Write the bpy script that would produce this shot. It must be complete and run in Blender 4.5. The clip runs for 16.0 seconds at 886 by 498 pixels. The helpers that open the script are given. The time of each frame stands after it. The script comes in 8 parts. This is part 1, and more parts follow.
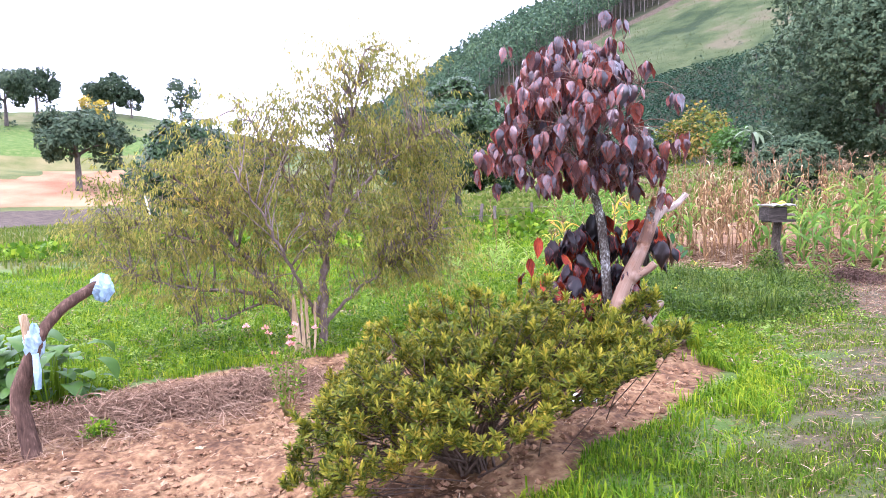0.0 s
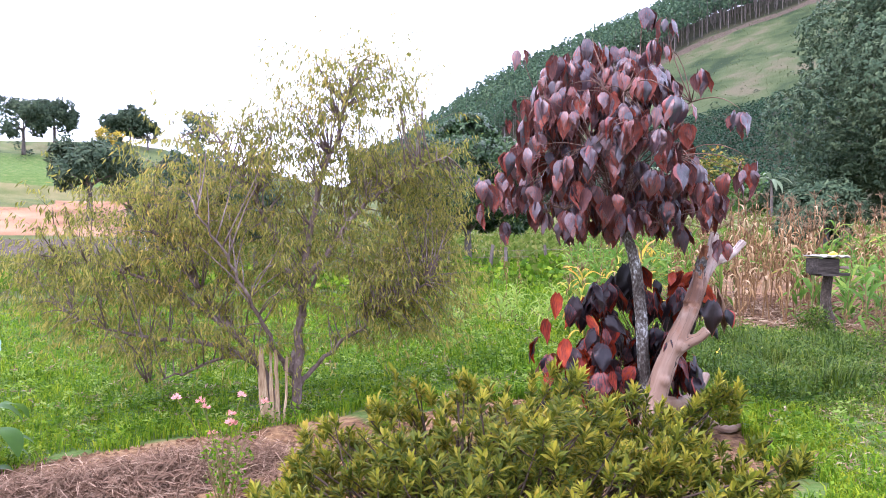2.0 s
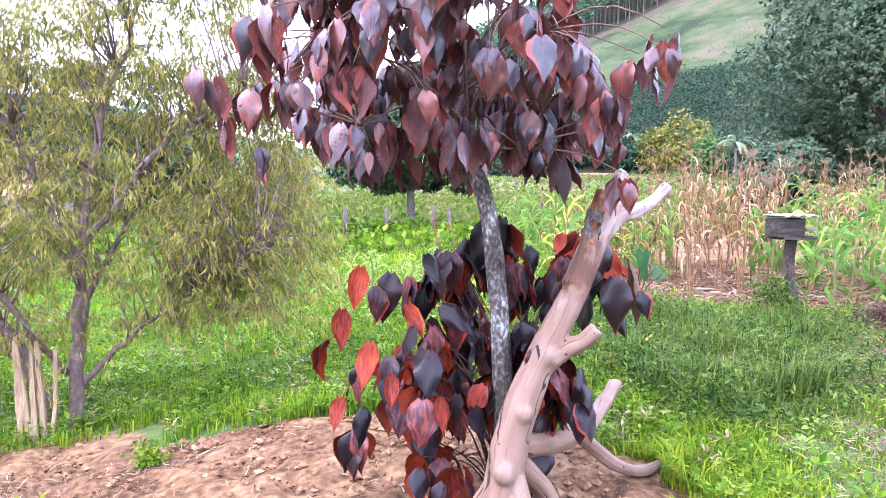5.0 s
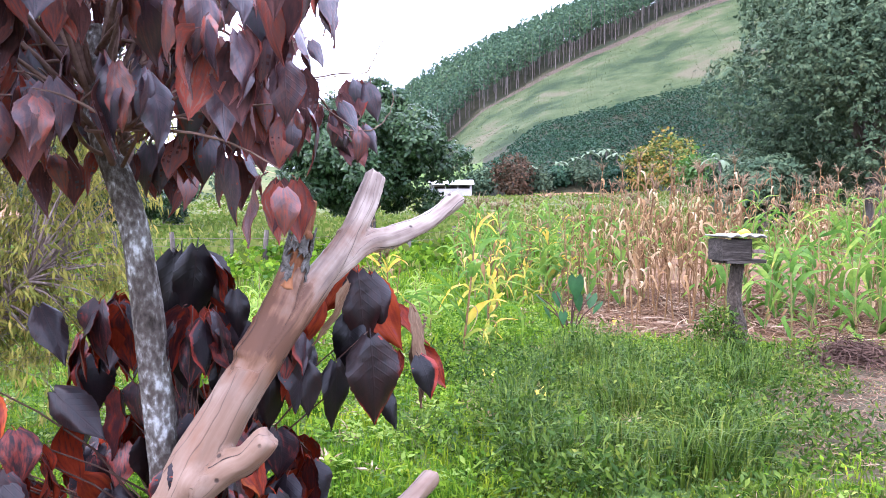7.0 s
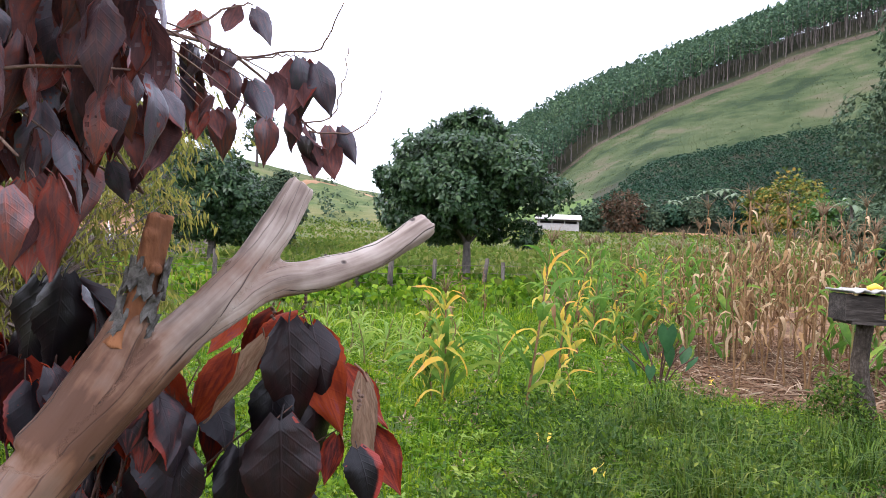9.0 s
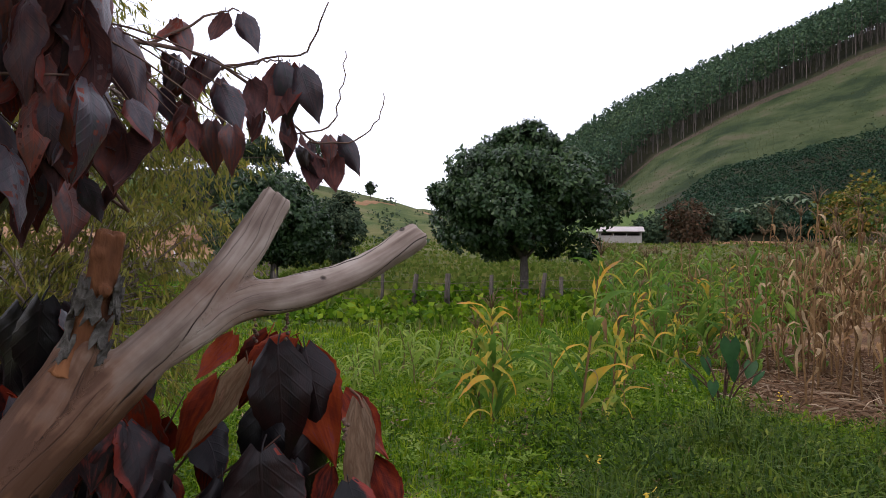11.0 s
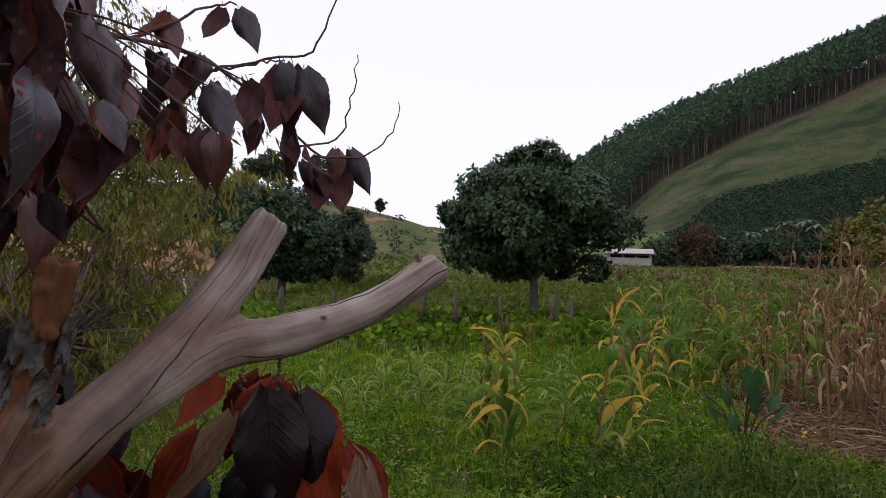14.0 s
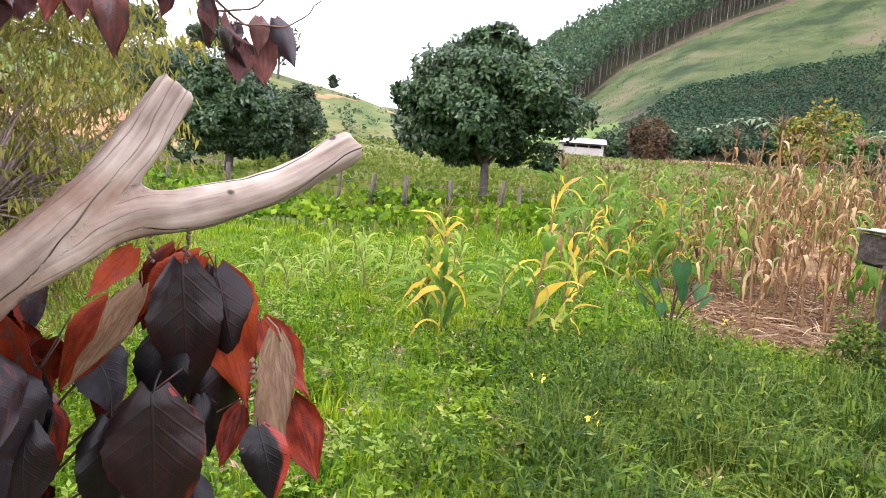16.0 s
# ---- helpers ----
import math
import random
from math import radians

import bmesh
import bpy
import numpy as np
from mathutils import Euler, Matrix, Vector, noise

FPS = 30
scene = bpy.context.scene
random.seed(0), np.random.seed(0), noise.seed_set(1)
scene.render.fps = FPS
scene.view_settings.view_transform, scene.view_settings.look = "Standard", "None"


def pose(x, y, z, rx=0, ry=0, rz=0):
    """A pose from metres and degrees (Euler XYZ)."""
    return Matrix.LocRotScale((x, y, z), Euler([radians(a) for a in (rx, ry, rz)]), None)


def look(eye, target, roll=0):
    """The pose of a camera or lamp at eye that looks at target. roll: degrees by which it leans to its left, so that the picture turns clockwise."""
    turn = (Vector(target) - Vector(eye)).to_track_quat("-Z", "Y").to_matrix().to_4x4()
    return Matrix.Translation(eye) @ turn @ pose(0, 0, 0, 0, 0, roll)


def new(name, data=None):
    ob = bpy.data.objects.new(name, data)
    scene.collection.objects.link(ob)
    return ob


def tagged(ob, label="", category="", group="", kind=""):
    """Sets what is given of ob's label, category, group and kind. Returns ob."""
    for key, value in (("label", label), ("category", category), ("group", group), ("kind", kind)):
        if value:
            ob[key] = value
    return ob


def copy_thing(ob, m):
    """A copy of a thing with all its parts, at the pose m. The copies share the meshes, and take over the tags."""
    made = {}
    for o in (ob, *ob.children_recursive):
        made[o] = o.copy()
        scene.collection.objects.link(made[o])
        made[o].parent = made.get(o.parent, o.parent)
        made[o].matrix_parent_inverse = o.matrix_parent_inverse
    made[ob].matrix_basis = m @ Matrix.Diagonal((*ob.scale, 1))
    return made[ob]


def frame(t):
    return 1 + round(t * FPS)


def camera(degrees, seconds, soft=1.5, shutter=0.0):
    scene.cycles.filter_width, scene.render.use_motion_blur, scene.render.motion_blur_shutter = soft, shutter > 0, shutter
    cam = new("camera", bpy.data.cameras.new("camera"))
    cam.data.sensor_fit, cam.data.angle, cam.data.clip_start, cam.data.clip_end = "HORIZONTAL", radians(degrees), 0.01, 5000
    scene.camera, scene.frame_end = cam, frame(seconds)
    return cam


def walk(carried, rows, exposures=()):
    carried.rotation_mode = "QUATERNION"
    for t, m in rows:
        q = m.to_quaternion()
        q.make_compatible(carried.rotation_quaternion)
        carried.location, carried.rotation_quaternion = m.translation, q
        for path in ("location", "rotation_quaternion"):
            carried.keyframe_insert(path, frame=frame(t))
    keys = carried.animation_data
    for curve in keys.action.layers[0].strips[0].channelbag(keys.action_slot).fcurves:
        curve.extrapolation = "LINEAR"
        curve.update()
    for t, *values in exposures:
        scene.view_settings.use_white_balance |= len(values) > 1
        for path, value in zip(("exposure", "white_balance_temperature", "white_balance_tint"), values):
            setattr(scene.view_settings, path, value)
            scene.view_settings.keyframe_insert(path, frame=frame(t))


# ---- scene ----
cam = camera(64.0, 16.0, 0.9)
PATH = [
    (0, (0.125, 0.256, 1.637), (0.106, 2.251, 1.500), -1.79),
    (0.5, (0.220, 0.578, 1.647), (0.223, 2.576, 1.548), -1.00),
    (1, (0.218, 0.955, 1.627), (0.213, 2.955, 1.598), 2.20),
    (1.5, (0.195, 1.325, 1.651), (0.177, 3.325, 1.595), 0.21),
    (2, (0.259, 1.724, 1.651), (0.209, 3.724, 1.625), -0.27),
    (2.5, (0.263, 1.975, 1.628), (0.273, 3.974, 1.571), -0.11),
    (3, (0.268, 2.299, 1.620), (0.354, 4.294, 1.507), -0.55),
    (3.2, (0.303, 2.394, 1.616), (0.353, 4.389, 1.471), -0.93),
    (5.3, (1.527, 4.027, 1.533), (1.564, 6.022, 1.404), -0.03),
    (5.5, (1.651, 4.102, 1.538), (1.725, 6.095, 1.395), -0.45),
    (6, (1.884, 4.462, 1.496), (2.141, 6.445, 1.491), 2.36),
    (6.5, (2.141, 4.777, 1.489), (2.341, 6.765, 1.412), -1.52),
    (7, (2.454, 5.114, 1.529), (2.513, 7.112, 1.457), -0.44),
    (7.5, (2.611, 5.423, 1.508), (2.729, 7.419, 1.468), 2.33),
    (8, (2.702, 5.658, 1.519), (2.701, 7.658, 1.480), 1.00),
    (8.5, (2.758, 5.805, 1.527), (2.552, 7.794, 1.516), 2.63),
    (9, (2.835, 5.887, 1.549), (2.595, 7.873, 1.562), 2.45),
    (9.2, (2.853, 5.889, 1.545), (2.583, 7.871, 1.569), 2.37),
    (11.3, (2.969, 6.099, 1.543), (2.541, 8.051, 1.597), 1.28),
    (11.5, (2.955, 6.117, 1.544), (2.532, 8.071, 1.584), 1.98),
    (12, (2.900, 6.186, 1.574), (2.486, 8.141, 1.663), 0.47),
    (12.5, (2.857, 6.237, 1.575), (2.486, 8.200, 1.658), 0.84),
    (13, (2.860, 6.260, 1.572), (2.395, 8.203, 1.672), 1.81),
    (13.5, (2.876, 6.286, 1.578), (2.417, 8.230, 1.678), 2.01),
    (14, (2.884, 6.307, 1.582), (2.450, 8.256, 1.688), 2.09),
    (14.5, (2.894, 6.329, 1.588), (2.484, 8.285, 1.644), 1.47),
    (15, (2.903, 6.367, 1.584), (2.556, 8.335, 1.513), 2.32),
    (15.5, (2.920, 6.369, 1.586), (2.574, 8.332, 1.426), 2.62),
    (16, (2.956, 6.319, 1.582), (2.674, 8.287, 1.368), 4.47),
]
EXPOSURE = [(0, 2.2, 5560, 34), (1.5, 2.12, 5560, 34), (2, 1.9, 5560, 33), (3, 2.02, 5560, 33), (5.5, 2.6, 5280, 34), (6.5, 2.38, 5380, 32), (7.5, 2.1, 5400, 29), (8, 1.88, 5480, 27), (8.5, 1.76, 5550, 24), (9, 1.4, 5900, 22), (11.5, -0.08, 6300, 23), (12.5, -0.32, 6300, 25), (14.5, -0.35, 6300, 25), (15, 0.45, 6350, 24), (15.5, 1.4, 6400, 23), (16, 1.85, 6400, 22)]
walk(cam, [(t, look(eye, target, roll)) for t, eye, target, roll in PATH], EXPOSURE)

# ---- light ----
world = bpy.data.worlds.new("overcast_sky")
scene.world = world
world.use_nodes = True
_n, _l = world.node_tree.nodes, world.node_tree.links
_n.clear()
SUN_EL, SUN_AZ = radians(52), radians(-125)
_sky = _n.new("ShaderNodeTexSky")
_sky.sky_type, _sky.sun_disc = "NISHITA", False
_sky.sun_elevation, _sky.sun_rotation = SUN_EL, SUN_AZ
_sky.dust_density, _sky.air_density = 4.0, 1.2
_skyb = _n.new("ShaderNodeBackground")
_skyb.inputs["Strength"].default_value = 0.06
_cloud = _n.new("ShaderNodeBackground")
_cloud.inputs["Color"].default_value = (0.93, 0.96, 1.0, 1)
_cloud.inputs["Strength"].default_value = 1.15
_add = _n.new("ShaderNodeAddShader")
_out = _n.new("ShaderNodeOutputWorld")
_l.new(_sky.outputs[0], _skyb.inputs["Color"])
_l.new(_skyb.outputs[0], _add.inputs[0])
_l.new(_cloud.outputs[0], _add.inputs[1])
_l.new(_add.outputs[0], _out.inputs["Surface"])
_sun = new("sun", bpy.data.lights.new("sun", "SUN"))
_sun.data.energy, _sun.data.angle, _sun.data.color = 0.7, radians(14), (1.0, 0.95, 0.88)
_sd = Vector((math.sin(SUN_AZ) * math.cos(SUN_EL), math.cos(SUN_AZ) * math.cos(SUN_EL), math.sin(SUN_EL)))
_sun.rotation_euler = (-_sd).to_track_quat("-Z", "Y").to_euler()
_sun.location = (0, 0, 60)

# ---- mesh helpers ----
rng = np.random.default_rng(7)


class Geo:
    """Collects vertices and faces for one mesh."""

    def __init__(self):
        self.v, self.f, self.n = [], [], 0

    def add(self, verts, faces):
        verts = np.asarray(verts, float).reshape(-1, 3)
        self.v.append(verts)
        self.f.extend([tuple(int(i) + self.n for i in f) for f in faces])
        self.n += len(verts)
        return self

    def tube(self, pts, radii, sides=8, cap=True, jag=0.0):
        pts = np.asarray(pts, float)
        radii = np.broadcast_to(np.asarray(radii, float), (len(pts),))
        tan = np.gradient(pts, axis=0)
        tan /= np.linalg.norm(tan, axis=1)[:, None] + 1e-9
        ref = np.array([0.31, 0.17, 0.93]) if abs(tan[0][2]) < 0.85 else np.array([1.0, 0.1, 0])
        ang = np.arange(sides) * 2 * np.pi / sides
        rings = []
        for p, t, r in zip(pts, tan, radii):
            a = ref - t * (ref @ t)
            a /= np.linalg.norm(a)
            ref = a
            b = np.cross(t, a)
            rr = r * (1 + jag * rng.uniform(-1, 1, sides))
            rings.append(p + rr[:, None] * (np.cos(ang)[:, None] * a + np.sin(ang)[:, None] * b))
        n, s = len(pts), sides
        faces = [(i * s + j, i * s + (j + 1) % s, (i + 1) * s + (j + 1) % s, (i + 1) * s + j) for i in range(n - 1) for j in range(s)]
        if cap:
            faces += [tuple(range(s - 1, -1, -1)), tuple((n - 1) * s + j for j in range(s))]
        return self.add(np.concatenate(rings), faces)

    def box(self, cx, cy, cz, sx, sy, sz, jit=0.0):
        v = np.array([(x, y, z) for x in (-.5, .5) for y in (-.5, .5) for z in (-.5, .5)]) * (sx, sy, sz) + (cx, cy, cz)
        v = v + rng.uniform(-jit, jit, v.shape)
        return self.add(v, [(0, 1, 3, 2), (4, 6, 7, 5), (0, 4, 5, 1), (2, 3, 7, 6), (0, 2, 6, 4), (1, 5, 7, 3)])

    def mesh(self, name, material=None, smooth=True):
        m = bpy.data.meshes.new(name)
        m.from_pydata(np.concatenate(self.v).tolist(), [], self.f)
        if smooth:
            m.polygons.foreach_set("use_smooth", [True] * len(m.polygons))
        if material:
            m.materials.append(material)
        m.update()
        return m


def fast_mesh(name, verts, faces, material, smooth=True):
    """One mesh from arrays; all faces have the same number of corners."""
    verts, faces = np.asarray(verts, np.float32).reshape(-1, 3), np.asarray(faces, np.int32)
    k = faces.shape[1]
    m = bpy.data.meshes.new(name)
    m.vertices.add(len(verts))
    m.vertices.foreach_set("co", verts.ravel())
    m.loops.add(faces.size)
    m.loops.foreach_set("vertex_index", faces.ravel())
    m.polygons.add(len(faces))
    m.polygons.foreach_set("loop_start", np.arange(0, faces.size, k, dtype=np.int32))
    m.update(calc_edges=True)
    m.polygons.foreach_set("use_smooth", np.full(len(faces), smooth))
    m.materials.append(material)
    return m


def spread(tv, tf, pos, dirs, normals, scale):
    """Copies of a small leaf shape: its x along dirs, its z near normals. Returns vertices and faces."""
    tv, tf = np.asarray(tv, float), np.asarray(tf, int)
    d = dirs / (np.linalg.norm(dirs, axis=1)[:, None] + 1e-9)
    s = np.cross(normals, d)
    s /= np.linalg.norm(s, axis=1)[:, None] + 1e-9
    n = np.cross(d, s)
    scale = np.asarray(scale, float)
    if scale.ndim == 1:
        scale = np.repeat(scale[:, None], 3, 1)
    w = tv[None] * scale[:, None, :]
    v = pos[:, None] + w[..., :1] * d[:, None] + w[..., 1:2] * s[:, None] + w[..., 2:] * n[:, None]
    f = tf[None] + (np.arange(len(pos)) * len(tv))[:, None, None]
    return v.reshape(-1, 3), f.reshape(-1, tf.shape[1])


def thing(name, loc, label, category, group="", kind=""):
    ob = new(name)
    ob.empty_display_size = 0.1
    ob.location = loc
    return tagged(ob, label, category, group, kind)


def part(name, mesh, parent, label="", at=None, kind=""):
    """One mesh object under a thing; the mesh is in world places unless at is given."""
    ob = new(name, mesh)
    ob.parent = parent
    base = Vector(parent.location) if parent.parent is None else Vector(parent.parent.location) + Vector(parent.location)
    ob.location = -base if at is None else at
    return tagged(ob, label, kind=kind)


def unit(a):
    return a / (np.linalg.norm(a, axis=-1, keepdims=True) + 1e-9)


def smooth01(a):
    a = np.clip(a, 0, 1)
    return a * a * (3 - 2 * a)


def wavy(x, y, s, seed=0):
    """Cheap smooth noise of two coordinates, about -1 to 1."""
    a = np.sin(x / s * 1.7 + seed) + np.sin(y / s * 2.1 + 1.3 * seed) + np.sin((x + y) / s * 1.1 + 2 + seed) + np.sin((x - 1.6 * y) / s * 1.9 + 4.1 * seed)
    return a / 2.6


def curve_pts(ctrl, n=16):
    """A smooth line through control points."""
    c = np.asarray(ctrl, float)
    t = np.linspace(0, len(c) - 1, n)
    i = np.clip(t.astype(int), 0, len(c) - 2)
    u = (t - i)[:, None]
    p0, p1, p2, p3 = c[np.maximum(i - 1, 0)], c[i], c[i + 1], c[np.minimum(i + 2, len(c) - 1)]
    return 0.5 * (2 * p1 + (p2 - p0) * u + (2 * p0 - 5 * p1 + 4 * p2 - p3) * u**2 + (3 * p1 - p0 - 3 * p2 + p3) * u**3)


# ---- materials ----
def material(name, stops, scale=6.0, rough=0.75, bump=0.25, spec=0.3, trans=0.0, rand="", mix=0.6, stretch=(1, 1, 1), big=0.5, bump_scale=4.0, trans_gain=1.6, along=0.0):
    """A surface with colour stops driven by coarse and fine noise and, for many pieces, a random value each."""
    m = bpy.data.materials.new(name)
    m.use_nodes = True
    n, l = m.node_tree.nodes, m.node_tree.links
    n.clear()
    out, bsdf = n.new("ShaderNodeOutputMaterial"), n.new("ShaderNodeBsdfPrincipled")
    co, mp = n.new("ShaderNodeTexCoord"), n.new("ShaderNodeMapping")
    mp.inputs["Scale"].default_value = stretch
    l.new(co.outputs["Object"], mp.inputs["Vector"])
    fine, coarse = n.new("ShaderNodeTexNoise"), n.new("ShaderNodeTexNoise")
    fine.inputs["Scale"].default_value, coarse.inputs["Scale"].default_value = scale * 4, scale * 0.6
    fine.inputs["Detail"].default_value = coarse.inputs["Detail"].default_value = 4
    for k in (fine, coarse):
        l.new(mp.outputs[0], k.inputs["Vector"])
    fac = n.new("ShaderNodeMix")
    fac.inputs["Factor"].default_value = big
    l.new(fine.outputs["Fac"], fac.inputs[2])
    l.new(coarse.outputs["Fac"], fac.inputs[3])
    value = fac.outputs[0]
    st = n.new("ShaderNodeMapRange")
    st.inputs["From Min"].default_value, st.inputs["From Max"].default_value = 0.3, 0.7
    l.new(value, st.inputs["Value"])
    value = st.outputs[0]
    if rand:
        src = n.new("ShaderNodeObjectInfo" if rand == "object" else "ShaderNodeNewGeometry")
        mx = n.new("ShaderNodeMix")
        mx.inputs["Factor"].default_value = mix
        l.new(value, mx.inputs[2])
        l.new(src.outputs["Random" if rand == "object" else "Random Per Island"], mx.inputs[3])
        value = mx.outputs[0]
    if along:
        at, shift = n.new("ShaderNodeAttribute"), n.new("ShaderNodeMath")
        at.attribute_name = "along"
        shift.operation = "MULTIPLY_ADD"
        shift.inputs[1].default_value = along
        l.new(at.outputs["Fac"], shift.inputs[0])
        l.new(value, shift.inputs[2])
        low = n.new("ShaderNodeMath")
        low.operation = "SUBTRACT"
        low.inputs[1].default_value = along * 0.45
        l.new(shift.outputs[0], low.inputs[0])
        value = low.outputs[0]
    ramp = n.new("ShaderNodeValToRGB")
    el = ramp.color_ramp.elements
    while len(el) < len(stops):
        el.new(0.5)
    for e, (p, c) in zip(el, sorted(stops)):
        e.position, e.color = p, (*c, 1)
    l.new(value, ramp.inputs["Fac"])
    l.new(ramp.outputs["Color"], bsdf.inputs["Base Color"])
    bsdf.inputs["Roughness"].default_value = rough
    bsdf.inputs["Specular IOR Level"].default_value = spec * 0.5
    if bump:
        bn, bt = n.new("ShaderNodeBump"), n.new("ShaderNodeTexNoise")
        bt.inputs["Scale"].default_value, bt.inputs["Detail"].default_value = scale * bump_scale, 5
        l.new(mp.outputs[0], bt.inputs["Vector"])
        bn.inputs["Strength"].default_value, bn.inputs["Distance"].default_value = bump, 0.02
        l.new(bt.outputs["Fac"], bn.inputs["Height"])
        l.new(bn.outputs["Normal"], bsdf.inputs["Normal"])
    shader = bsdf.outputs[0]
    if trans:
        tr, mixs, gain = n.new("ShaderNodeBsdfTranslucent"), n.new("ShaderNodeMixShader"), n.new("ShaderNodeMix")
        gain.data_type, gain.blend_type = "RGBA", "MULTIPLY"
        gain.inputs["Factor"].default_value = 1.0
        gain.inputs[7].default_value = (trans_gain, trans_gain, trans_gain, 1)
        l.new(ramp.outputs["Color"], gain.inputs[6])
        l.new(gain.outputs[2], tr.inputs["Color"])
        mixs.inputs["Fac"].default_value = trans
        l.new(bsdf.outputs[0], mixs.inputs[1])
        l.new(tr.outputs[0], mixs.inputs[2])
        shader = mixs.outputs[0]
    l.new(shader, out.inputs["Surface"])
    return m


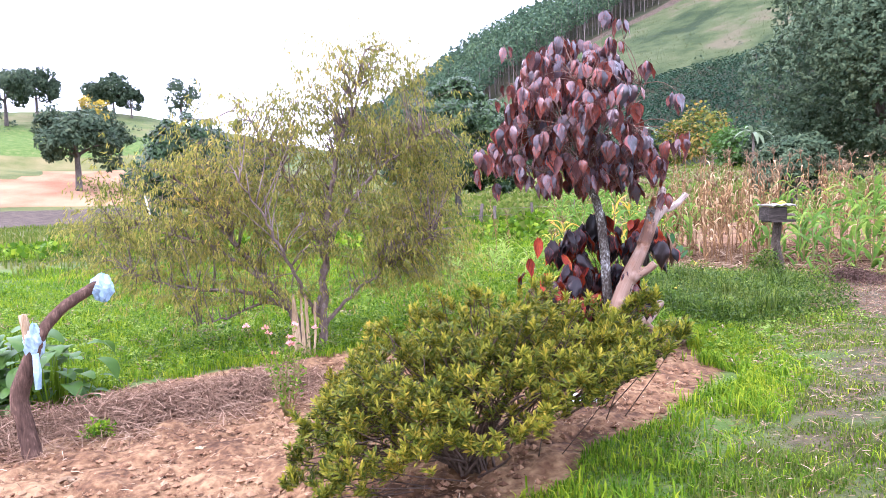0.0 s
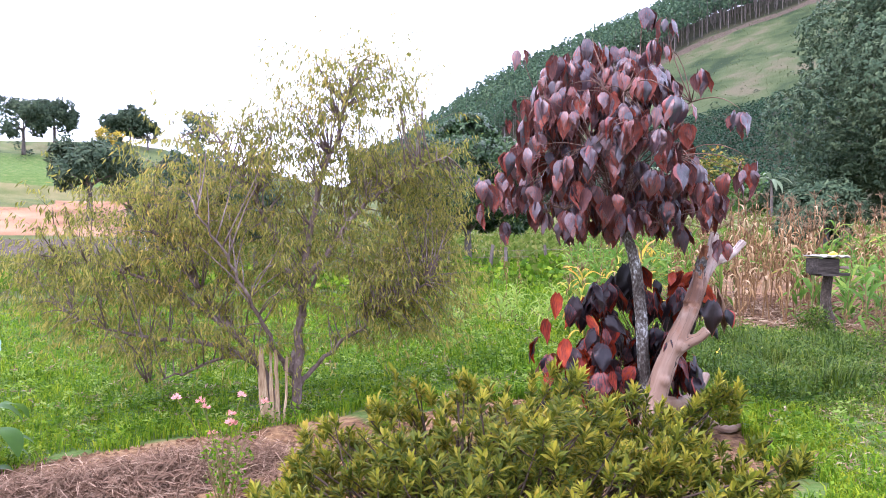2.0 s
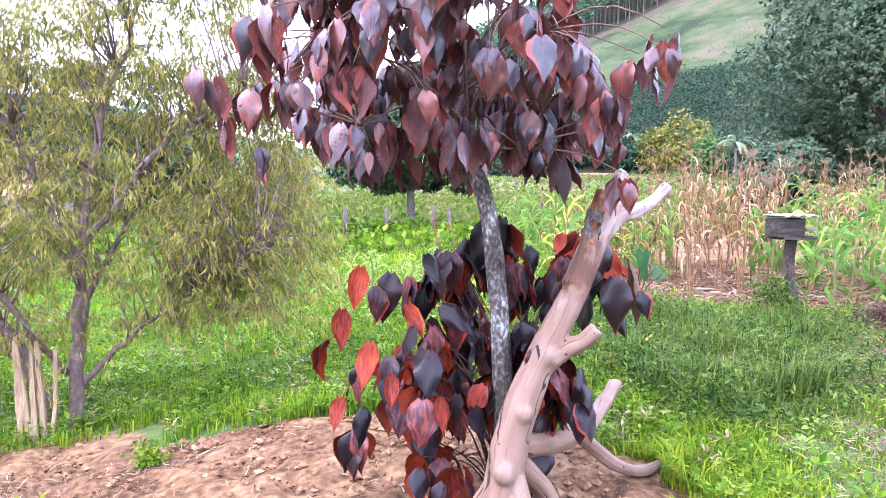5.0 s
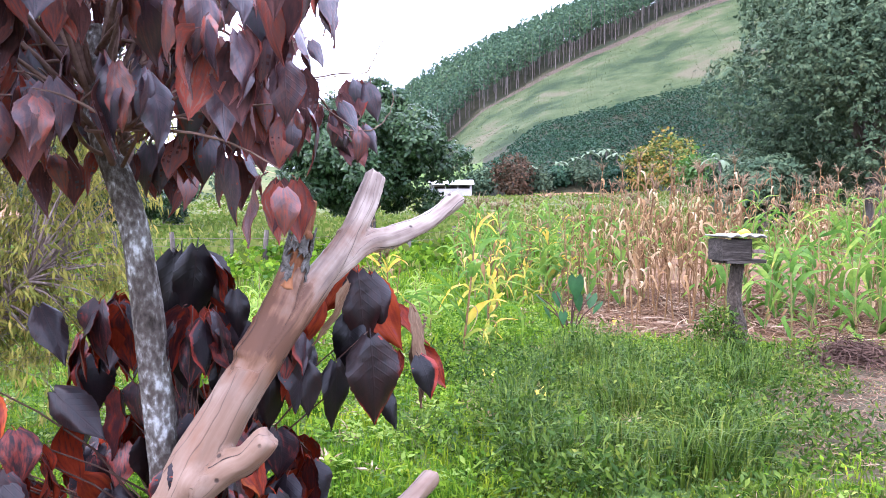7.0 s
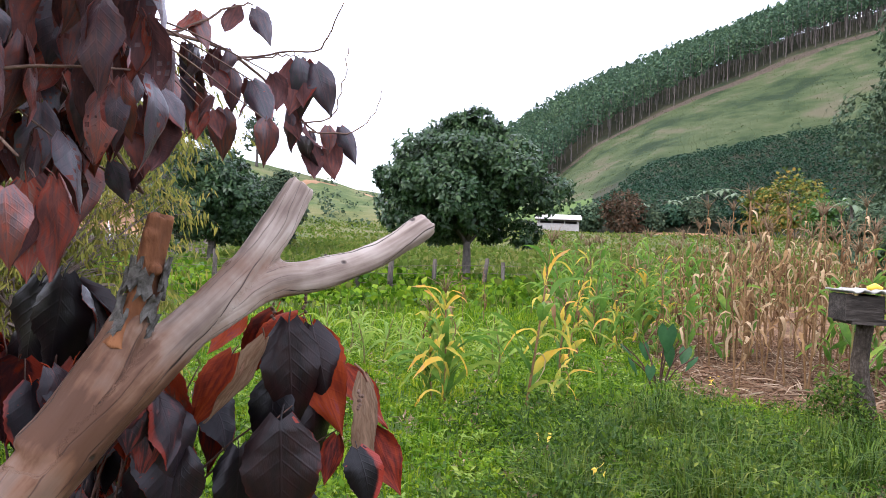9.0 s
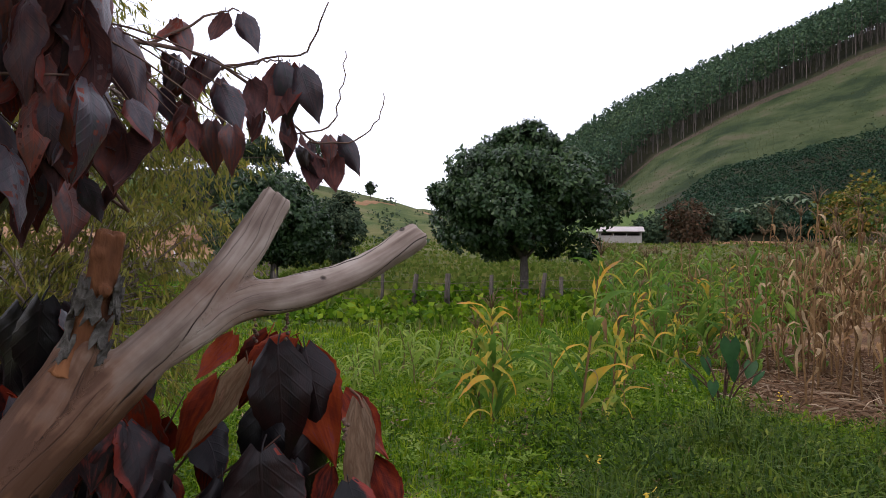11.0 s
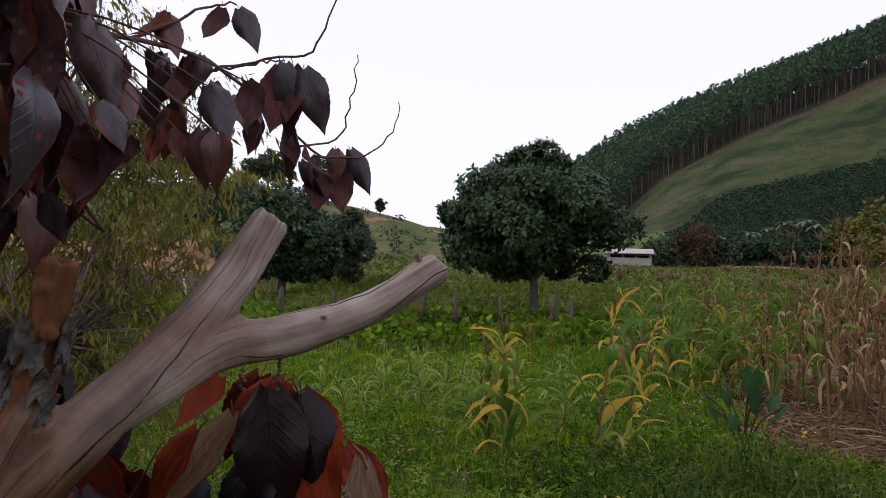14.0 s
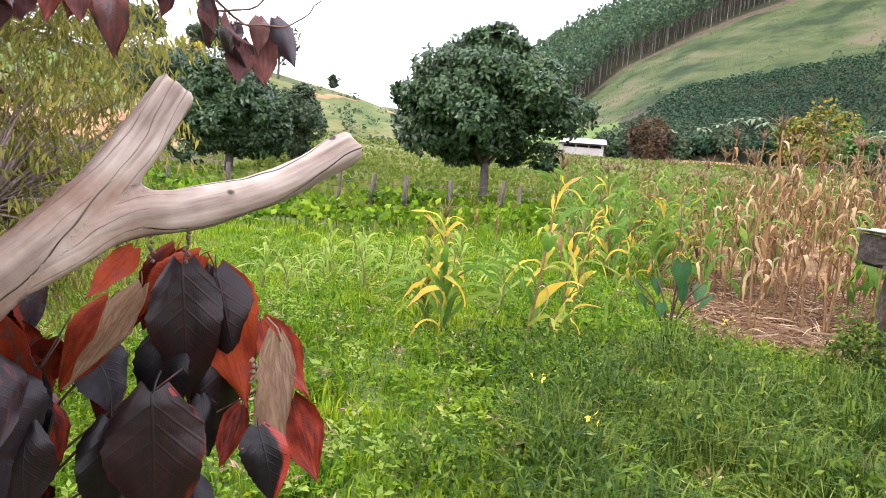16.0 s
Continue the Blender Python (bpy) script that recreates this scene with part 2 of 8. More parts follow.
M = {
    "grass": material("grass", [(0.0, (0.0095, 0.0320, 0.0027)), (0.32, (0.0430, 0.1040, 0.0050)), (0.58, (0.1120, 0.1900, 0.0070)), (0.82, (0.2250, 0.2650, 0.0115)), (1.0, (0.3600, 0.3000, 0.0430))], 0.7, 0.6, 0, 0.08, 0.28, "island", 0.5),
    "tallgrass": material("tall_grass", [(0.0, (0.0050, 0.0170, 0.0022)), (0.4, (0.0250, 0.0560, 0.0060)), (0.75, (0.0780, 0.1200, 0.0120)), (1.0, (0.2500, 0.2450, 0.0450))], 0.9, 0.5, 0, 0.2, 0.25, "island", 0.55),
    "lawn": material("lawn", [(0.0, (0.0304, 0.0544, 0.0072)), (0.5, (0.0648, 0.0984, 0.0132)), (0.75, (0.1120, 0.1224, 0.0282)), (1.0, (0.1904, 0.1632, 0.0612))], 0.5, 0.65, 0, 0.08, 0.35, "island", 0.6),
    "weed": material("weed_leaf", [(0.0, (0.0103, 0.0347, 0.0029)), (0.38, (0.0451, 0.1020, 0.0046)), (0.72, (0.1179, 0.1938, 0.0081)), (1.0, (0.2565, 0.2652, 0.0173))], 0.8, 0.5, 0, 0.12, 0.28, "island", 0.55),
    "cornlitter": material("fallen_corn_leaf", [(0.0, (0.040, 0.022, 0.012)), (0.5, (0.118, 0.066, 0.036)), (0.85, (0.215, 0.135, 0.078)), (1.0, (0.330, 0.245, 0.160))], 3, 0.8, 0, 0.15, 0.15, "island", 0.75),
    "huskstraw": material("pale_corn_straw", [(0.0, (0.060, 0.036, 0.021)), (0.5, (0.160, 0.108, 0.066)), (1.0, (0.340, 0.270, 0.185))], 3, 0.8, 0, 0.15, 0.1, "island", 0.8),
    "darktwig": material("dark_shrub_stem", [(0.0, (0.036, 0.018, 0.014)), (1.0, (0.092, 0.052, 0.038))], 12, 0.8, 0.3, 0.2),
    "straw": material("straw", [(0.0, (0.070, 0.040, 0.022)), (0.5, (0.180, 0.122, 0.070)), (1.0, (0.390, 0.310, 0.205))], 3, 0.8, 0, 0.2, 0.15, "island", 0.75),
    "deadgrass": material("dead_grass", [(0.0, (0.058, 0.030, 0.018)), (0.5, (0.118, 0.070, 0.043)), (1.0, (0.225, 0.155, 0.103))], 3, 0.85, 0, 0.15, 0.1, "island", 0.75),
    "heap": material("dry_uprooted_weed", [(0.0, (0.075, 0.042, 0.026)), (0.5, (0.165, 0.103, 0.065)), (1.0, (0.320, 0.230, 0.155))], 3, 0.85, 0, 0.1, 0.1, "island", 0.75),
    "clod": material("soil_clod", [(0.0, (0.056, 0.030, 0.017)), (0.45, (0.146, 0.079, 0.042)), (1.0, (0.290, 0.188, 0.108))], 6, 0.95, 0.5, 0.1, 0, "island", 0.65),
    "azalea": material("azalea_leaf", [(0.0, (0.0130, 0.0220, 0.0040)), (0.3, (0.0440, 0.0640, 0.0070)), (0.6, (0.1150, 0.1220, 0.0100)), (0.88, (0.2400, 0.1850, 0.0190)), (1.0, (0.3000, 0.1500, 0.0260))], 2.2, 0.5, 0, 0.18, 0.32, "island", 0.6),
    "flush": material("azalea_young_leaf", [(0.0, (0.066, 0.085, 0.008)), (0.4, (0.145, 0.152, 0.012)), (0.8, (0.250, 0.220, 0.020)), (1.0, (0.320, 0.190, 0.028))], 2.2, 0.45, 0, 0.2, 0.35, "island", 0.7),
    "twig": material("twig_bark", [(0.0, (0.030, 0.021, 0.015)), (1.0, (0.096, 0.066, 0.048))], 12, 0.85, 0.4, 0.2),
    "peach": material("narrow_leaf", [(0.0, (0.0360, 0.0480, 0.0120)), (0.4, (0.1250, 0.1340, 0.0260)), (0.78, (0.2550, 0.2200, 0.0480)), (1.0, (0.4200, 0.2700, 0.0650))], 1.0, 0.5, 0, 0.1, 0.45, "island", 0.6),
    "peachbark": material("grey_bark", [(0.0, (0.060, 0.042, 0.033)), (0.6, (0.144, 0.108, 0.090)), (1.0, (0.270, 0.228, 0.198))], 9, 0.9, 0.6, 0.15, stretch=(1, 1, 0.5)),
    "redbark": material("lichen_bark", [(0.0, (0.018, 0.014, 0.011)), (0.42, (0.065, 0.054, 0.044)), (0.62, (0.125, 0.118, 0.102)), (0.8, (0.30, 0.305, 0.285)), (1.0, (0.40, 0.41, 0.39))], 17, 0.9, 0.8, 0.1, stretch=(1, 1, 0.6)),
    "redtwig": material("red_twig", [(0.0, (0.060, 0.034, 0.026)), (1.0, (0.190, 0.120, 0.088))], 12, 0.8, 0.3, 0.2),
    "fence": material("weathered_fence_wood", [(0.0, (0.029, 0.024, 0.020)), (0.6, (0.082, 0.070, 0.058)), (1.0, (0.154, 0.139, 0.120))], 8, 0.9, 0.6, 0.15, stretch=(1, 1, 0.2)),
    "stake": material("split_stake_wood", [(0.0, (0.110, 0.066, 0.036)), (0.5, (0.270, 0.190, 0.108)), (1.0, (0.430, 0.345, 0.225))], 10, 0.85, 0.5, 0.2, stretch=(3, 3, 0.25)),
    "char": material("charred_stump_wood", [(0.0, (0.024, 0.015, 0.012)), (0.6, (0.080, 0.048, 0.034)), (1.0, (0.190, 0.122, 0.086))], 9, 0.9, 0.7, 0.15, stretch=(2, 2, 0.4)),
    "bag": material("thin_plastic_bag", [(0.0, (0.223, 0.334, 0.412)), (0.6, (0.308, 0.415, 0.487)), (1.0, (0.407, 0.507, 0.562))], 10, 0.3, 0.6, 0.5, 0.35),
    "feeder": material("old_feeder_board", [(0.0, (0.009, 0.008, 0.007)), (0.55, (0.032, 0.027, 0.022)), (1.0, (0.074, 0.065, 0.056))], 7, 0.9, 0.7, 0.15, stretch=(0.3, 1, 1.5)),
    "feederpost": material("mossy_log_post", [(0.0, (0.014, 0.011, 0.008)), (0.5, (0.046, 0.037, 0.028)), (1.0, (0.125, 0.108, 0.085))], 11, 0.9, 0.9, 0.1, stretch=(1, 1, 0.6)),
    "cement": material("fibre_cement", [(0.0, (0.200, 0.189, 0.163)), (0.6, (0.315, 0.304, 0.273)), (1.0, (0.394, 0.383, 0.347))], 8, 0.9, 0.4, 0.2),
    "fruit": material("ripe_fruit", [(0.0, (0.560, 0.336, 0.024)), (1.0, (0.680, 0.496, 0.064))], 9, 0.5, 0.1, 0.4),
    "mango": material("dark_tree_leaf", [(0.0, (0.010, 0.028, 0.010)), (0.5, (0.024, 0.054, 0.018)), (0.85, (0.052, 0.090, 0.030)), (1.0, (0.105, 0.145, 0.055))], 0.5, 0.4, 0, 0.45, 0.22, "island", 0.65),
    "mangobark": material("tree_bark", [(0.0, (0.045, 0.038, 0.032)), (1.0, (0.13, 0.115, 0.10))], 4, 0.9, 0.6, 0.15, stretch=(1, 1, 0.4)),
    "shade": material("shade_tree_leaf", [(0.0, (0.020, 0.040, 0.025)), (0.5, (0.050, 0.080, 0.042)), (0.85, (0.095, 0.125, 0.064)), (1.0, (0.150, 0.168, 0.085))], 0.3, 0.6, 0, 0.08, 0.15, "island", 0.5),
    # distance haze is painted into these two greens: lifted, the eucalyptus also bluer
    "hilltree": material("hazed_hill_tree_leaf", [(0.0, (0.020, 0.038, 0.022)), (0.6, (0.046, 0.070, 0.038)), (1.0, (0.095, 0.118, 0.060))], 0.2, 0.6, 0, 0.1, 0.2, "island", 0.65),
    "euc": material("hazed_eucalyptus_leaf", [(0.0, (0.024, 0.050, 0.034)), (0.6, (0.056, 0.096, 0.052)), (1.0, (0.120, 0.175, 0.080))], 0.05, 0.6, 0, 0.08, 0.15, "island", 0.6),
    "eucbark": material("eucalyptus_bark", [(0.0, (0.055, 0.048, 0.044)), (1.0, (0.16, 0.14, 0.125))], 0.3, 0.9, 0, 0.15),
    "coffee": material("coffee_leaf", [(0.0, (0.009, 0.025, 0.016)), (0.6, (0.020, 0.048, 0.025)), (1.0, (0.049, 0.086, 0.040))], 0.12, 0.5, 0, 0.1, 0.15, "island", 0.6),
    "orange": material("orange_flush_leaf", [(0.0, (0.030, 0.060, 0.012)), (0.5, (0.084, 0.108, 0.018)), (0.8, (0.216, 0.144, 0.030)), (1.0, (0.300, 0.132, 0.042))], 0.3, 0.5, 0, 0.1, 0.2, "island", 0.7),
    "brown": material("brownish_tree_leaf", [(0.0, (0.020, 0.018, 0.010)), (0.5, (0.050, 0.034, 0.019)), (1.0, (0.115, 0.066, 0.038))], 0.3, 0.6, 0, 0.1, 0.2, "island", 0.7),
    "yellow": material("yellow_blossom", [(0.0, (0.120, 0.132, 0.018)), (1.0, (0.450, 0.312, 0.036))], 0.3, 0.6, 0, 0.3, 0.2, "island", 0.7),
    "banana": material("broad_green_leaf", [(0.0, (0.026, 0.062, 0.011)), (0.6, (0.053, 0.115, 0.020)), (1.0, (0.116, 0.173, 0.040))], 2, 0.4, 0.1, 0.4, 0.35, "object", 0.5),
    "palm": material("pale_frond", [(0.0, (0.053, 0.090, 0.043)), (1.0, (0.145, 0.180, 0.101))], 0.6, 0.5, 0, 0.4, 0.25, "island", 0.6),
    "cornyoung": material("young_corn_leaf", [(0.0, (0.0810, 0.1520, 0.0225)), (0.6, (0.1710, 0.2470, 0.0375)), (1.0, (0.3060, 0.3230, 0.0750))], 5, 0.5, 0, 0.3, 0.4, "object", 0.45, along=0.25),
    "corngreen": material("green_corn_leaf", [(0.0, (0.028, 0.075, 0.012)), (0.5, (0.080, 0.160, 0.022)), (0.85, (0.170, 0.230, 0.035)), (1.0, (0.320, 0.270, 0.055))], 5, 0.5, 0, 0.15, 0.4, "object", 0.45, along=0.35),
    "cornyellow": material("yellowing_corn_leaf", [(0.0, (0.090, 0.140, 0.020)), (0.35, (0.240, 0.260, 0.040)), (0.65, (0.460, 0.330, 0.045)), (0.85, (0.540, 0.270, 0.035)), (1.0, (0.400, 0.240, 0.110))], 5, 0.55, 0, 0.3, 0.4, "object", 0.5, along=0.45),
    "corndry": material("dry_corn_leaf", [(0.0, (0.040, 0.021, 0.010)), (0.3, (0.110, 0.060, 0.027)), (0.6, (0.235, 0.145, 0.066)), (1.0, (0.450, 0.355, 0.225))], 6, 0.75, 0, 0.12, 0.3, "object", 0.7, along=-0.3),
    "cornstalk": material("dry_corn_stalk", [(0.0, (0.070, 0.034, 0.014)), (1.0, (0.215, 0.135, 0.062))], 8, 0.8, 0.2, 0.2),
    "cornstalkg": material("green_corn_stalk", [(0.0, (0.072, 0.108, 0.024)), (0.6, (0.144, 0.120, 0.042)), (1.0, (0.204, 0.084, 0.042))], 6, 0.7, 0.2, 0.25),
    "tassel": material("corn_tassel", [(0.0, (0.102, 0.058, 0.033)), (1.0, (0.214, 0.156, 0.093))], 8, 0.8, 0, 0.1),
    "taro": material("taro_leaf", [(0.0, (0.011, 0.043, 0.012)), (1.0, (0.028, 0.088, 0.025))], 5, 0.35, 0.1, 0.25, 0.25),
    "rose": material("pink_petal", [(0.0, (0.440, 0.144, 0.120)), (1.0, (0.680, 0.400, 0.352))], 9, 0.6, 0, 0.3, 0.3),
    "roof": material("pale_roof_tile", [(0.0, (0.294, 0.266, 0.252)), (1.0, (0.434, 0.406, 0.392))], 1.5, 0.85, 0.3, 0.2),
    "wall": material("whitewashed_wall", [(0.0, (0.210, 0.196, 0.176)), (1.0, (0.330, 0.315, 0.290))], 1.0, 0.9, 0.2, 0.2),
    # near-black base colour puts the shade inside the shed into its back wall
    "opening_shade": material("shaded_opening_wall", [(0.0, (0.018, 0.017, 0.015)), (1.0, (0.042, 0.036, 0.033))], 2, 0.9, 0, 0.1),
    "wire": material("rusty_wire", [(0.0, (0.072, 0.054, 0.042)), (1.0, (0.150, 0.120, 0.102))], 8, 0.6, 0, 0.4),
    "pole": material("limewashed_pole", [(0.0, (0.375, 0.360, 0.330)), (1.0, (0.562, 0.547, 0.510))], 4, 0.8, 0.2, 0.2),
    "tuft": material("hill_tuft", [(0.0, (0.030, 0.042, 0.016)), (0.6, (0.055, 0.066, 0.027)), (1.0, (0.10, 0.095, 0.05))], 0.1, 0.9, 0, 0.05, 0.5, "island", 0.6),
    "stubbark": material("bared_brown_wood", [(0.0, (0.026, 0.012, 0.008)), (0.4, (0.135, 0.054, 0.024)), (0.7, (0.235, 0.100, 0.042)), (1.0, (0.270, 0.170, 0.115))], 9, 0.8, 0.8, 0.2, stretch=(1, 1, 0.35), big=0.6),
    "plate": material("grey_bark_plate", [(0.0, (0.022, 0.019, 0.017)), (0.5, (0.070, 0.064, 0.056)), (1.0, (0.160, 0.150, 0.132))], 12, 0.9, 0.9, 0.15),
    "trash": material("white_scrap", [(0.0, (0.440, 0.424, 0.400)), (1.0, (0.680, 0.680, 0.664))], 9, 0.6, 0.5, 0.3),
}


def red_leaf_material(name, stops, margin, rough, spec, trans, trans_colour, first=0.72, span=1.5):
    """Copperleaf skin: a colour for each leaf, red blotched margin, midrib and slanting veins."""
    m = bpy.data.materials.new(name)
    m.use_nodes = True
    n, l = m.node_tree.nodes, m.node_tree.links
    bsdf, out = n["Principled BSDF"], n["Material Output"]
    co, info, geo = n.new("ShaderNodeTexCoord"), n.new("ShaderNodeObjectInfo"), n.new("ShaderNodeNewGeometry")

    def calc(op, a, b=None, c=None):
        k = n.new("ShaderNodeMath")
        k.operation = op
        for i, val in enumerate((a, b, c)):
            if val is None:
                continue
            if isinstance(val, (int, float)):
                k.inputs[i].default_value = val
            else:
                l.new(val, k.inputs[i])
        return k.outputs[0]

    def ranged(val, a, b, hi=1.0):
        k = n.new("ShaderNodeMapRange")
        k.inputs["From Min"].default_value, k.inputs["From Max"].default_value, k.inputs["To Max"].default_value = a, b, hi
        l.new(val, k.inputs["Value"])
        return k.outputs[0]

    def blend(fac, a, b):
        k = n.new("ShaderNodeMix")
        k.data_type = "RGBA"
        l.new(fac, k.inputs["Factor"])
        l.new(a, k.inputs[6])
        if isinstance(b, tuple):
            k.inputs[7].default_value = (*b, 1)
        else:
            l.new(b, k.inputs[7])
        return k.outputs[2]

    pick = calc("FRACT", calc("ADD", info.outputs["Random"], geo.outputs["Random Per Island"]))
    off = n.new("ShaderNodeVectorMath")
    off.operation = "SCALE"
    off.inputs[0].default_value = (13, 7, 5)
    l.new(pick, off.inputs["Scale"])
    at = n.new("ShaderNodeAttribute")
    at.attribute_name = "leaf"
    pos = n.new("ShaderNodeVectorMath")
    l.new(at.outputs["Vector"], pos.inputs[0])
    l.new(off.outputs[0], pos.inputs[1])
    blotch = n.new("ShaderNodeTexNoise")
    blotch.inputs["Scale"].default_value, blotch.inputs["Detail"].default_value = 4.5, 5
    l.new(pos.outputs[0], blotch.inputs["Vector"])
    ramp = n.new("ShaderNodeValToRGB")
    el = ramp.color_ramp.elements
    while len(el) < len(stops):
        el.new(0.5)
    for e, (p, c) in zip(el, stops):
        e.position, e.color = p, (*c, 1)
    l.new(calc("ADD", calc("MULTIPLY", pick, 0.6), calc("MULTIPLY", ranged(blotch.outputs["Fac"], 0.32, 0.68), 0.4)), ramp.inputs["Fac"])
    sep = n.new("ShaderNodeSeparateXYZ")
    l.new(at.outputs["Vector"], sep.inputs[0])
    u, v, y = sep.outputs[0], calc("ABSOLUTE", sep.outputs[1]), calc("ABSOLUTE", sep.outputs[2])
    start = calc("MULTIPLY_ADD", calc("FRACT", calc("MULTIPLY", pick, 7.3)), span, first)
    lop = calc("MULTIPLY", sep.outputs[1], calc("MULTIPLY_ADD", calc("FRACT", calc("MULTIPLY", pick, 3.7)), 1.5, -0.75))
    rim = ranged(calc("SUBTRACT", calc("MULTIPLY_ADD", blotch.outputs["Fac"], 0.8, calc("MULTIPLY_ADD", calc("MAXIMUM", calc("SUBTRACT", u, 0.55), 0.0), 0.9, calc("ADD", v, lop))), calc("ADD", start, 0.3)), -0.05, 0.26)
    colour = blend(rim, ramp.outputs["Color"], margin)
    wave = calc("ABSOLUTE", calc("SUBTRACT", calc("FRACT", calc("MULTIPLY", calc("MULTIPLY_ADD", y, -0.75, u), 8.5)), 0.5))
    side = calc("SUBTRACT", 1.0, ranged(wave, 0.0, 0.13))
    mid = calc("SUBTRACT", 1.0, ranged(y, 0.004, 0.014))
    vein = calc("MAXIMUM", calc("MULTIPLY", side, 0.55), mid)
    light = n.new("ShaderNodeMix")
    light.data_type, light.blend_type = "RGBA", "ADD"
    l.new(calc("MULTIPLY", vein, 0.09), light.inputs["Factor"])
    l.new(colour, light.inputs[6])
    light.inputs[7].default_value = (0.030, 0.016, 0.020, 1)
    colour = light.outputs[2]
    l.new(colour, bsdf.inputs["Base Color"])
    grit = n.new("ShaderNodeTexNoise")
    grit.inputs["Scale"].default_value, grit.inputs["Detail"].default_value = 26, 4
    l.new(pos.outputs[0], grit.inputs["Vector"])
    bn = n.new("ShaderNodeBump")
    bn.inputs["Strength"].default_value, bn.inputs["Distance"].default_value = 0.2, 0.004
    l.new(calc("SUBTRACT", calc("MULTIPLY", grit.outputs["Fac"], 0.5), vein), bn.inputs["Height"])
    l.new(bn.outputs["Normal"], bsdf.inputs["Normal"])
    bsdf.inputs["Roughness"].default_value = rough
    bsdf.inputs["Specular IOR Level"].default_value = spec
    tr, mixs, hue = n.new("ShaderNodeBsdfTranslucent"), n.new("ShaderNodeMixShader"), n.new("ShaderNodeMix")
    hue.data_type, hue.blend_type = "RGBA", "MULTIPLY"
    hue.inputs["Factor"].default_value = 1.0
    hue.inputs[7].default_value = (*trans_colour, 1)
    l.new(colour, hue.inputs[6])
    l.new(hue.outputs[2], tr.inputs["Color"])
    mixs.inputs["Fac"].default_value = trans
    l.new(bsdf.outputs[0], mixs.inputs[1])
    l.new(tr.outputs[0], mixs.inputs[2])
    l.new(mixs.outputs[0], out.inputs["Surface"])
    return m


SCARLET = [(0.1, (0.050, 0.011, 0.008)), (0.3, (0.13, 0.019, 0.010)), (0.5, (0.215, 0.030, 0.010)), (0.65, (0.27, 0.046, 0.010)), (0.78, (0.20, 0.036, 0.034)), (0.9, (0.11, 0.026, 0.018))]
DARK = [(0.1, (0.0036, 0.0034, 0.0042)), (0.5, (0.0066, 0.0048, 0.0054)), (0.9, (0.016, 0.0065, 0.006))]
M["redleaf"] = red_leaf_material("copperleaf_upper", [(0.1, (0.008, 0.007, 0.009)), (0.45, (0.014, 0.009, 0.011)), (0.66, (0.024, 0.012, 0.013)), (0.76, (0.075, 0.018, 0.016)), (0.86, (0.14, 0.024, 0.016)), (1.0, (0.075, 0.05, 0.044))], (0.15, 0.020, 0.012), 0.40, 0.22, 0.10, (2.4, 1.0, 0.9), 0.95)
M["redunder"] = red_leaf_material("copperleaf_underside", [(0.1, (0.035, 0.013, 0.014)), (0.28, (0.070, 0.017, 0.014)), (0.4, (0.15, 0.020, 0.008)), (0.7, (0.21, 0.029, 0.009)), (0.8, (0.10, 0.028, 0.018)), (0.9, (0.12, 0.07, 0.048))], (0.20, 0.028, 0.015), 0.6, 0.03, 0.2, (1.9, 1.0, 0.8))
M["duskleaf"] = red_leaf_material("dusky_copperleaf_upper", [(0.1, (0.024, 0.026, 0.026)), (0.25, (0.034, 0.025, 0.033)), (0.5, (0.062, 0.034, 0.038)), (0.66, (0.102, 0.045, 0.040)), (0.77, (0.140, 0.042, 0.030)), (0.9, (0.20, 0.044, 0.026))], (0.16, 0.026, 0.018), 0.36, 0.5, 0.10, (2.2, 1.0, 0.9), 1.0)
M["duskunder"] = red_leaf_material("dusky_copperleaf_underside", [(0.1, (0.050, 0.026, 0.026)), (0.4, (0.090, 0.038, 0.034)), (0.62, (0.140, 0.050, 0.038)), (0.76, (0.22, 0.044, 0.024)), (0.9, (0.16, 0.095, 0.076))], (0.15, 0.028, 0.018), 0.6, 0.08, 0.22, (1.8, 1.0, 0.8), 1.0)
M["darkleaf"] = red_leaf_material("blackish_copperleaf", DARK, (0.12, 0.018, 0.012), 0.33, 0.22, 0.06, (2.4, 1.0, 0.9), 2.0)
M["rimleaf"] = red_leaf_material("red_edged_copperleaf", DARK, (0.22, 0.026, 0.014), 0.33, 0.26, 0.08, (2.4, 1.0, 0.9), 0.65, 0.5)
M["scarlet"] = red_leaf_material("scarlet_copperleaf", SCARLET, (0.28, 0.06, 0.014), 0.5, 0.10, 0.2, (1.6, 1.0, 0.8), 1.2)
M["faded"] = red_leaf_material("faded_copperleaf", [(0.12, (0.175, 0.120, 0.078)), (0.3, (0.105, 0.062, 0.036)), (0.5, (0.190, 0.122, 0.076)), (0.7, (0.120, 0.066, 0.036)), (0.85, (0.215, 0.120, 0.082))], (0.15, 0.055, 0.014), 0.7, 0.02, 0.15, (1.3, 1.0, 0.8), 0.95)


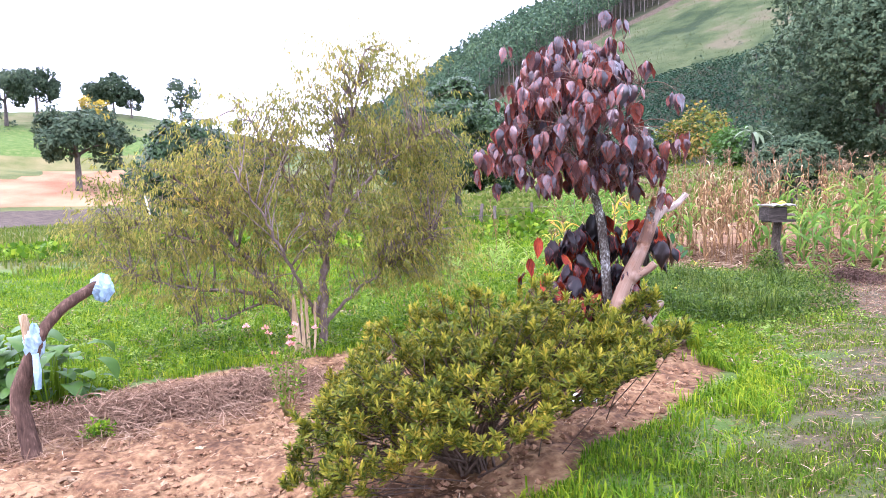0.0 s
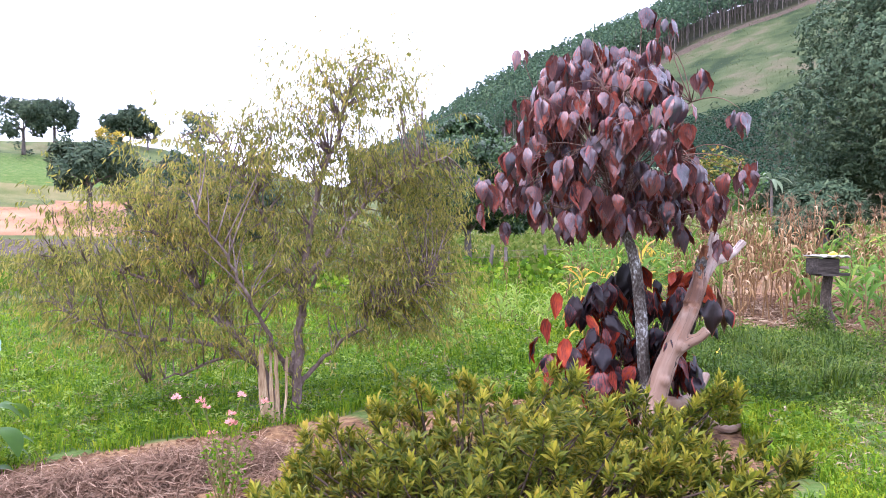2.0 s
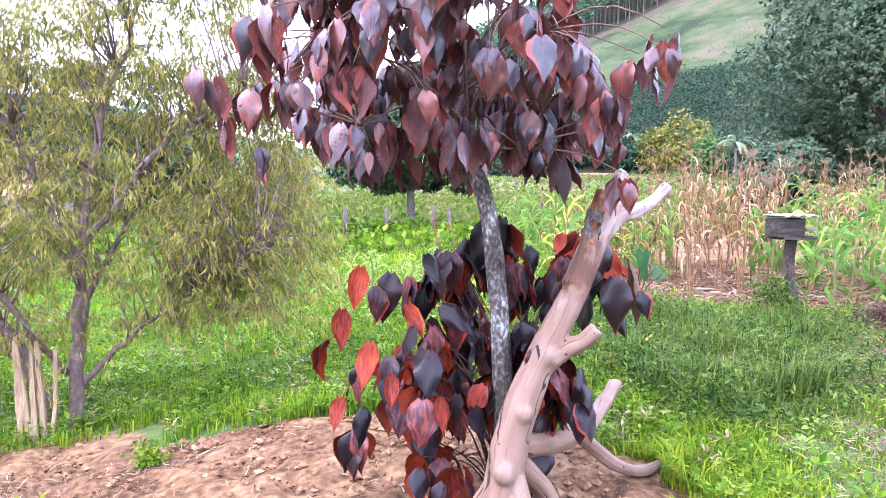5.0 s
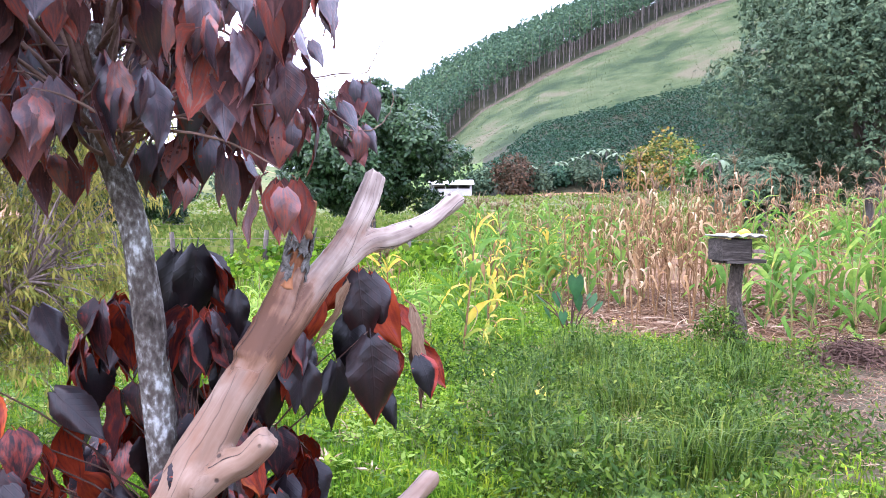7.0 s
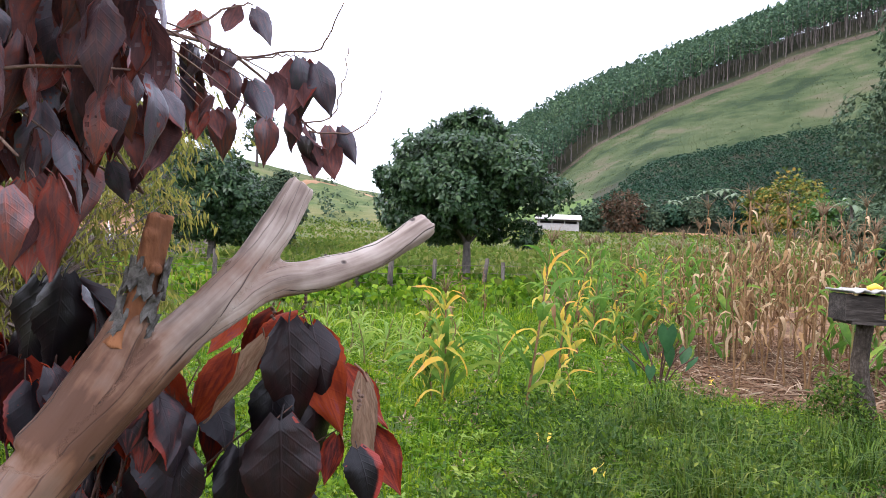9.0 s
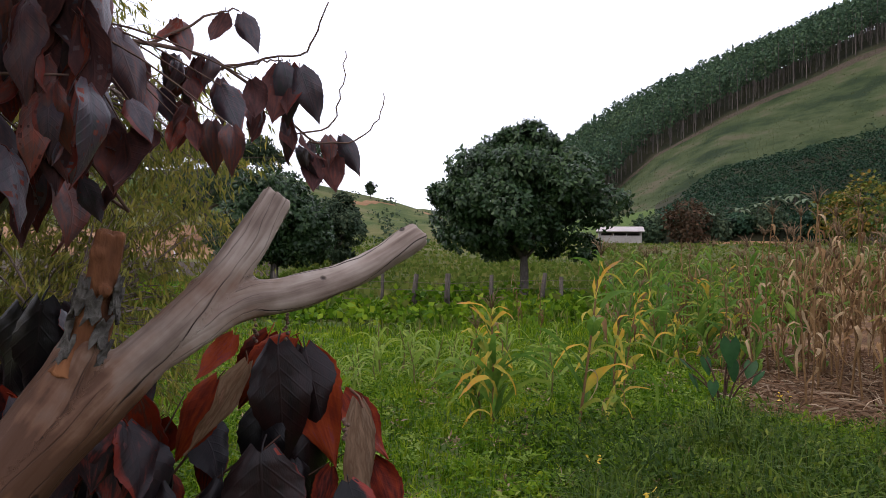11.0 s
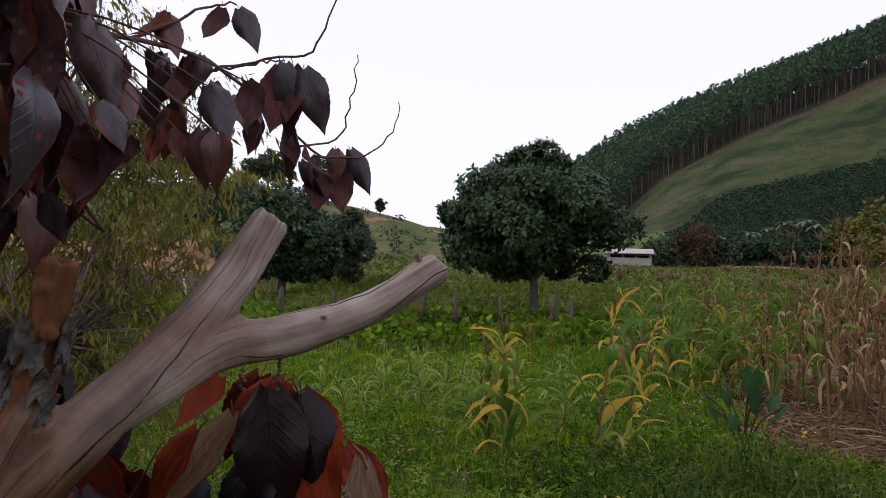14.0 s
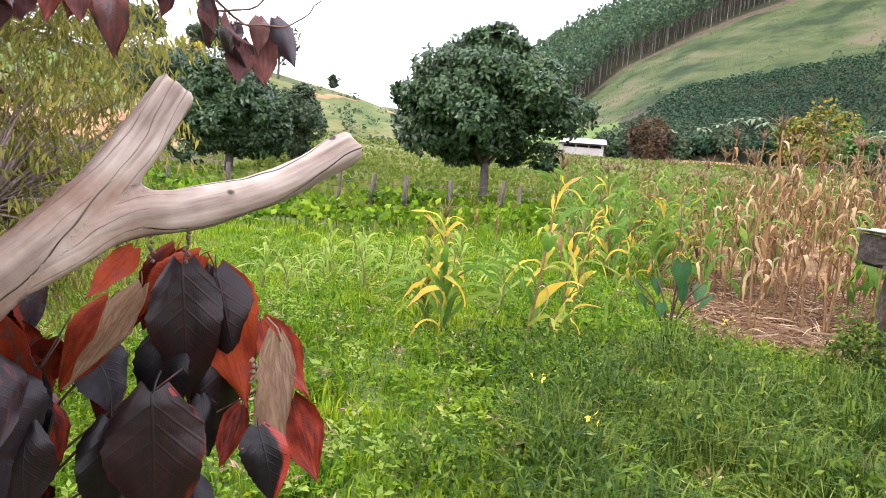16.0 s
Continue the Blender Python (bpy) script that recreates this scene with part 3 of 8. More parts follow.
def driftwood_material():
    """Barkless weathered wood: long grain, wandering drying cracks, pale silvered skin, orange-brown stains."""
    m = bpy.data.materials.new("driftwood")
    m.use_nodes = True
    n, l = m.node_tree.nodes, m.node_tree.links
    bsdf = n["Principled BSDF"]
    at, co = n.new("ShaderNodeAttribute"), n.new("ShaderNodeTexCoord")
    at.attribute_name = "grain"

    def noise(src, scale, stretch=(1, 1, 1), detail=5):
        k, t = n.new("ShaderNodeMapping"), n.new("ShaderNodeTexNoise")
        k.inputs["Scale"].default_value = stretch
        l.new(src, k.inputs["Vector"])
        l.new(k.outputs[0], t.inputs["Vector"])
        t.inputs["Scale"].default_value, t.inputs["Detail"].default_value = scale, detail
        return t.outputs["Fac"]

    def calc(op, x, y=None, z=None):
        k = n.new("ShaderNodeMath")
        k.operation = op
        for q, val in enumerate((x, y, z)):
            if val is not None:
                if isinstance(val, (int, float)):
                    k.inputs[q].default_value = val
                else:
                    l.new(val, k.inputs[q])
        return k.outputs[0]

    def ranged(val, a, b, lo=0.0, hi=1.0):
        k = n.new("ShaderNodeMapRange")
        k.inputs["From Min"].default_value, k.inputs["From Max"].default_value = a, b
        k.inputs["To Min"].default_value, k.inputs["To Max"].default_value = lo, hi
        l.new(val, k.inputs["Value"])
        return k.outputs[0]

    def mixed(fac, a, b):
        k = n.new("ShaderNodeMix")
        k.data_type = "RGBA"
        l.new(fac, k.inputs["Factor"])
        l.new(a, k.inputs[6])
        k.inputs[7].default_value = (*b, 1)
        return k.outputs[2]

    along, object_co = at.outputs["Vector"], co.outputs["Object"]
    fibre = noise(along, 1.0, (7, 150, 150), 6)
    streak = noise(along, 1.0, (3.2, 34, 34), 4)
    patch = noise(object_co, 7, detail=6)
    tone = calc("ADD", calc("MULTIPLY", streak, 0.45), calc("ADD", calc("MULTIPLY", patch, 0.4), calc("MULTIPLY", fibre, 0.15)))
    ramp = n.new("ShaderNodeValToRGB")
    el = ramp.color_ramp.elements
    el.new(0.5)
    el.new(0.6)
    for e, (p, c) in zip(el, [(0.35, (0.070, 0.046, 0.034)), (0.45, (0.162, 0.118, 0.092)), (0.54, (0.272, 0.215, 0.174)), (0.66, (0.425, 0.370, 0.312))]):
        e.position, e.color = p, (*c, 1)
    l.new(tone, ramp.inputs["Fac"])
    # the stem mixes to darker brown downward, with stains round the torn bark stub
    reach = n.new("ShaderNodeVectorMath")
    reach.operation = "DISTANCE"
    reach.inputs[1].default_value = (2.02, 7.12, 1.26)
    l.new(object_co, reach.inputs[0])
    stub_stain = calc("MULTIPLY_ADD", reach.outputs["Value"], -0.62, calc("MULTIPLY_ADD", streak, 0.35, calc("MULTIPLY_ADD", noise(object_co, 5.5, detail=6), 0.65, 0.195)))
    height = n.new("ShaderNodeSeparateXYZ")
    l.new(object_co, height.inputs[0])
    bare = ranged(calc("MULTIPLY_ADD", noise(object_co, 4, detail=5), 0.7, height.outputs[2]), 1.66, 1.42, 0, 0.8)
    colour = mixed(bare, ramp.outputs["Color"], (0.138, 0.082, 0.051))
    colour = mixed(ranged(stub_stain, 0.47, 0.59, 0, 0.88), colour, (0.125, 0.058, 0.029))
    colour = mixed(ranged(stub_stain, 0.575, 0.63, 0, 0.85), colour, (0.066, 0.031, 0.017))
    # cracks follow the grain
    place = n.new("ShaderNodeSeparateXYZ")
    l.new(along, place.inputs[0])
    turn = calc("DIVIDE", calc("ARCTAN2", place.outputs[2], place.outputs[1]), 2 * math.pi)

    def lanes(count, sway, rate):
        lane = calc("MULTIPLY_ADD", turn, count, calc("MULTIPLY", noise(along, 1.0, (rate, 6, 6), 3), sway))
        return calc("ABSOLUTE", calc("SUBTRACT", calc("FRACT", lane), 0.5))

    long_crack, fine_crack = lanes(3.0, 1.7, 2.2), lanes(9.0, 3.0, 2.6)
    gate = ranged(noise(along, 1.0, (2.5, 6, 6), 2), 0.47, 0.53)
    crack = calc("MULTIPLY", ranged(long_crack, 0.008, 0.022, 1, 0), gate)
    hair = calc("MULTIPLY", ranged(fine_crack, 0.012, 0.04, 0.5, 0), calc("SUBTRACT", 1.0, gate))
    # small knots and beetle holes
    pit = n.new("ShaderNodeTexVoronoi")
    pit.inputs["Scale"].default_value = 15
    l.new(object_co, pit.inputs["Vector"])
    hole = calc("MULTIPLY", ranged(pit.outputs["Distance"], 0.07, 0.13, 0.9, 0), calc("GREATER_THAN", noise(object_co, 9, detail=1), 0.53))
    dark = calc("MAXIMUM", calc("MAXIMUM", crack, hair), hole)
    colour = mixed(dark, colour, (0.022, 0.015, 0.012))
    l.new(colour, bsdf.inputs["Base Color"])
    bn = n.new("ShaderNodeBump")
    bn.inputs["Strength"].default_value, bn.inputs["Distance"].default_value = 0.5, 0.008
    l.new(calc("SUBTRACT", calc("ADD", calc("MULTIPLY", fibre, 0.25), calc("MULTIPLY", streak, 0.5)), dark), bn.inputs["Height"])
    l.new(bn.outputs["Normal"], bsdf.inputs["Normal"])
    l.new(ranged(streak, 0.3, 0.7, 0.42, 0.7), bsdf.inputs["Roughness"])
    bsdf.inputs["Specular IOR Level"].default_value = 0.15
    return m


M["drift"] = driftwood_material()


def ground_material():
    """Earth under grass, clay bed, straw litter, ploughed land, hill pasture and red road, by zone."""
    m = bpy.data.materials.new("ground_cover")
    m.use_nodes = True
    n, l = m.node_tree.nodes, m.node_tree.links
    bsdf = n["Principled BSDF"]
    co = n.new("ShaderNodeTexCoord")

    def noise_tex(s, d=5):
        t = n.new("ShaderNodeTexNoise")
        t.inputs["Scale"].default_value, t.inputs["Detail"].default_value = s, d
        l.new(co.outputs["Object"], t.inputs["Vector"])
        return t.outputs["Fac"]

    def ramp_of(fac, stops):
        r = n.new("ShaderNodeValToRGB")
        e = r.color_ramp.elements
        while len(e) < len(stops):
            e.new(0.5)
        for k, (p, c) in zip(e, stops):
            k.position, k.color = p, (*c, 1)
        l.new(fac, r.inputs["Fac"])
        return r.outputs["Color"]

    fine, mid, wide, lane = noise_tex(14), noise_tex(1.3), noise_tex(0.07, 7), noise_tex(0.3, 7)
    blend = n.new("ShaderNodeMix")
    blend.inputs["Factor"].default_value = 0.5
    l.new(fine, blend.inputs[2])
    l.new(mid, blend.inputs[3])
    both = blend.outputs[0]
    ledge_map, ledge = n.new("ShaderNodeMapping"), n.new("ShaderNodeTexNoise")
    ledge_map.inputs["Scale"].default_value = (0.16, 0.16, 0.6)
    ledge.inputs["Scale"].default_value, ledge.inputs["Detail"].default_value = 1.0, 6
    l.new(co.outputs["Object"], ledge_map.inputs["Vector"])
    l.new(ledge_map.outputs[0], ledge.inputs["Vector"])
    slope = n.new("ShaderNodeMix")
    slope.inputs["Factor"].default_value = 0.3
    l.new(wide, slope.inputs[2])
    l.new(ledge.outputs["Fac"], slope.inputs[3])
    blend2 = n.new("ShaderNodeMix")
    blend2.inputs["Factor"].default_value = 0.55
    l.new(lane, blend2.inputs[2])
    l.new(wide, blend2.inputs[3])
    far = blend2.outputs[0]
    colour = ramp_of(both, [(0.3, (0.033, 0.060, 0.013)), (0.5, (0.060, 0.102, 0.021)), (0.7, (0.120, 0.120, 0.045))])
    zones = (
        ("meadow", ramp_of(far, [(0.36, (0.038, 0.056, 0.016)), (0.5, (0.080, 0.090, 0.028)), (0.64, (0.135, 0.118, 0.052))])),
        ("pasture", ramp_of(slope.outputs[0], [(0.38, (0.015, 0.026, 0.010)), (0.47, (0.032, 0.047, 0.017)), (0.54, (0.045, 0.058, 0.023)), (0.63, (0.072, 0.066, 0.038))])),
        ("bright", ramp_of(far, [(0.38, (0.045, 0.068, 0.02)), (0.5, (0.075, 0.095, 0.03)), (0.62, (0.115, 0.11, 0.05))])),
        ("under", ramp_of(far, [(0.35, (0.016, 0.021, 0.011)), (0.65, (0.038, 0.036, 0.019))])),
        ("plough", ramp_of(both, [(0.35, (0.030, 0.023, 0.017)), (0.65, (0.086, 0.067, 0.048))])),
        ("road", ramp_of(far, [(0.35, (0.17, 0.085, 0.042)), (0.65, (0.30, 0.18, 0.10))])),
        ("straw", ramp_of(both, [(0.35, (0.034, 0.036, 0.017)), (0.65, (0.082, 0.064, 0.039))])),
        ("soil", ramp_of(both, [(0.39, (0.050, 0.026, 0.014)), (0.5, (0.125, 0.070, 0.034)), (0.61, (0.215, 0.138, 0.070))])),
    )
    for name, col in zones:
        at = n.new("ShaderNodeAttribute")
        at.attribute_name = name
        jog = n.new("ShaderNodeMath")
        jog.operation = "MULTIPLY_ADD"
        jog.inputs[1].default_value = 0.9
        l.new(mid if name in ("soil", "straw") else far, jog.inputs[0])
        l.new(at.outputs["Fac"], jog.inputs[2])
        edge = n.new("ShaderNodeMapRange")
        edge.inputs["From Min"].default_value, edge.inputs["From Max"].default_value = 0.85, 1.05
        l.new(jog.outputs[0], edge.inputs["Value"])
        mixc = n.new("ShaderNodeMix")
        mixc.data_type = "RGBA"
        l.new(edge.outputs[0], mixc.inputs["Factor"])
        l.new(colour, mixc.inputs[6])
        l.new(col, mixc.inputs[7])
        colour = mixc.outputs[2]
    l.new(colour, bsdf.inputs["Base Color"])
    bn = n.new("ShaderNodeBump")
    bn.inputs["Strength"].default_value, bn.inputs["Distance"].default_value = 0.9, 0.04
    l.new(fine, bn.inputs["Height"])
    l.new(bn.outputs["Normal"], bsdf.inputs["Normal"])
    bsdf.inputs["Roughness"].default_value, bsdf.inputs["Specular IOR Level"].default_value = 0.95, 0.1
    return m


M["ground"] = ground_material()

# ---- the lie of the land ----
HUB = (2.0, 5.0)
EYE_Z = 1.58
RIDGE_AZ = [-16, -13.5, -10, -6, -2, 2, 5, 10, 19, 26, 45]
CREST_EL = [4.6, 4.8, 4.3, 5.2, 7.9, 10.5, 11.9, 13.6, 16.5, 17.8, 18.2]
EDGE_EL = [3.6, 3.6, 3.4, 3.6, 4.6, 6.4, 9.0, 11.7, 15.2, 17.0, 17.5]
COFFEE_EL = [3.2, 3.2, 3.2, 3.3, 3.8, 4.4, 5.2, 7.7, 9.3, 10.8, 11.5]
LEFT_AZ = [-180, -60, -32, -24, -21, -17, -13.5, -9, -4]
LEFT_EL = [5.0, 7.5, 7.2, 7.1, 6.6, 5.6, 4.7, 3.4, 2.6]


def polar(x, y):
    dx, dy = np.asarray(x, float) - HUB[0], np.asarray(y, float) - HUB[1]
    return np.hypot(dx, dy), np.degrees(np.arctan2(dx, dy))


def rise(r, el):
    return EYE_Z + r * np.tan(np.radians(el))


def ground_z(x, y):
    x, y = np.asarray(x, float), np.asarray(y, float)
    r, az = polar(x, y)
    near = 1 - smooth01((r - 14) / 20)
    z = -0.36 * smooth01((1.2 - x) / 3.2) * near + 0.09 * np.exp(-((x - 2.6) ** 2 + (y - 13) ** 2) / 18)
    z = z + np.interp(r, [0, 14, 30, 60, 105, 125, 400], [0, 0, 0.35, 1.7, 5.2, 6.4, 9])
    left = smooth01((-19 - az) / 6) * (az > -150) * smooth01((r - 5) / 9)
    z = z * (1 - left) + left * np.minimum(z, np.interp(r, [0, 30, 76, 95, 400], [-0.36, 0.15, 0.3, 2.2, 40]) + 0 * z)
    # right hill with its crest, and what lies behind it
    crest, edge, coffee = (np.interp(az, RIDGE_AZ, e) for e in (CREST_EL, EDGE_EL, COFFEE_EL))
    h0, h1, h2, h3 = rise(125, 2.75), rise(190, coffee), rise(260, edge), rise(345, crest)
    hill = np.where(r < 190, h0 + (h1 - h0) * (r - 125) / 65, np.where(r < 260, h1 + (h2 - h1) * (r - 190) / 70, h2 + (h3 - h2) * (r - 260) / 85))
    hill = np.where(r > 345, h3 - (r - 345) * 0.25, hill)
    fade = smooth01((az + 22) / 8) * smooth01((70 - az) / 25)
    hill = np.where(r > 125, hill, -50) * fade + (1 - fade) * -50
    # left hill
    lc = np.interp(az, LEFT_AZ, LEFT_EL)
    top = rise(170, lc)
    g0, g1 = rise(95, 0.6), rise(125, np.minimum(3.4, lc))
    lh = np.where(r < 125, g0 + (g1 - g0) * (r - 95) / 30, g1 + (top - g1) * np.clip((r - 125) / 45, 0, 1) ** 0.85)
    lh = np.where(r > 170, top - (r - 170) * 0.12, lh)
    lfade = smooth01((-2 - az) / 3)
    lh = np.where(r > 95, lh, -50) * lfade + (1 - lfade) * -50
    z = np.maximum(np.maximum(z, hill), lh)
    z = z + np.where(r > 120, 0.5, 0) * wavy(x, y, 9, 3)
    return z + 0.02 * wavy(x, y, 0.9, 1) + 0.012 * wavy(x, y, 0.33, 5)


def inside(poly, x, y):
    """Distance into a polygon, in metres; below zero outside."""
    x, y = np.asarray(x, float), np.asarray(y, float)
    d, sign = np.full(x.shape, 1e9), np.zeros(x.shape, bool)
    for (ax, ay), (bx, by) in zip(poly, poly[1:] + poly[:1]):
        t = np.clip(((x - ax) * (bx - ax) + (y - ay) * (by - ay)) / ((bx - ax) ** 2 + (by - ay) ** 2), 0, 1)
        d = np.minimum(d, np.hypot(x - ax - t * (bx - ax), y - ay - t * (by - ay)))
        sign ^= ((ay > y) != (by > y)) & (x < (bx - ax) * (y - ay) / (by - ay + 1e-12) + ax)
    return np.where(sign, d, -d)


BED = [(-9, -2), (0.2, 1.5), (0.35, 3.5), (0.7, 4.3), (1.38, 5.1), (2.12, 5.93), (2.67, 6.68), (2.76, 7.45), (2.65, 8.0), (1.6, 8.7), (0.4, 9.0), (-0.6, 8.9), (-1.2, 9.5), (-2.2, 9.2), (-2.9, 8.4), (-4.2, 7.6), (-9, 6.6)]
CORN = [(4.5, 13.9), (6.0, 13.3), (13, 12.9), (30, 13.5), (34, 30), (8, 31), (5.0, 21)]
LITTER = [(4.4, 10.9), (5.6, 8.9), (11, 7.5), (13, 12.0), (7.0, 12.4), (5.4, 11.9)]
YARD = [(0.9, 3.2), (1.6, 5.6), (2.6, 6.6), (3.3, 8.4), (4.6, 10.4), (6, 12.4), (14, 12.6), (14, -3), (0.4, -3)]


def make_ground():
    front = np.radians(np.arange(-58, 62.01, 0.36))
    back = np.radians(np.arange(64, 302, 3.0))
    ang = np.concatenate([front, back])
    rr = np.concatenate([[0.0], np.geomspace(0.5, 24, 210), np.geomspace(24.6, 420, 130), np.geomspace(440, 2600, 12)])
    cx, cy = 1.4, 1.2
    A, R = np.meshgrid(ang, rr[1:])
    X, Y = cx + R * np.sin(A), cy + R * np.cos(A)
    X, Y = np.concatenate([[cx], X.ravel()]), np.concatenate([[cy], Y.ravel()])
    Z = ground_z(X, Y)
    bed = inside(BED, X, Y)
    rough = np.clip(bed / 0.3 + 0.2, 0, 1) * (R.max() > 0)
    Z = Z + rough * (0.028 * wavy(X, Y, 0.11, 2) + 0.022 * wavy(X, Y, 0.21, 9) + rng.uniform(-0.008, 0.008, len(Z)))
    na, nr = len(ang), len(rr) - 1
    idx = 1 + np.arange(nr * na).reshape(nr, na)
    q = np.stack([idx[:-1], np.roll(idx, -1, 1)[:-1], np.roll(idx, -1, 1)[1:], idx[1:]], -1).reshape(-1, 4)
    tri = np.stack([np.zeros(na, int), idx[0], np.roll(idx[0], -1)], -1)[:, ::-1]
    m = bpy.data.meshes.new("ground")
    m.from_pydata(np.stack([X, Y, Z], -1).tolist(), [], q.tolist() + tri.tolist())
    m.polygons.foreach_set("use_smooth", [True] * len(m.polygons))
    m.materials.append(M["ground"])
    r, az = polar(X, Y)
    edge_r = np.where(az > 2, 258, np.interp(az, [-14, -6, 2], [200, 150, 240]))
    zones = {
        "soil": np.maximum(np.clip(0.5 + bed / 0.5, 0, 1), np.clip(0.5 + inside(CORN, X, Y) / 0.8, 0, 1) * 0.95),
        "straw": np.maximum(np.clip(0.4 + inside(LITTER, X, Y) / 1.6, 0, 0.75), 0.62 * smooth01(0.2 + inside(YARD, X, Y) / 1.5)),
        "meadow": smooth01((r - 16) / 12) * (r < 130),
        "pasture": ((r > 180) & (az > -5)).astype(float),
        "bright": ((r > 120) & (az < -8) & (wavy(X, Y, 30, 2) > -0.4)).astype(float),
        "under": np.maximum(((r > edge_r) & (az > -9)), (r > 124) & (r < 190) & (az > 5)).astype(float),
        "plough": np.maximum((r > 74) & (r < 93) & (az < -24) & (az > -70), (r > 250.5) & (r < 259) & (az > 1)).astype(float),
        "road": np.maximum(((r > 95) & (r < 122) & (az < -25) & (wavy(X, Y, 14, 1) > -0.6)), ((r > 117) & (r < 124) & (az > 6))).astype(float),
    }
    band = np.abs(r - (150 + 10 * wavy(az * 1.0, r * 0, 4, 2)))
    zones["road"] = np.maximum(zones["road"], ((band < 2.2) & (az > -23) & (az < -8)).astype(float))
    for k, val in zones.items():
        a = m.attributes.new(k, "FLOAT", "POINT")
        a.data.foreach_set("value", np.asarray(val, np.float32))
    m.update()
    ob = new("ground", m)
    return tagged(ob, "grassy valley floor with clay garden bed and green hills", "ground", kind="structure")


make_ground()

# ---- leaf shapes ----
LANCE = ([(0, 0, 0), (0.35, 0.11, 0.03), (0.35, -0.11, 0.03), (0.4, 0, -0.02), (1, 0, -0.06)], [(0, 3, 1), (0, 2, 3), (1, 3, 4), (3, 2, 4)])
OVAL = ([(0, 0, 0), (0.45, 0.24, 0.06), (0.45, -0.24, 0.06), (0.5, 0, -0.02), (1, 0, -0.08)], [(0, 3, 1), (0, 2, 3), (1, 3, 4), (3, 2, 4)])
SLIM = ([(0, 0, 0), (0.55, 0.17, 0.05), (0.55, -0.17, 0.05), (0.55, 0, -0.01), (1, 0, -0.06)], [(0, 3, 1), (0, 2, 3), (1, 3, 4), (3, 2, 4)])
CLUMP = ([(0, 0, 0), (0.5, 0.42, 0.1), (0.5, -0.42, -0.1), (1, 0.1, -0.2)], [(0, 2, 1), (1, 2, 3)])


NEEDLE = ([(0, 0, 0), (0.6, 0.125, 0.05), (0.6, -0.125, 0.05), (1, 0, -0.04)], [(0, 2, 1), (1, 2, 3)])
FLAT = ([(0, 0, 0), (0.45, 0.24, 0.05), (0.45, -0.24, 0.05), (1, 0, -0.08)], [(0, 2, 1), (1, 2, 3)])


def jitter_dirs(n, spread_z=1.0):
    return unit(rng.normal(size=(n, 3)) * (1, 1, spread_z))


def leafy(name, shape, pos, dirs, normals, scale, mat):
    v, f = spread(*shape, pos, dirs, normals, scale)
    return fast_mesh(name, v, f, mat)


def crown_points(centre, radii, clumps, per, clump_r, lumps=0.18, shell=0.55, taper=0.0):
    """Leaf places of a tree crown: clumps spread through an uneven ellipsoid, thicker near its skin."""
    d = jitter_dirs(clumps)
    r = shell + (1 - shell) * rng.random(clumps) ** 0.6
    r = r * (1 + lumps * (np.sin(d[:, 0] * 5 + centre[0]) * np.sin(d[:, 1] * 4 + 1) + np.sin(d[:, 2] * 6 + centre[1]) * 0.7) + 0.05 * rng.normal(size=clumps))
    d = d * (1 - taper * d[:, 2:3] * (1, 1, 0))
    c = np.asarray(centre) + d * r[:, None] * np.asarray(radii)
    p = np.repeat(c, per, 0) + rng.normal(size=(clumps * per, 3)) * clump_r * (1, 1, 0.75)
    return c, p


def limb(geo, a, b, r0, r1, sag=0.1, n=8, sides=6, twist=0.08):
    a, b = np.asarray(a, float), np.asarray(b, float)
    t = np.linspace(0, 1, n)[:, None]
    length = np.linalg.norm(b - a)
    side = unit(rng.normal(size=3)) * length * twist
    p = a + (b - a) * t + np.sin(t * np.pi) * (np.array([0, 0, sag * length]) + side)
    geo.tube(p, np.linspace(r0, r1, n), sides)
    return p


def broad_tree(name, base, top, trunk_r, centre, radii, clumps, per, clump_r, leaf, leaf_mat, bark_mat, label, category="tree", group="", shape=FLAT, droop=0.5, lumps=0.18, limbs=9, shell=0.55, taper=0.0):
    """A tapered trunk, limbs into the crown, and a crown of many leaves."""
    ob = thing(name, base, label, category, group)
    g = Geo()
    bx, by, bz = base
    fork = np.array([bx + (centre[0] - bx) * 0.4, by + (centre[1] - by) * 0.4, top])
    g.tube(curve_pts([(bx, by, bz - 0.1), (bx + 0.02 * trunk_r, by, bz + (top - bz) * 0.5), fork], 9), np.linspace(trunk_r * 1.15, trunk_r * 0.75, 9), 10, jag=0.05)
    part("trunk", g.mesh("trunk", bark_mat), ob)
    c, p = crown_points(centre, radii, clumps, per, clump_r, lumps, shell, taper)
    for q in c[rng.choice(len(c), limbs, replace=False)]:
        g = Geo()
        limb(g, fork - (0, 0, rng.uniform(0, 0.25) * (top - bz)), q, trunk_r * 0.45, trunk_r * 0.06)
        part("branch", g.mesh("branch", bark_mat), ob)
    d = unit(p - np.asarray(centre)) + rng.normal(size=p.shape) * 0.6 - (0, 0, droop)
    nrm = unit(p - np.asarray(centre)) + rng.normal(size=p.shape) * 0.35 + (0, 0, 0.6)
    part("crown", leafy("crown", shape, p, d, nrm, leaf * rng.uniform(0.7, 1.25, len(p)), leaf_mat), ob)
    return ob


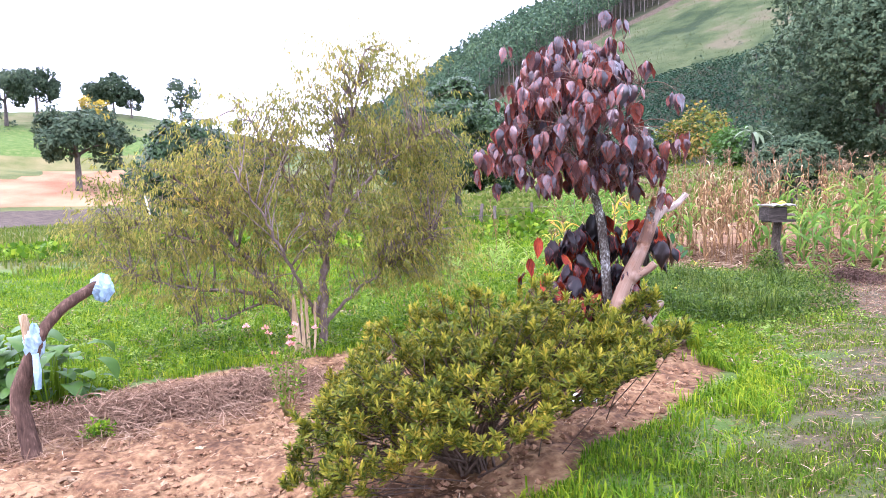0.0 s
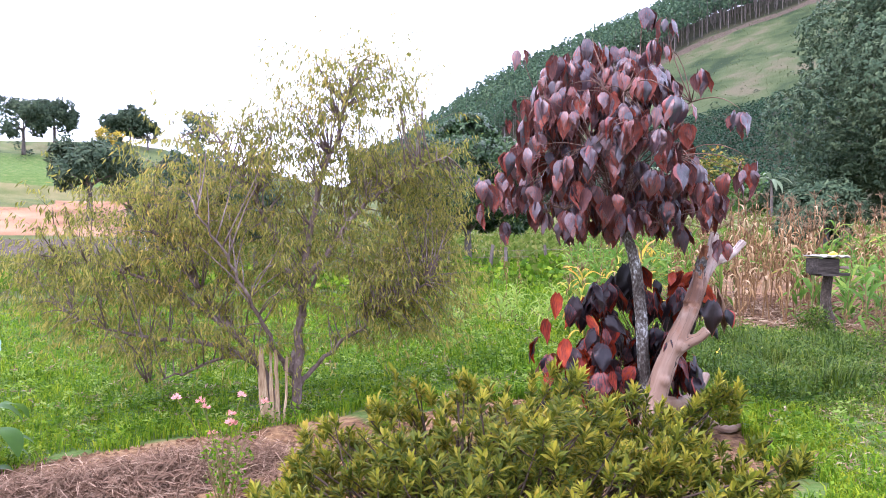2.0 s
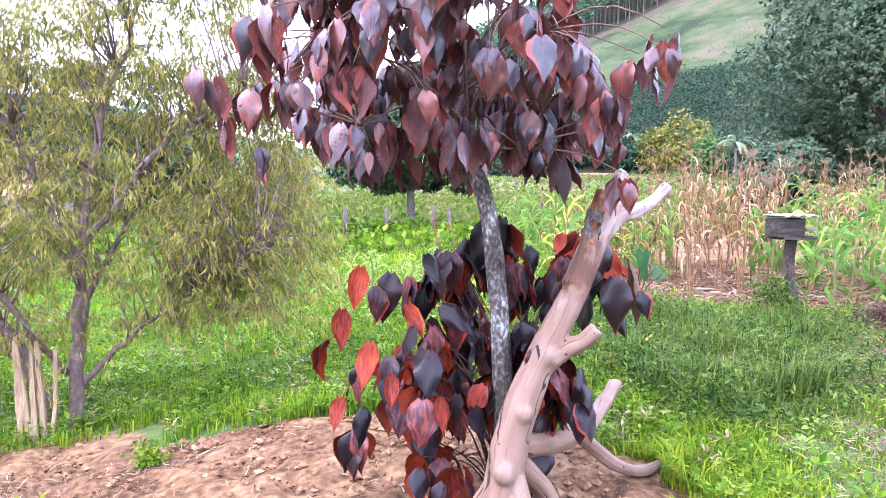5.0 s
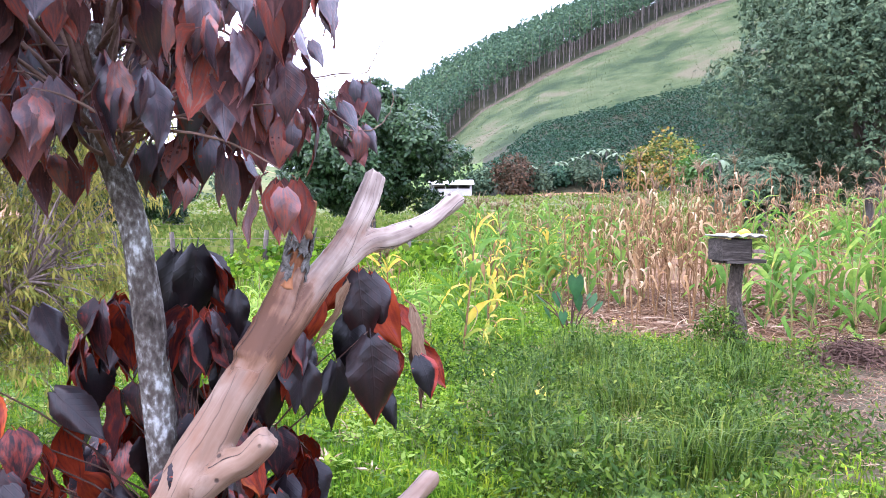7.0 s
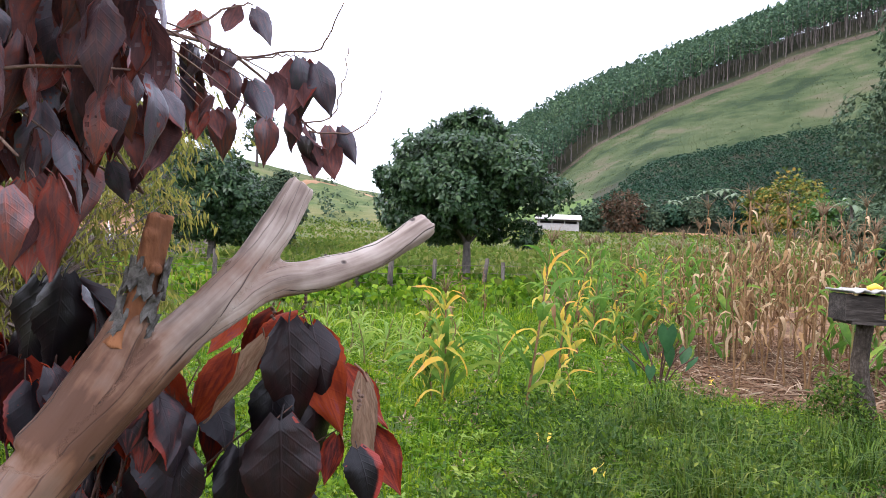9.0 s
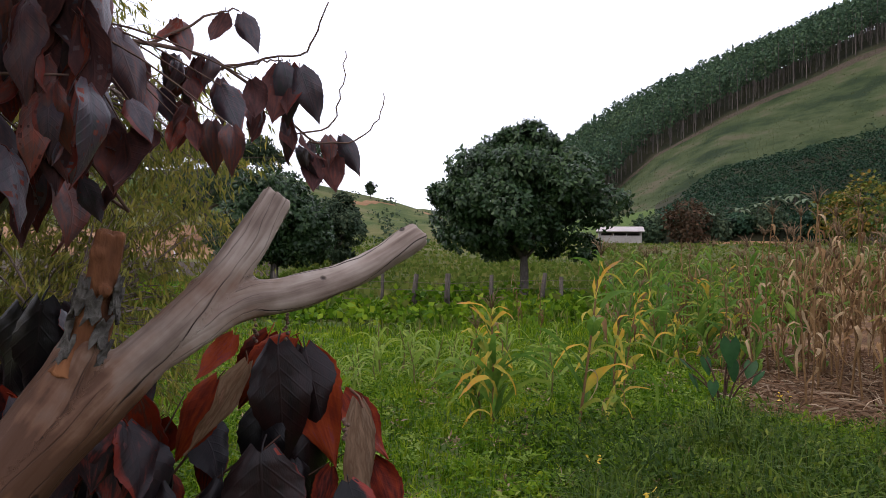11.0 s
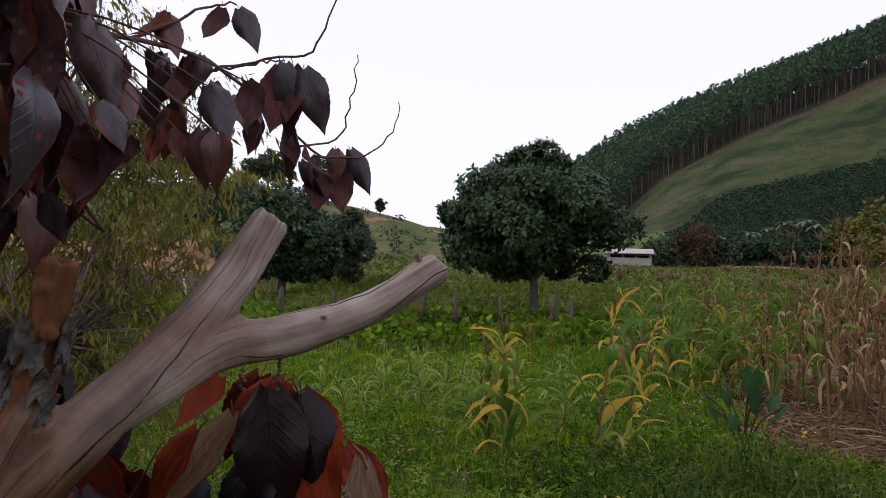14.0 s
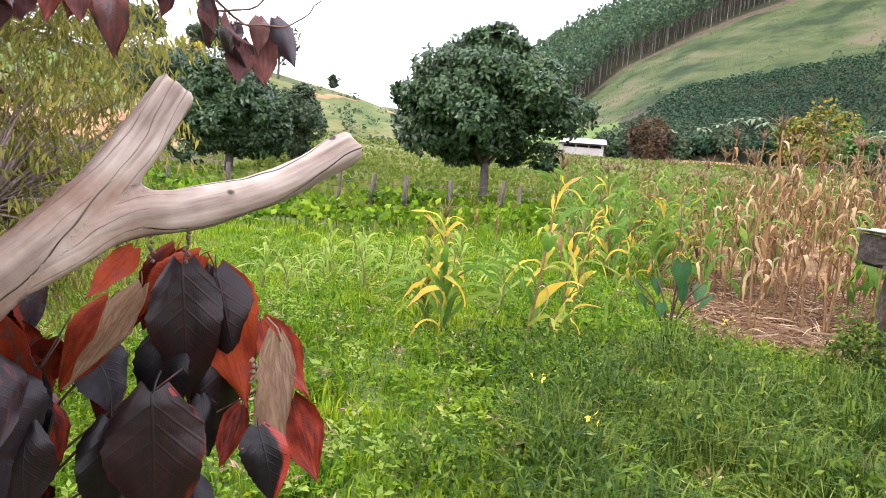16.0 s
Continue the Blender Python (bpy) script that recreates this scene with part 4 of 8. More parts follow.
def tufted_tree(name, base, top, trunk_r, centre, radii, lobes, tufts, per, leaf, leaf_mat, bark_mat, label, lobe=(0.24, 0.42), limbs=12, seed=1, skirt=0.0, group=""):
    """A trunk, limbs and a crown of overlapping lobes set with tufts of spreading, drooping leaves."""
    r = np.random.default_rng(seed)
    ob = thing(name, base, label, "tree", group)
    bx, by, bz = base
    fork, radii, centre = np.array([bx, by, top]), np.asarray(radii, float), np.asarray(centre, float)
    part("trunk", Geo().tube(curve_pts([(bx, by, bz - 0.1), (bx + 0.1 * trunk_r, by, bz + (top - bz) * 0.5), fork], 9), np.linspace(trunk_r * 1.25, trunk_r * 0.75, 9), 10, jag=0.06).mesh("trunk", bark_mat), ob)
    d = unit(r.normal(size=(lobes, 3)))
    d[:, 2] = np.where(d[:, 2] < -0.7, -d[:, 2] * 0.5, d[:, 2])
    low = d[:, 2] < -0.25
    d[low] = np.c_[unit(d[low, :2]) * r.uniform(0.25, 1.0, (low.sum(), 1)), -r.uniform(0.3, 0.75, low.sum())]
    c = centre + d * radii * (r.uniform(0.45, 0.80, lobes))[:, None] * np.stack([1 - skirt * d[:, 2].clip(0)] * 2 + [np.ones(lobes)], -1)
    size = r.uniform(*lobe, lobes)
    for q in c[:limbs]:
        g = Geo()
        limb(g, fork - (0, 0, r.uniform(0, 0.2) * (top - bz)), q, trunk_r * 0.45, trunk_r * 0.08)
        part("branch", g.mesh("branch", bark_mat), ob)
    k = r.integers(lobes, size=tufts)
    e = unit(r.normal(size=(tufts, 3)) + 0.7 * unit(c[k] - centre) + (0, 0, 0.15))
    p = c[k] + e * (radii * size[k][:, None]) * (r.uniform(0.35, 1.0, tufts) ** 0.4)[:, None]
    p[:, 2] = np.maximum(p[:, 2], centre[2] - radii[2] * (0.95 + 0.12 * r.random(tufts)))
    pos, ax = np.repeat(p, per, 0), np.repeat(e, per, 0)
    side = unit(np.cross(ax, r.normal(size=ax.shape)))
    dirs = unit(side + ax * r.uniform(0.0, 0.9, len(ax))[:, None] - (0, 0, 0.55))
    pos = pos + dirs * leaf * 0.15 + r.normal(size=pos.shape) * leaf * 0.22
    part("crown", leafy("crown", FLAT, pos, dirs, ax + (0, 0, 0.7) + 0.25 * r.normal(size=ax.shape), leaf * r.uniform(0.65, 1.3, len(pos)), leaf_mat), ob)
    return ob


# ---- garden bed: bush, red tree, driftwood ----
def make_bush():
    """Azalea: crooked stems from one foot, leaning up and outward, set with rosettes of small upright leaves."""
    r = np.random.default_rng(21)
    base = (0.35, 4.55, float(ground_z(0.35, 4.55)))
    ob = thing("azalea_bush", base, "low spreading green bush with yellow-green leaf tips", "bush")
    n = 9000
    x, y = r.uniform(-0.78, 1.5, n), 4.55 + r.uniform(-0.95, 0.95, n)
    over = 1 - (np.abs(y - 4.55) / 0.95) ** 2.2
    lump = 0.15 * wavy(x, y, 0.25, 4) + 0.11 * wavy(x, y, 0.1, 2)
    roof = 0.12 + (np.interp(x, [-0.85, -0.6, -0.3, 0.2, 0.8, 1.2, 1.55], [0.30, 0.58, 0.75, 0.98, 0.97, 0.88, 0.70]) - 0.12) * over.clip(0) ** 0.5 + lump
    sill = np.interp(np.hypot(x - 0.3, (y - 4.55) * 0.8), [0, 0.45, 0.8, 1.3], [0.26, 0.16, 0.24, 0.42]) + np.where(x > 0.3, 0.34 * (x - 0.3), 0) + np.where((y < 4.5) & (x > 0.1), 0.18 * (4.5 - y), 0) - np.where(x < -0.2, 0.2, 0)
    z = sill + (roof - sill) * r.random(n) ** 0.45
    keep = (roof > sill + 0.05) & (wavy(x * 1.3, y + z, 0.2, 7) > -0.4)
    tip = np.stack([x, y, z], -1)[keep][:2700]
    skin = ((roof - z) < 0.07)[keep][:2700]
    twigs = Geo()
    roots = np.array([(0.2, 4.6), (0.45, 4.5), (0.35, 4.75), (0.6, 4.6), (0.1, 4.45)])
    for i, t in enumerate(tip):
        a = np.array([*(roots[i % 5] + r.normal(size=2) * 0.05), base[2]])
        mid = a + (t - a) * (0.45, 0.45, 0.6)
        if i % 40 == 0:
            part("stem", Geo().tube(curve_pts([a, mid + r.normal(size=3) * 0.06, t], 9), np.linspace(0.010, 0.003, 9), 6).mesh("stem", M["twig"]), ob)
        elif i % 4 == 0:
            twigs.tube(curve_pts([a + (t - a) * r.uniform(0.55, 0.8) + r.normal(size=3) * 0.06, t - (0, 0, 0.03), t], 4), np.linspace(0.004, 0.002, 4), 4)
    part("twigs", twigs.mesh("twigs", M["twig"]), ob, kind="stuff")
    out = unit(unit(tip - (0.36, 4.55, 0.1)) * 0.6 + (0, 0, 1.0) + r.normal(size=tip.shape) * 0.25)

    def rosettes(where, axis, per, size, mat, open_):
        ax = np.repeat(axis, per, 0)
        ring = unit(np.cross(ax, r.normal(size=ax.shape)))
        dirs = unit(ring + ax * r.uniform(*open_, len(ax))[:, None])
        pos = np.repeat(where, per, 0) - ax * r.uniform(0, 0.05, len(ax))[:, None]
        return leafy("foliage", NEEDLE, pos, dirs, ax + 0.25 * r.normal(size=ax.shape), r.uniform(*size, len(ax)), mat)

    part("foliage", rosettes(tip, out, 26, (0.032, 0.062), M["azalea"], (0.1, 1.6)), ob)
    part("foliage", rosettes(tip[skin][::2] + out[skin][::2] * 0.02, out[skin][::2], 12, (0.034, 0.060), M["flush"], (0.7, 2.6)), ob, "fresh yellow-green shoot tips")
    return ob


make_bush()


LOOKS = {"plain": ("redleaf", "redunder"), "dusk": ("duskleaf", "duskunder"), "dark": ("darkleaf", "darkleaf"), "rim": ("rimleaf", "rimleaf"), "red": ("scarlet", "scarlet"), "tan": ("faded", "faded")}


def copper_leaf(seed, rows=23, cols=7):
    """One drooping ovate leaf with a drawn-out tip, quilted between its veins, toothed edge; 1 long, along +x."""
    r = np.random.default_rng(seed)
    fold, bend, twist = r.uniform(-0.1, 0.5), r.uniform(0.2, 0.8), r.uniform(-0.6, 0.6)
    if seed >= 46:
        fold, bend, twist = r.uniform(0.0, 0.45), r.uniform(0.05, 0.32), r.uniform(-0.5, 0.5)
    wide, roll, skew = r.uniform(0.86, 1.12), r.uniform(0.0, 0.9), r.uniform(-0.08, 0.08)
    s = np.linspace(0, 1, rows)
    w = wide * np.interp(s, [0, 0.05, 0.18, 0.36, 0.54, 0.72, 0.86, 0.94, 1.0], [0.09, 0.22, 0.315, 0.335, 0.285, 0.185, 0.085, 0.035, 0.0])
    v, info = np.zeros((rows, cols, 3)), np.zeros((rows, cols, 3))
    for i, (a, b) in enumerate(zip(s, w)):
        for k, u in enumerate(np.linspace(-1, 1, cols)):
            back = -0.07 * abs(u) if i == 0 else 0
            rim = abs(u) > 0.99
            y = u * b * (1 + (0.02 * (-1) ** i + 0.02 * r.uniform(-1, 1)) * rim)
            quilt = 0.007 * math.cos((a - 0.25 * abs(u)) * 8.5 * 2 * math.pi) * min(1, 3 * abs(u)) * (1 - a)
            z = abs(u) * b * fold - roll * b * u * u * 0.6 + quilt + 0.02 * math.sin(7 * a + 3 * u + seed) + 0.025 * math.sin(13 * a + seed) * u * u - bend * a * a
            y += skew * math.sin(math.pi * a)
            ca, sa = math.cos(twist * a), math.sin(twist * a)
            v[i, k] = (a + back - 0.15 * bend * a * a, y * ca - z * sa * 0.3, z * ca + y * sa)
            info[i, k] = (a, u, u * b)
    nrm = unit(np.cross(np.gradient(v, axis=0), np.gradient(v, axis=1)))
    nrm *= np.sign(nrm[..., 2:].mean() or 1)
    top = [(cols * i + k, cols * i + k + 1, cols * (i + 1) + k + 1, cols * (i + 1) + k) for i in range(rows - 1) for k in range(cols - 1)]
    g = Geo()
    g.add(v, top).add(v - nrm * 0.008, [q[::-1] for q in top])
    # leaf stalk
    g.tube([(-0.13, 0, -0.08), (-0.06, 0, -0.02), (0.02, 0, 0.0)], [0.008, 0.009, 0.011], 4, False)
    skin = [0] * len(top) + [1] * (len(g.f) - len(top))
    info = np.concatenate([info.reshape(-1, 3)] * 2 + [np.tile([0.0, 0.5, 0.1], (12, 1))])
    return np.concatenate(g.v), g.f, skin, info, g


def copper_mesh(name, g, skin, info, look="plain"):
    upper, under = LOOKS[look]
    m = g.mesh(name, M[upper])
    m.materials.append(M[under])
    m.polygons.foreach_set("material_index", skin)
    m.attributes.new("leaf", "FLOAT_VECTOR", "POINT").data.foreach_set("vector", np.asarray(info, np.float32).ravel())
    return m


COPPER = [copper_leaf(40 + i) for i in range(10)]
COPPER_FAR = [copper_leaf(40 + i, 10, 5) for i in range(10)]
COPPER_MESH = {u: [copper_mesh("leaf", k[4], k[2], k[3], u) for k in COPPER] for u in LOOKS}


def leaf_matrix(pos, direction, normal, size):
    d = Vector(direction).normalized()
    s = Vector(normal).cross(d).normalized()
    n = d.cross(s)
    return Matrix.LocRotScale(Vector(pos), Matrix((d, s, n)).transposed().to_quaternion(), Vector((size, size, size)))


def hang_leaf(parent, pos, direction, normal, size, i, look="plain", broad=1.0):
    ob = new("leaf", COPPER_MESH[look][i % 10])
    ob.parent = parent
    ob.matrix_basis = leaf_matrix(Vector(pos) - Vector(parent.location), direction, normal, size) @ Matrix.Diagonal((1, broad, 1, 1))
    return ob


def set_leaves(parent, rows, look="plain"):
    """Leaves on the low limbs: stalk end, tip, and which side faces the path (1 upper, -1 under)."""
    for i, (b, t, side, *own) in enumerate(rows):
        b, t = Vector(b), Vector(t)
        n = Vector((0.25, -1, 0.6 if side > 0 else 0.3)) * side + Vector(rng.normal(size=3) * 0.25)
        if own and own[0] == "tan":
            n = Vector((1, -0.2, 0.25))
        hang_leaf(parent, b, t - b, n, (t - b).length * (0.9 if look == "dusk" else 1.06), (6 + i % 4) if own else i * 3 + 1, own[0] if own else look, 0.62 if own and own[0] == "tan" else 0.74 if own and own[0] in ("red", "dark") else 0.9 if own else 0.78 if look == "dusk" else 1.0)


HANGING_NEAR = [((1.94, 7.3, 2.01), (1.95, 7.29, 1.82), 1), ((1.86, 7.24, 1.98), (1.9, 7.23, 1.87), 1), ((1.95, 7.41, 2.05), (2.04, 7.42, 1.86), 1), ((1.89, 7.25, 1.85), (1.92, 7.24, 1.73), 1), ((1.91, 7.46, 1.83), (1.94, 7.46, 1.67), -1), ((1.85, 7.45, 1.73), (1.89, 7.45, 1.62), 1), ((1.93, 7.66, 2.16), (1.99, 7.65, 2.05), 1), ((1.94, 7.66, 2.16), (1.9, 7.63, 2.06), -1), ((1.8, 7.3, 1.95), (1.78, 7.28, 1.78), -1), ((1.78, 7.4, 2.1), (1.75, 7.4, 1.93), -1)]
HANGING_MID = [((1.96, 7.8, 1.93), (1.97, 7.79, 1.77), 1), ((1.91, 7.76, 1.98), (1.86, 7.74, 1.84), 1), ((1.97, 7.82, 2.05), (1.98, 7.81, 1.91), 1), ((2.22, 7.68, 2.04), (2.25, 7.67, 1.87), 1), ((2.2, 7.7, 2.04), (2.2, 7.68, 1.86), -1), ((2.26, 7.69, 2.03), (2.31, 7.69, 1.88), 1), ((2.05, 7.78, 2.21), (2.11, 7.78, 2.1), 1), ((1.98, 7.82, 2.23), (1.96, 7.8, 2.11), -1), ((2.23, 7.7, 2.04), (2.24, 7.72, 1.89), -1)]
HANGING_END = [((2.18, 8.09, 1.94), (2.19, 8.07, 1.83), 1), ((2.14, 8.08, 1.88), (2.13, 8.07, 1.73), -1), ((2.19, 8.11, 1.89), (2.22, 8.11, 1.74), -1), ((2.22, 8.1, 1.94), (2.29, 8.1, 1.81), 1), ((2.13, 8.08, 1.92), (2.1, 8.05, 1.81), 1), ((2.03, 7.84, 2.0), (2.07, 7.83, 1.92), 1)]
HANGING_FORE = [((2.0, 7.4, 1.89), (2.08, 7.38, 1.8), 1), ((2.2, 7.42, 1.92), (2.26, 7.4, 1.81), 1), ((2.26, 7.36, 1.82), (2.26, 7.34, 1.71), 1), ((2.07, 7.5, 1.9), (2.01, 7.48, 1.84), 1), ((2.02, 7.55, 1.88), (2.02, 7.53, 1.78), -1), ((1.96, 7.45, 1.83), (2.04, 7.43, 1.66), -1), ((1.88, 7.5, 1.87), (1.93, 7.48, 1.76), -1), ((2.04, 7.58, 1.88), (2.07, 7.56, 1.78), -1), ((1.88, 7.5, 1.72), (1.92, 7.48, 1.63), -1), ((2.18, 7.6, 1.98), (2.21, 7.58, 1.86), -1), ((2.08, 7.5, 1.96), (2.12, 7.48, 1.88), -1), ((1.91, 7.55, 1.98), (1.98, 7.53, 1.88), 1), ((1.92, 7.62, 1.97), (1.97, 7.6, 1.87), 1), ((1.91, 7.6, 1.87), (1.95, 7.58, 1.77), -1)]
LIMB_LEAVES = 65


def make_red_tree():
    bz = float(ground_z(1.68, 7.28))
    ob = thing("red_leaf_tree", (1.68, 7.28, bz), "slender copperleaf tree with drooping maroon and red leaves", "tree")
    trunk = curve_pts([(1.70, 7.28, bz - 0.05), (1.68, 7.27, 0.6), (1.65, 7.25, 1.1), (1.59, 7.26, 1.55), (1.47, 7.32, 1.85), (1.44, 7.4, 2.15)], 26)
    g = Geo()
    g.tube(trunk, np.linspace(0.055, 0.034, 26), 12, jag=0.06)
    part("trunk", g.mesh("trunk", M["redbark"]), ob, "grey lichen-spotted bark")
    # twig ends through the crown, hollow inside, with a few long shoots
    n = 380
    d = jitter_dirs(n)
    rad = rng.uniform(0.2, 1.0, n) ** 0.5
    c = np.array([1.40, 7.2, 2.3])
    rad = rad * (1 + 0.16 * np.sin(5 * d[:, 0] + 2) * np.sin(4 * d[:, 1] + 1) + 0.12 * np.sin(7 * d[:, 2] + 3 * d[:, 0]))
    ends = c + d * rad[:, None] * (0.94, 0.88, 0.72)
    ends = ends[wavy(ends[:, 0] + ends[:, 1], ends[:, 2], 0.16, 3) > -0.72]
    ends = np.concatenate([ends, np.stack([rng.uniform(0.9, 1.85, 45), rng.uniform(6.8, 7.35, 45), rng.uniform(2.6, 3.02, 45)], -1)])
    ends[:, 2] += 0.12 * (np.abs(ends[:, 0] - 1.5) < 0.4)
    ends = ends[((ends[:, 0] < 1.93) | (ends[:, 2] < 2.2)) & (ends[:, 0] + 0.73 * ends[:, 1] < 7.26)]
    low = ends[:, 2] < 1.72
    ends[low, 2] = 1.72 + rng.random(low.sum()) * 0.35
    extra = np.array([(1.62, 7.0, 3.36), (1.78, 7.0, 3.28), (0.68, 6.9, 3.05), (1.2, 7.1, 3.12), (1.32, 7.1, 3.1), (2.2, 6.7, 2.55), (2.22, 6.6, 2.2), (2.12, 6.8, 1.66), (0.45, 7.1, 1.95), (0.55, 7.0, 1.8), (2.12, 7.05, 1.98), (2.06, 7.12, 2.12), (2.1, 7.1, 1.86), (2.0, 7.2, 1.95), (2.0, 7.15, 2.2), (1.95, 7.25, 2.08)])
    ends = np.concatenate([extra, ends])
    nodes = np.concatenate([trunk[18:], c + rng.normal(size=(36, 3)) * (0.36, 0.32, 0.3)])
    for i, q in enumerate(nodes[len(trunk[18:]):]):
        g = Geo()
        limb(g, trunk[17 + i % 8], q, 0.013 - 0.0002 * i, 0.004, 0.05, 8, 6, 0.16)
        part("branch", g.mesh("branch", M["redtwig"]), ob)
    g = Geo()
    for e in ends:
        near = nodes[np.argmin(np.linalg.norm(nodes - e, axis=1))]
        limb(g, near, e, 0.005, 0.002, 0.12, 6, 5)
    # the long low limb with its bare curling twigs
    for ctrl, r0 in (([(1.5, 7.3, 2.1), (1.86, 7.54, 2.08), (1.99, 7.75, 2.08), (2.07, 7.9, 2.01), (2.13, 8.05, 1.93), (2.18, 8.11, 1.92)], 0.0065),
                     ([(2.0, 7.76, 2.06), (2.13, 7.76, 2.08), (2.25, 7.73, 2.08), (2.29, 7.72, 2.14), (2.32, 7.71, 2.2)], 0.0035),
                     ([(2.08, 8.01, 1.93), (2.2, 8.04, 1.96), (2.24, 8.04, 2.06), (2.25, 8.04, 2.18)], 0.003),
                     ([(2.13, 8.05, 1.92), (2.24, 8.1, 1.92), (2.31, 8.14, 1.98), (2.34, 8.15, 2.08)], 0.003),
                     ([(1.9, 7.6, 2.08), (2.0, 7.7, 2.18), (2.05, 7.78, 2.22)], 0.004),
                     ([(1.7, 7.4, 2.1), (1.85, 7.3, 2.12), (1.94, 7.3, 2.03)], 0.006),
                     ([(2.0, 7.76, 2.06), (2.15, 7.72, 2.06), (2.22, 7.68, 2.05)], 0.003)):
        g.tube(curve_pts(ctrl, 16) + rng.normal(size=(16, 3)) * 0.003, np.linspace(r0, r0 * 0.45, 16), 6)
    limb_line = curve_pts([(1.7, 7.43, 2.1), (1.86, 7.54, 2.08), (1.99, 7.75, 2.08), (2.07, 7.9, 2.01), (2.13, 8.05, 1.93)], 30)
    part("twigs", g.mesh("twigs", M["redtwig"]), ob, "thin reddish twigs", kind="stuff")
    pos, dirs, nrm, size = [], [], [], []
    for k, e in enumerate(ends):
        for j in range(5):
            o = unit(rng.normal(size=3) * (1, 1, 0.2))
            pos.append(e + o * 0.05 + (0, 0, -0.03))
            dirs.append(unit(o * rng.uniform(0.15, 0.6) + (0, 0, -1)))
            nrm.append(unit(o + (0, 0, 0.8) + 0.35 * rng.normal(size=3)))
            size.append(rng.uniform(0.085, 0.175))
    pos, dirs, nrm, size = map(np.array, (pos, dirs, nrm, size))
    slim = rng.uniform(0.68, 1.0, len(pos))
    order = np.argsort(pos[:, 1] - 0.5 * pos[:, 0])
    for i in order[:300 - LIMB_LEAVES]:
        hang_leaf(ob, pos[i], dirs[i], nrm[i], size[i] * 1.08, int(i) * 7, "dusk", slim[i])
    g, skins, infos = Geo(), [], []
    for i in order[300 - LIMB_LEAVES:]:
        tv, tf, sk, nf, _g = COPPER_FAR[int(i) % 10]
        skins += sk
        infos.append(nf)
        v, _f = spread(tv, np.zeros((1, 3), int), pos[i:i + 1], dirs[i:i + 1], nrm[i:i + 1], size[i] * np.array([[1.08, slim[i], 1.0]]))
        g.add(v, tf)
    part("leaves", copper_mesh("leaves", g, skins, np.concatenate(infos), "dusk"), ob, kind="stuff")
    set_leaves(ob, HANGING_NEAR + HANGING_MID + HANGING_END + HANGING_FORE, "dusk")
    for s, tip, side in HANGING_FORE:
        g = Geo()
        root = np.array([1.72, 7.44, 2.12])
        g.tube(curve_pts([root, (root + s) * 0.5 + (0, 0, 0.03), np.array(s)], 8), np.linspace(0.0035, 0.0015, 8), 5)
        part("twig", g.mesh("twig", M["redtwig"]), ob)
    for i in range(26):
        p = limb_line[int(rng.integers(30))] + rng.normal(size=3) * (0.03, 0.03, 0.02)
        o = unit(rng.normal(size=3) * (1, 1, 0.2))
        hang_leaf(ob, p - (0, 0, 0.02), unit(o * rng.uniform(0.1, 0.6) + (0, 0, -1)), unit(rng.normal(size=3) + o), rng.uniform(0.07, 0.125), i, "dusk", 0.75)


make_red_tree()


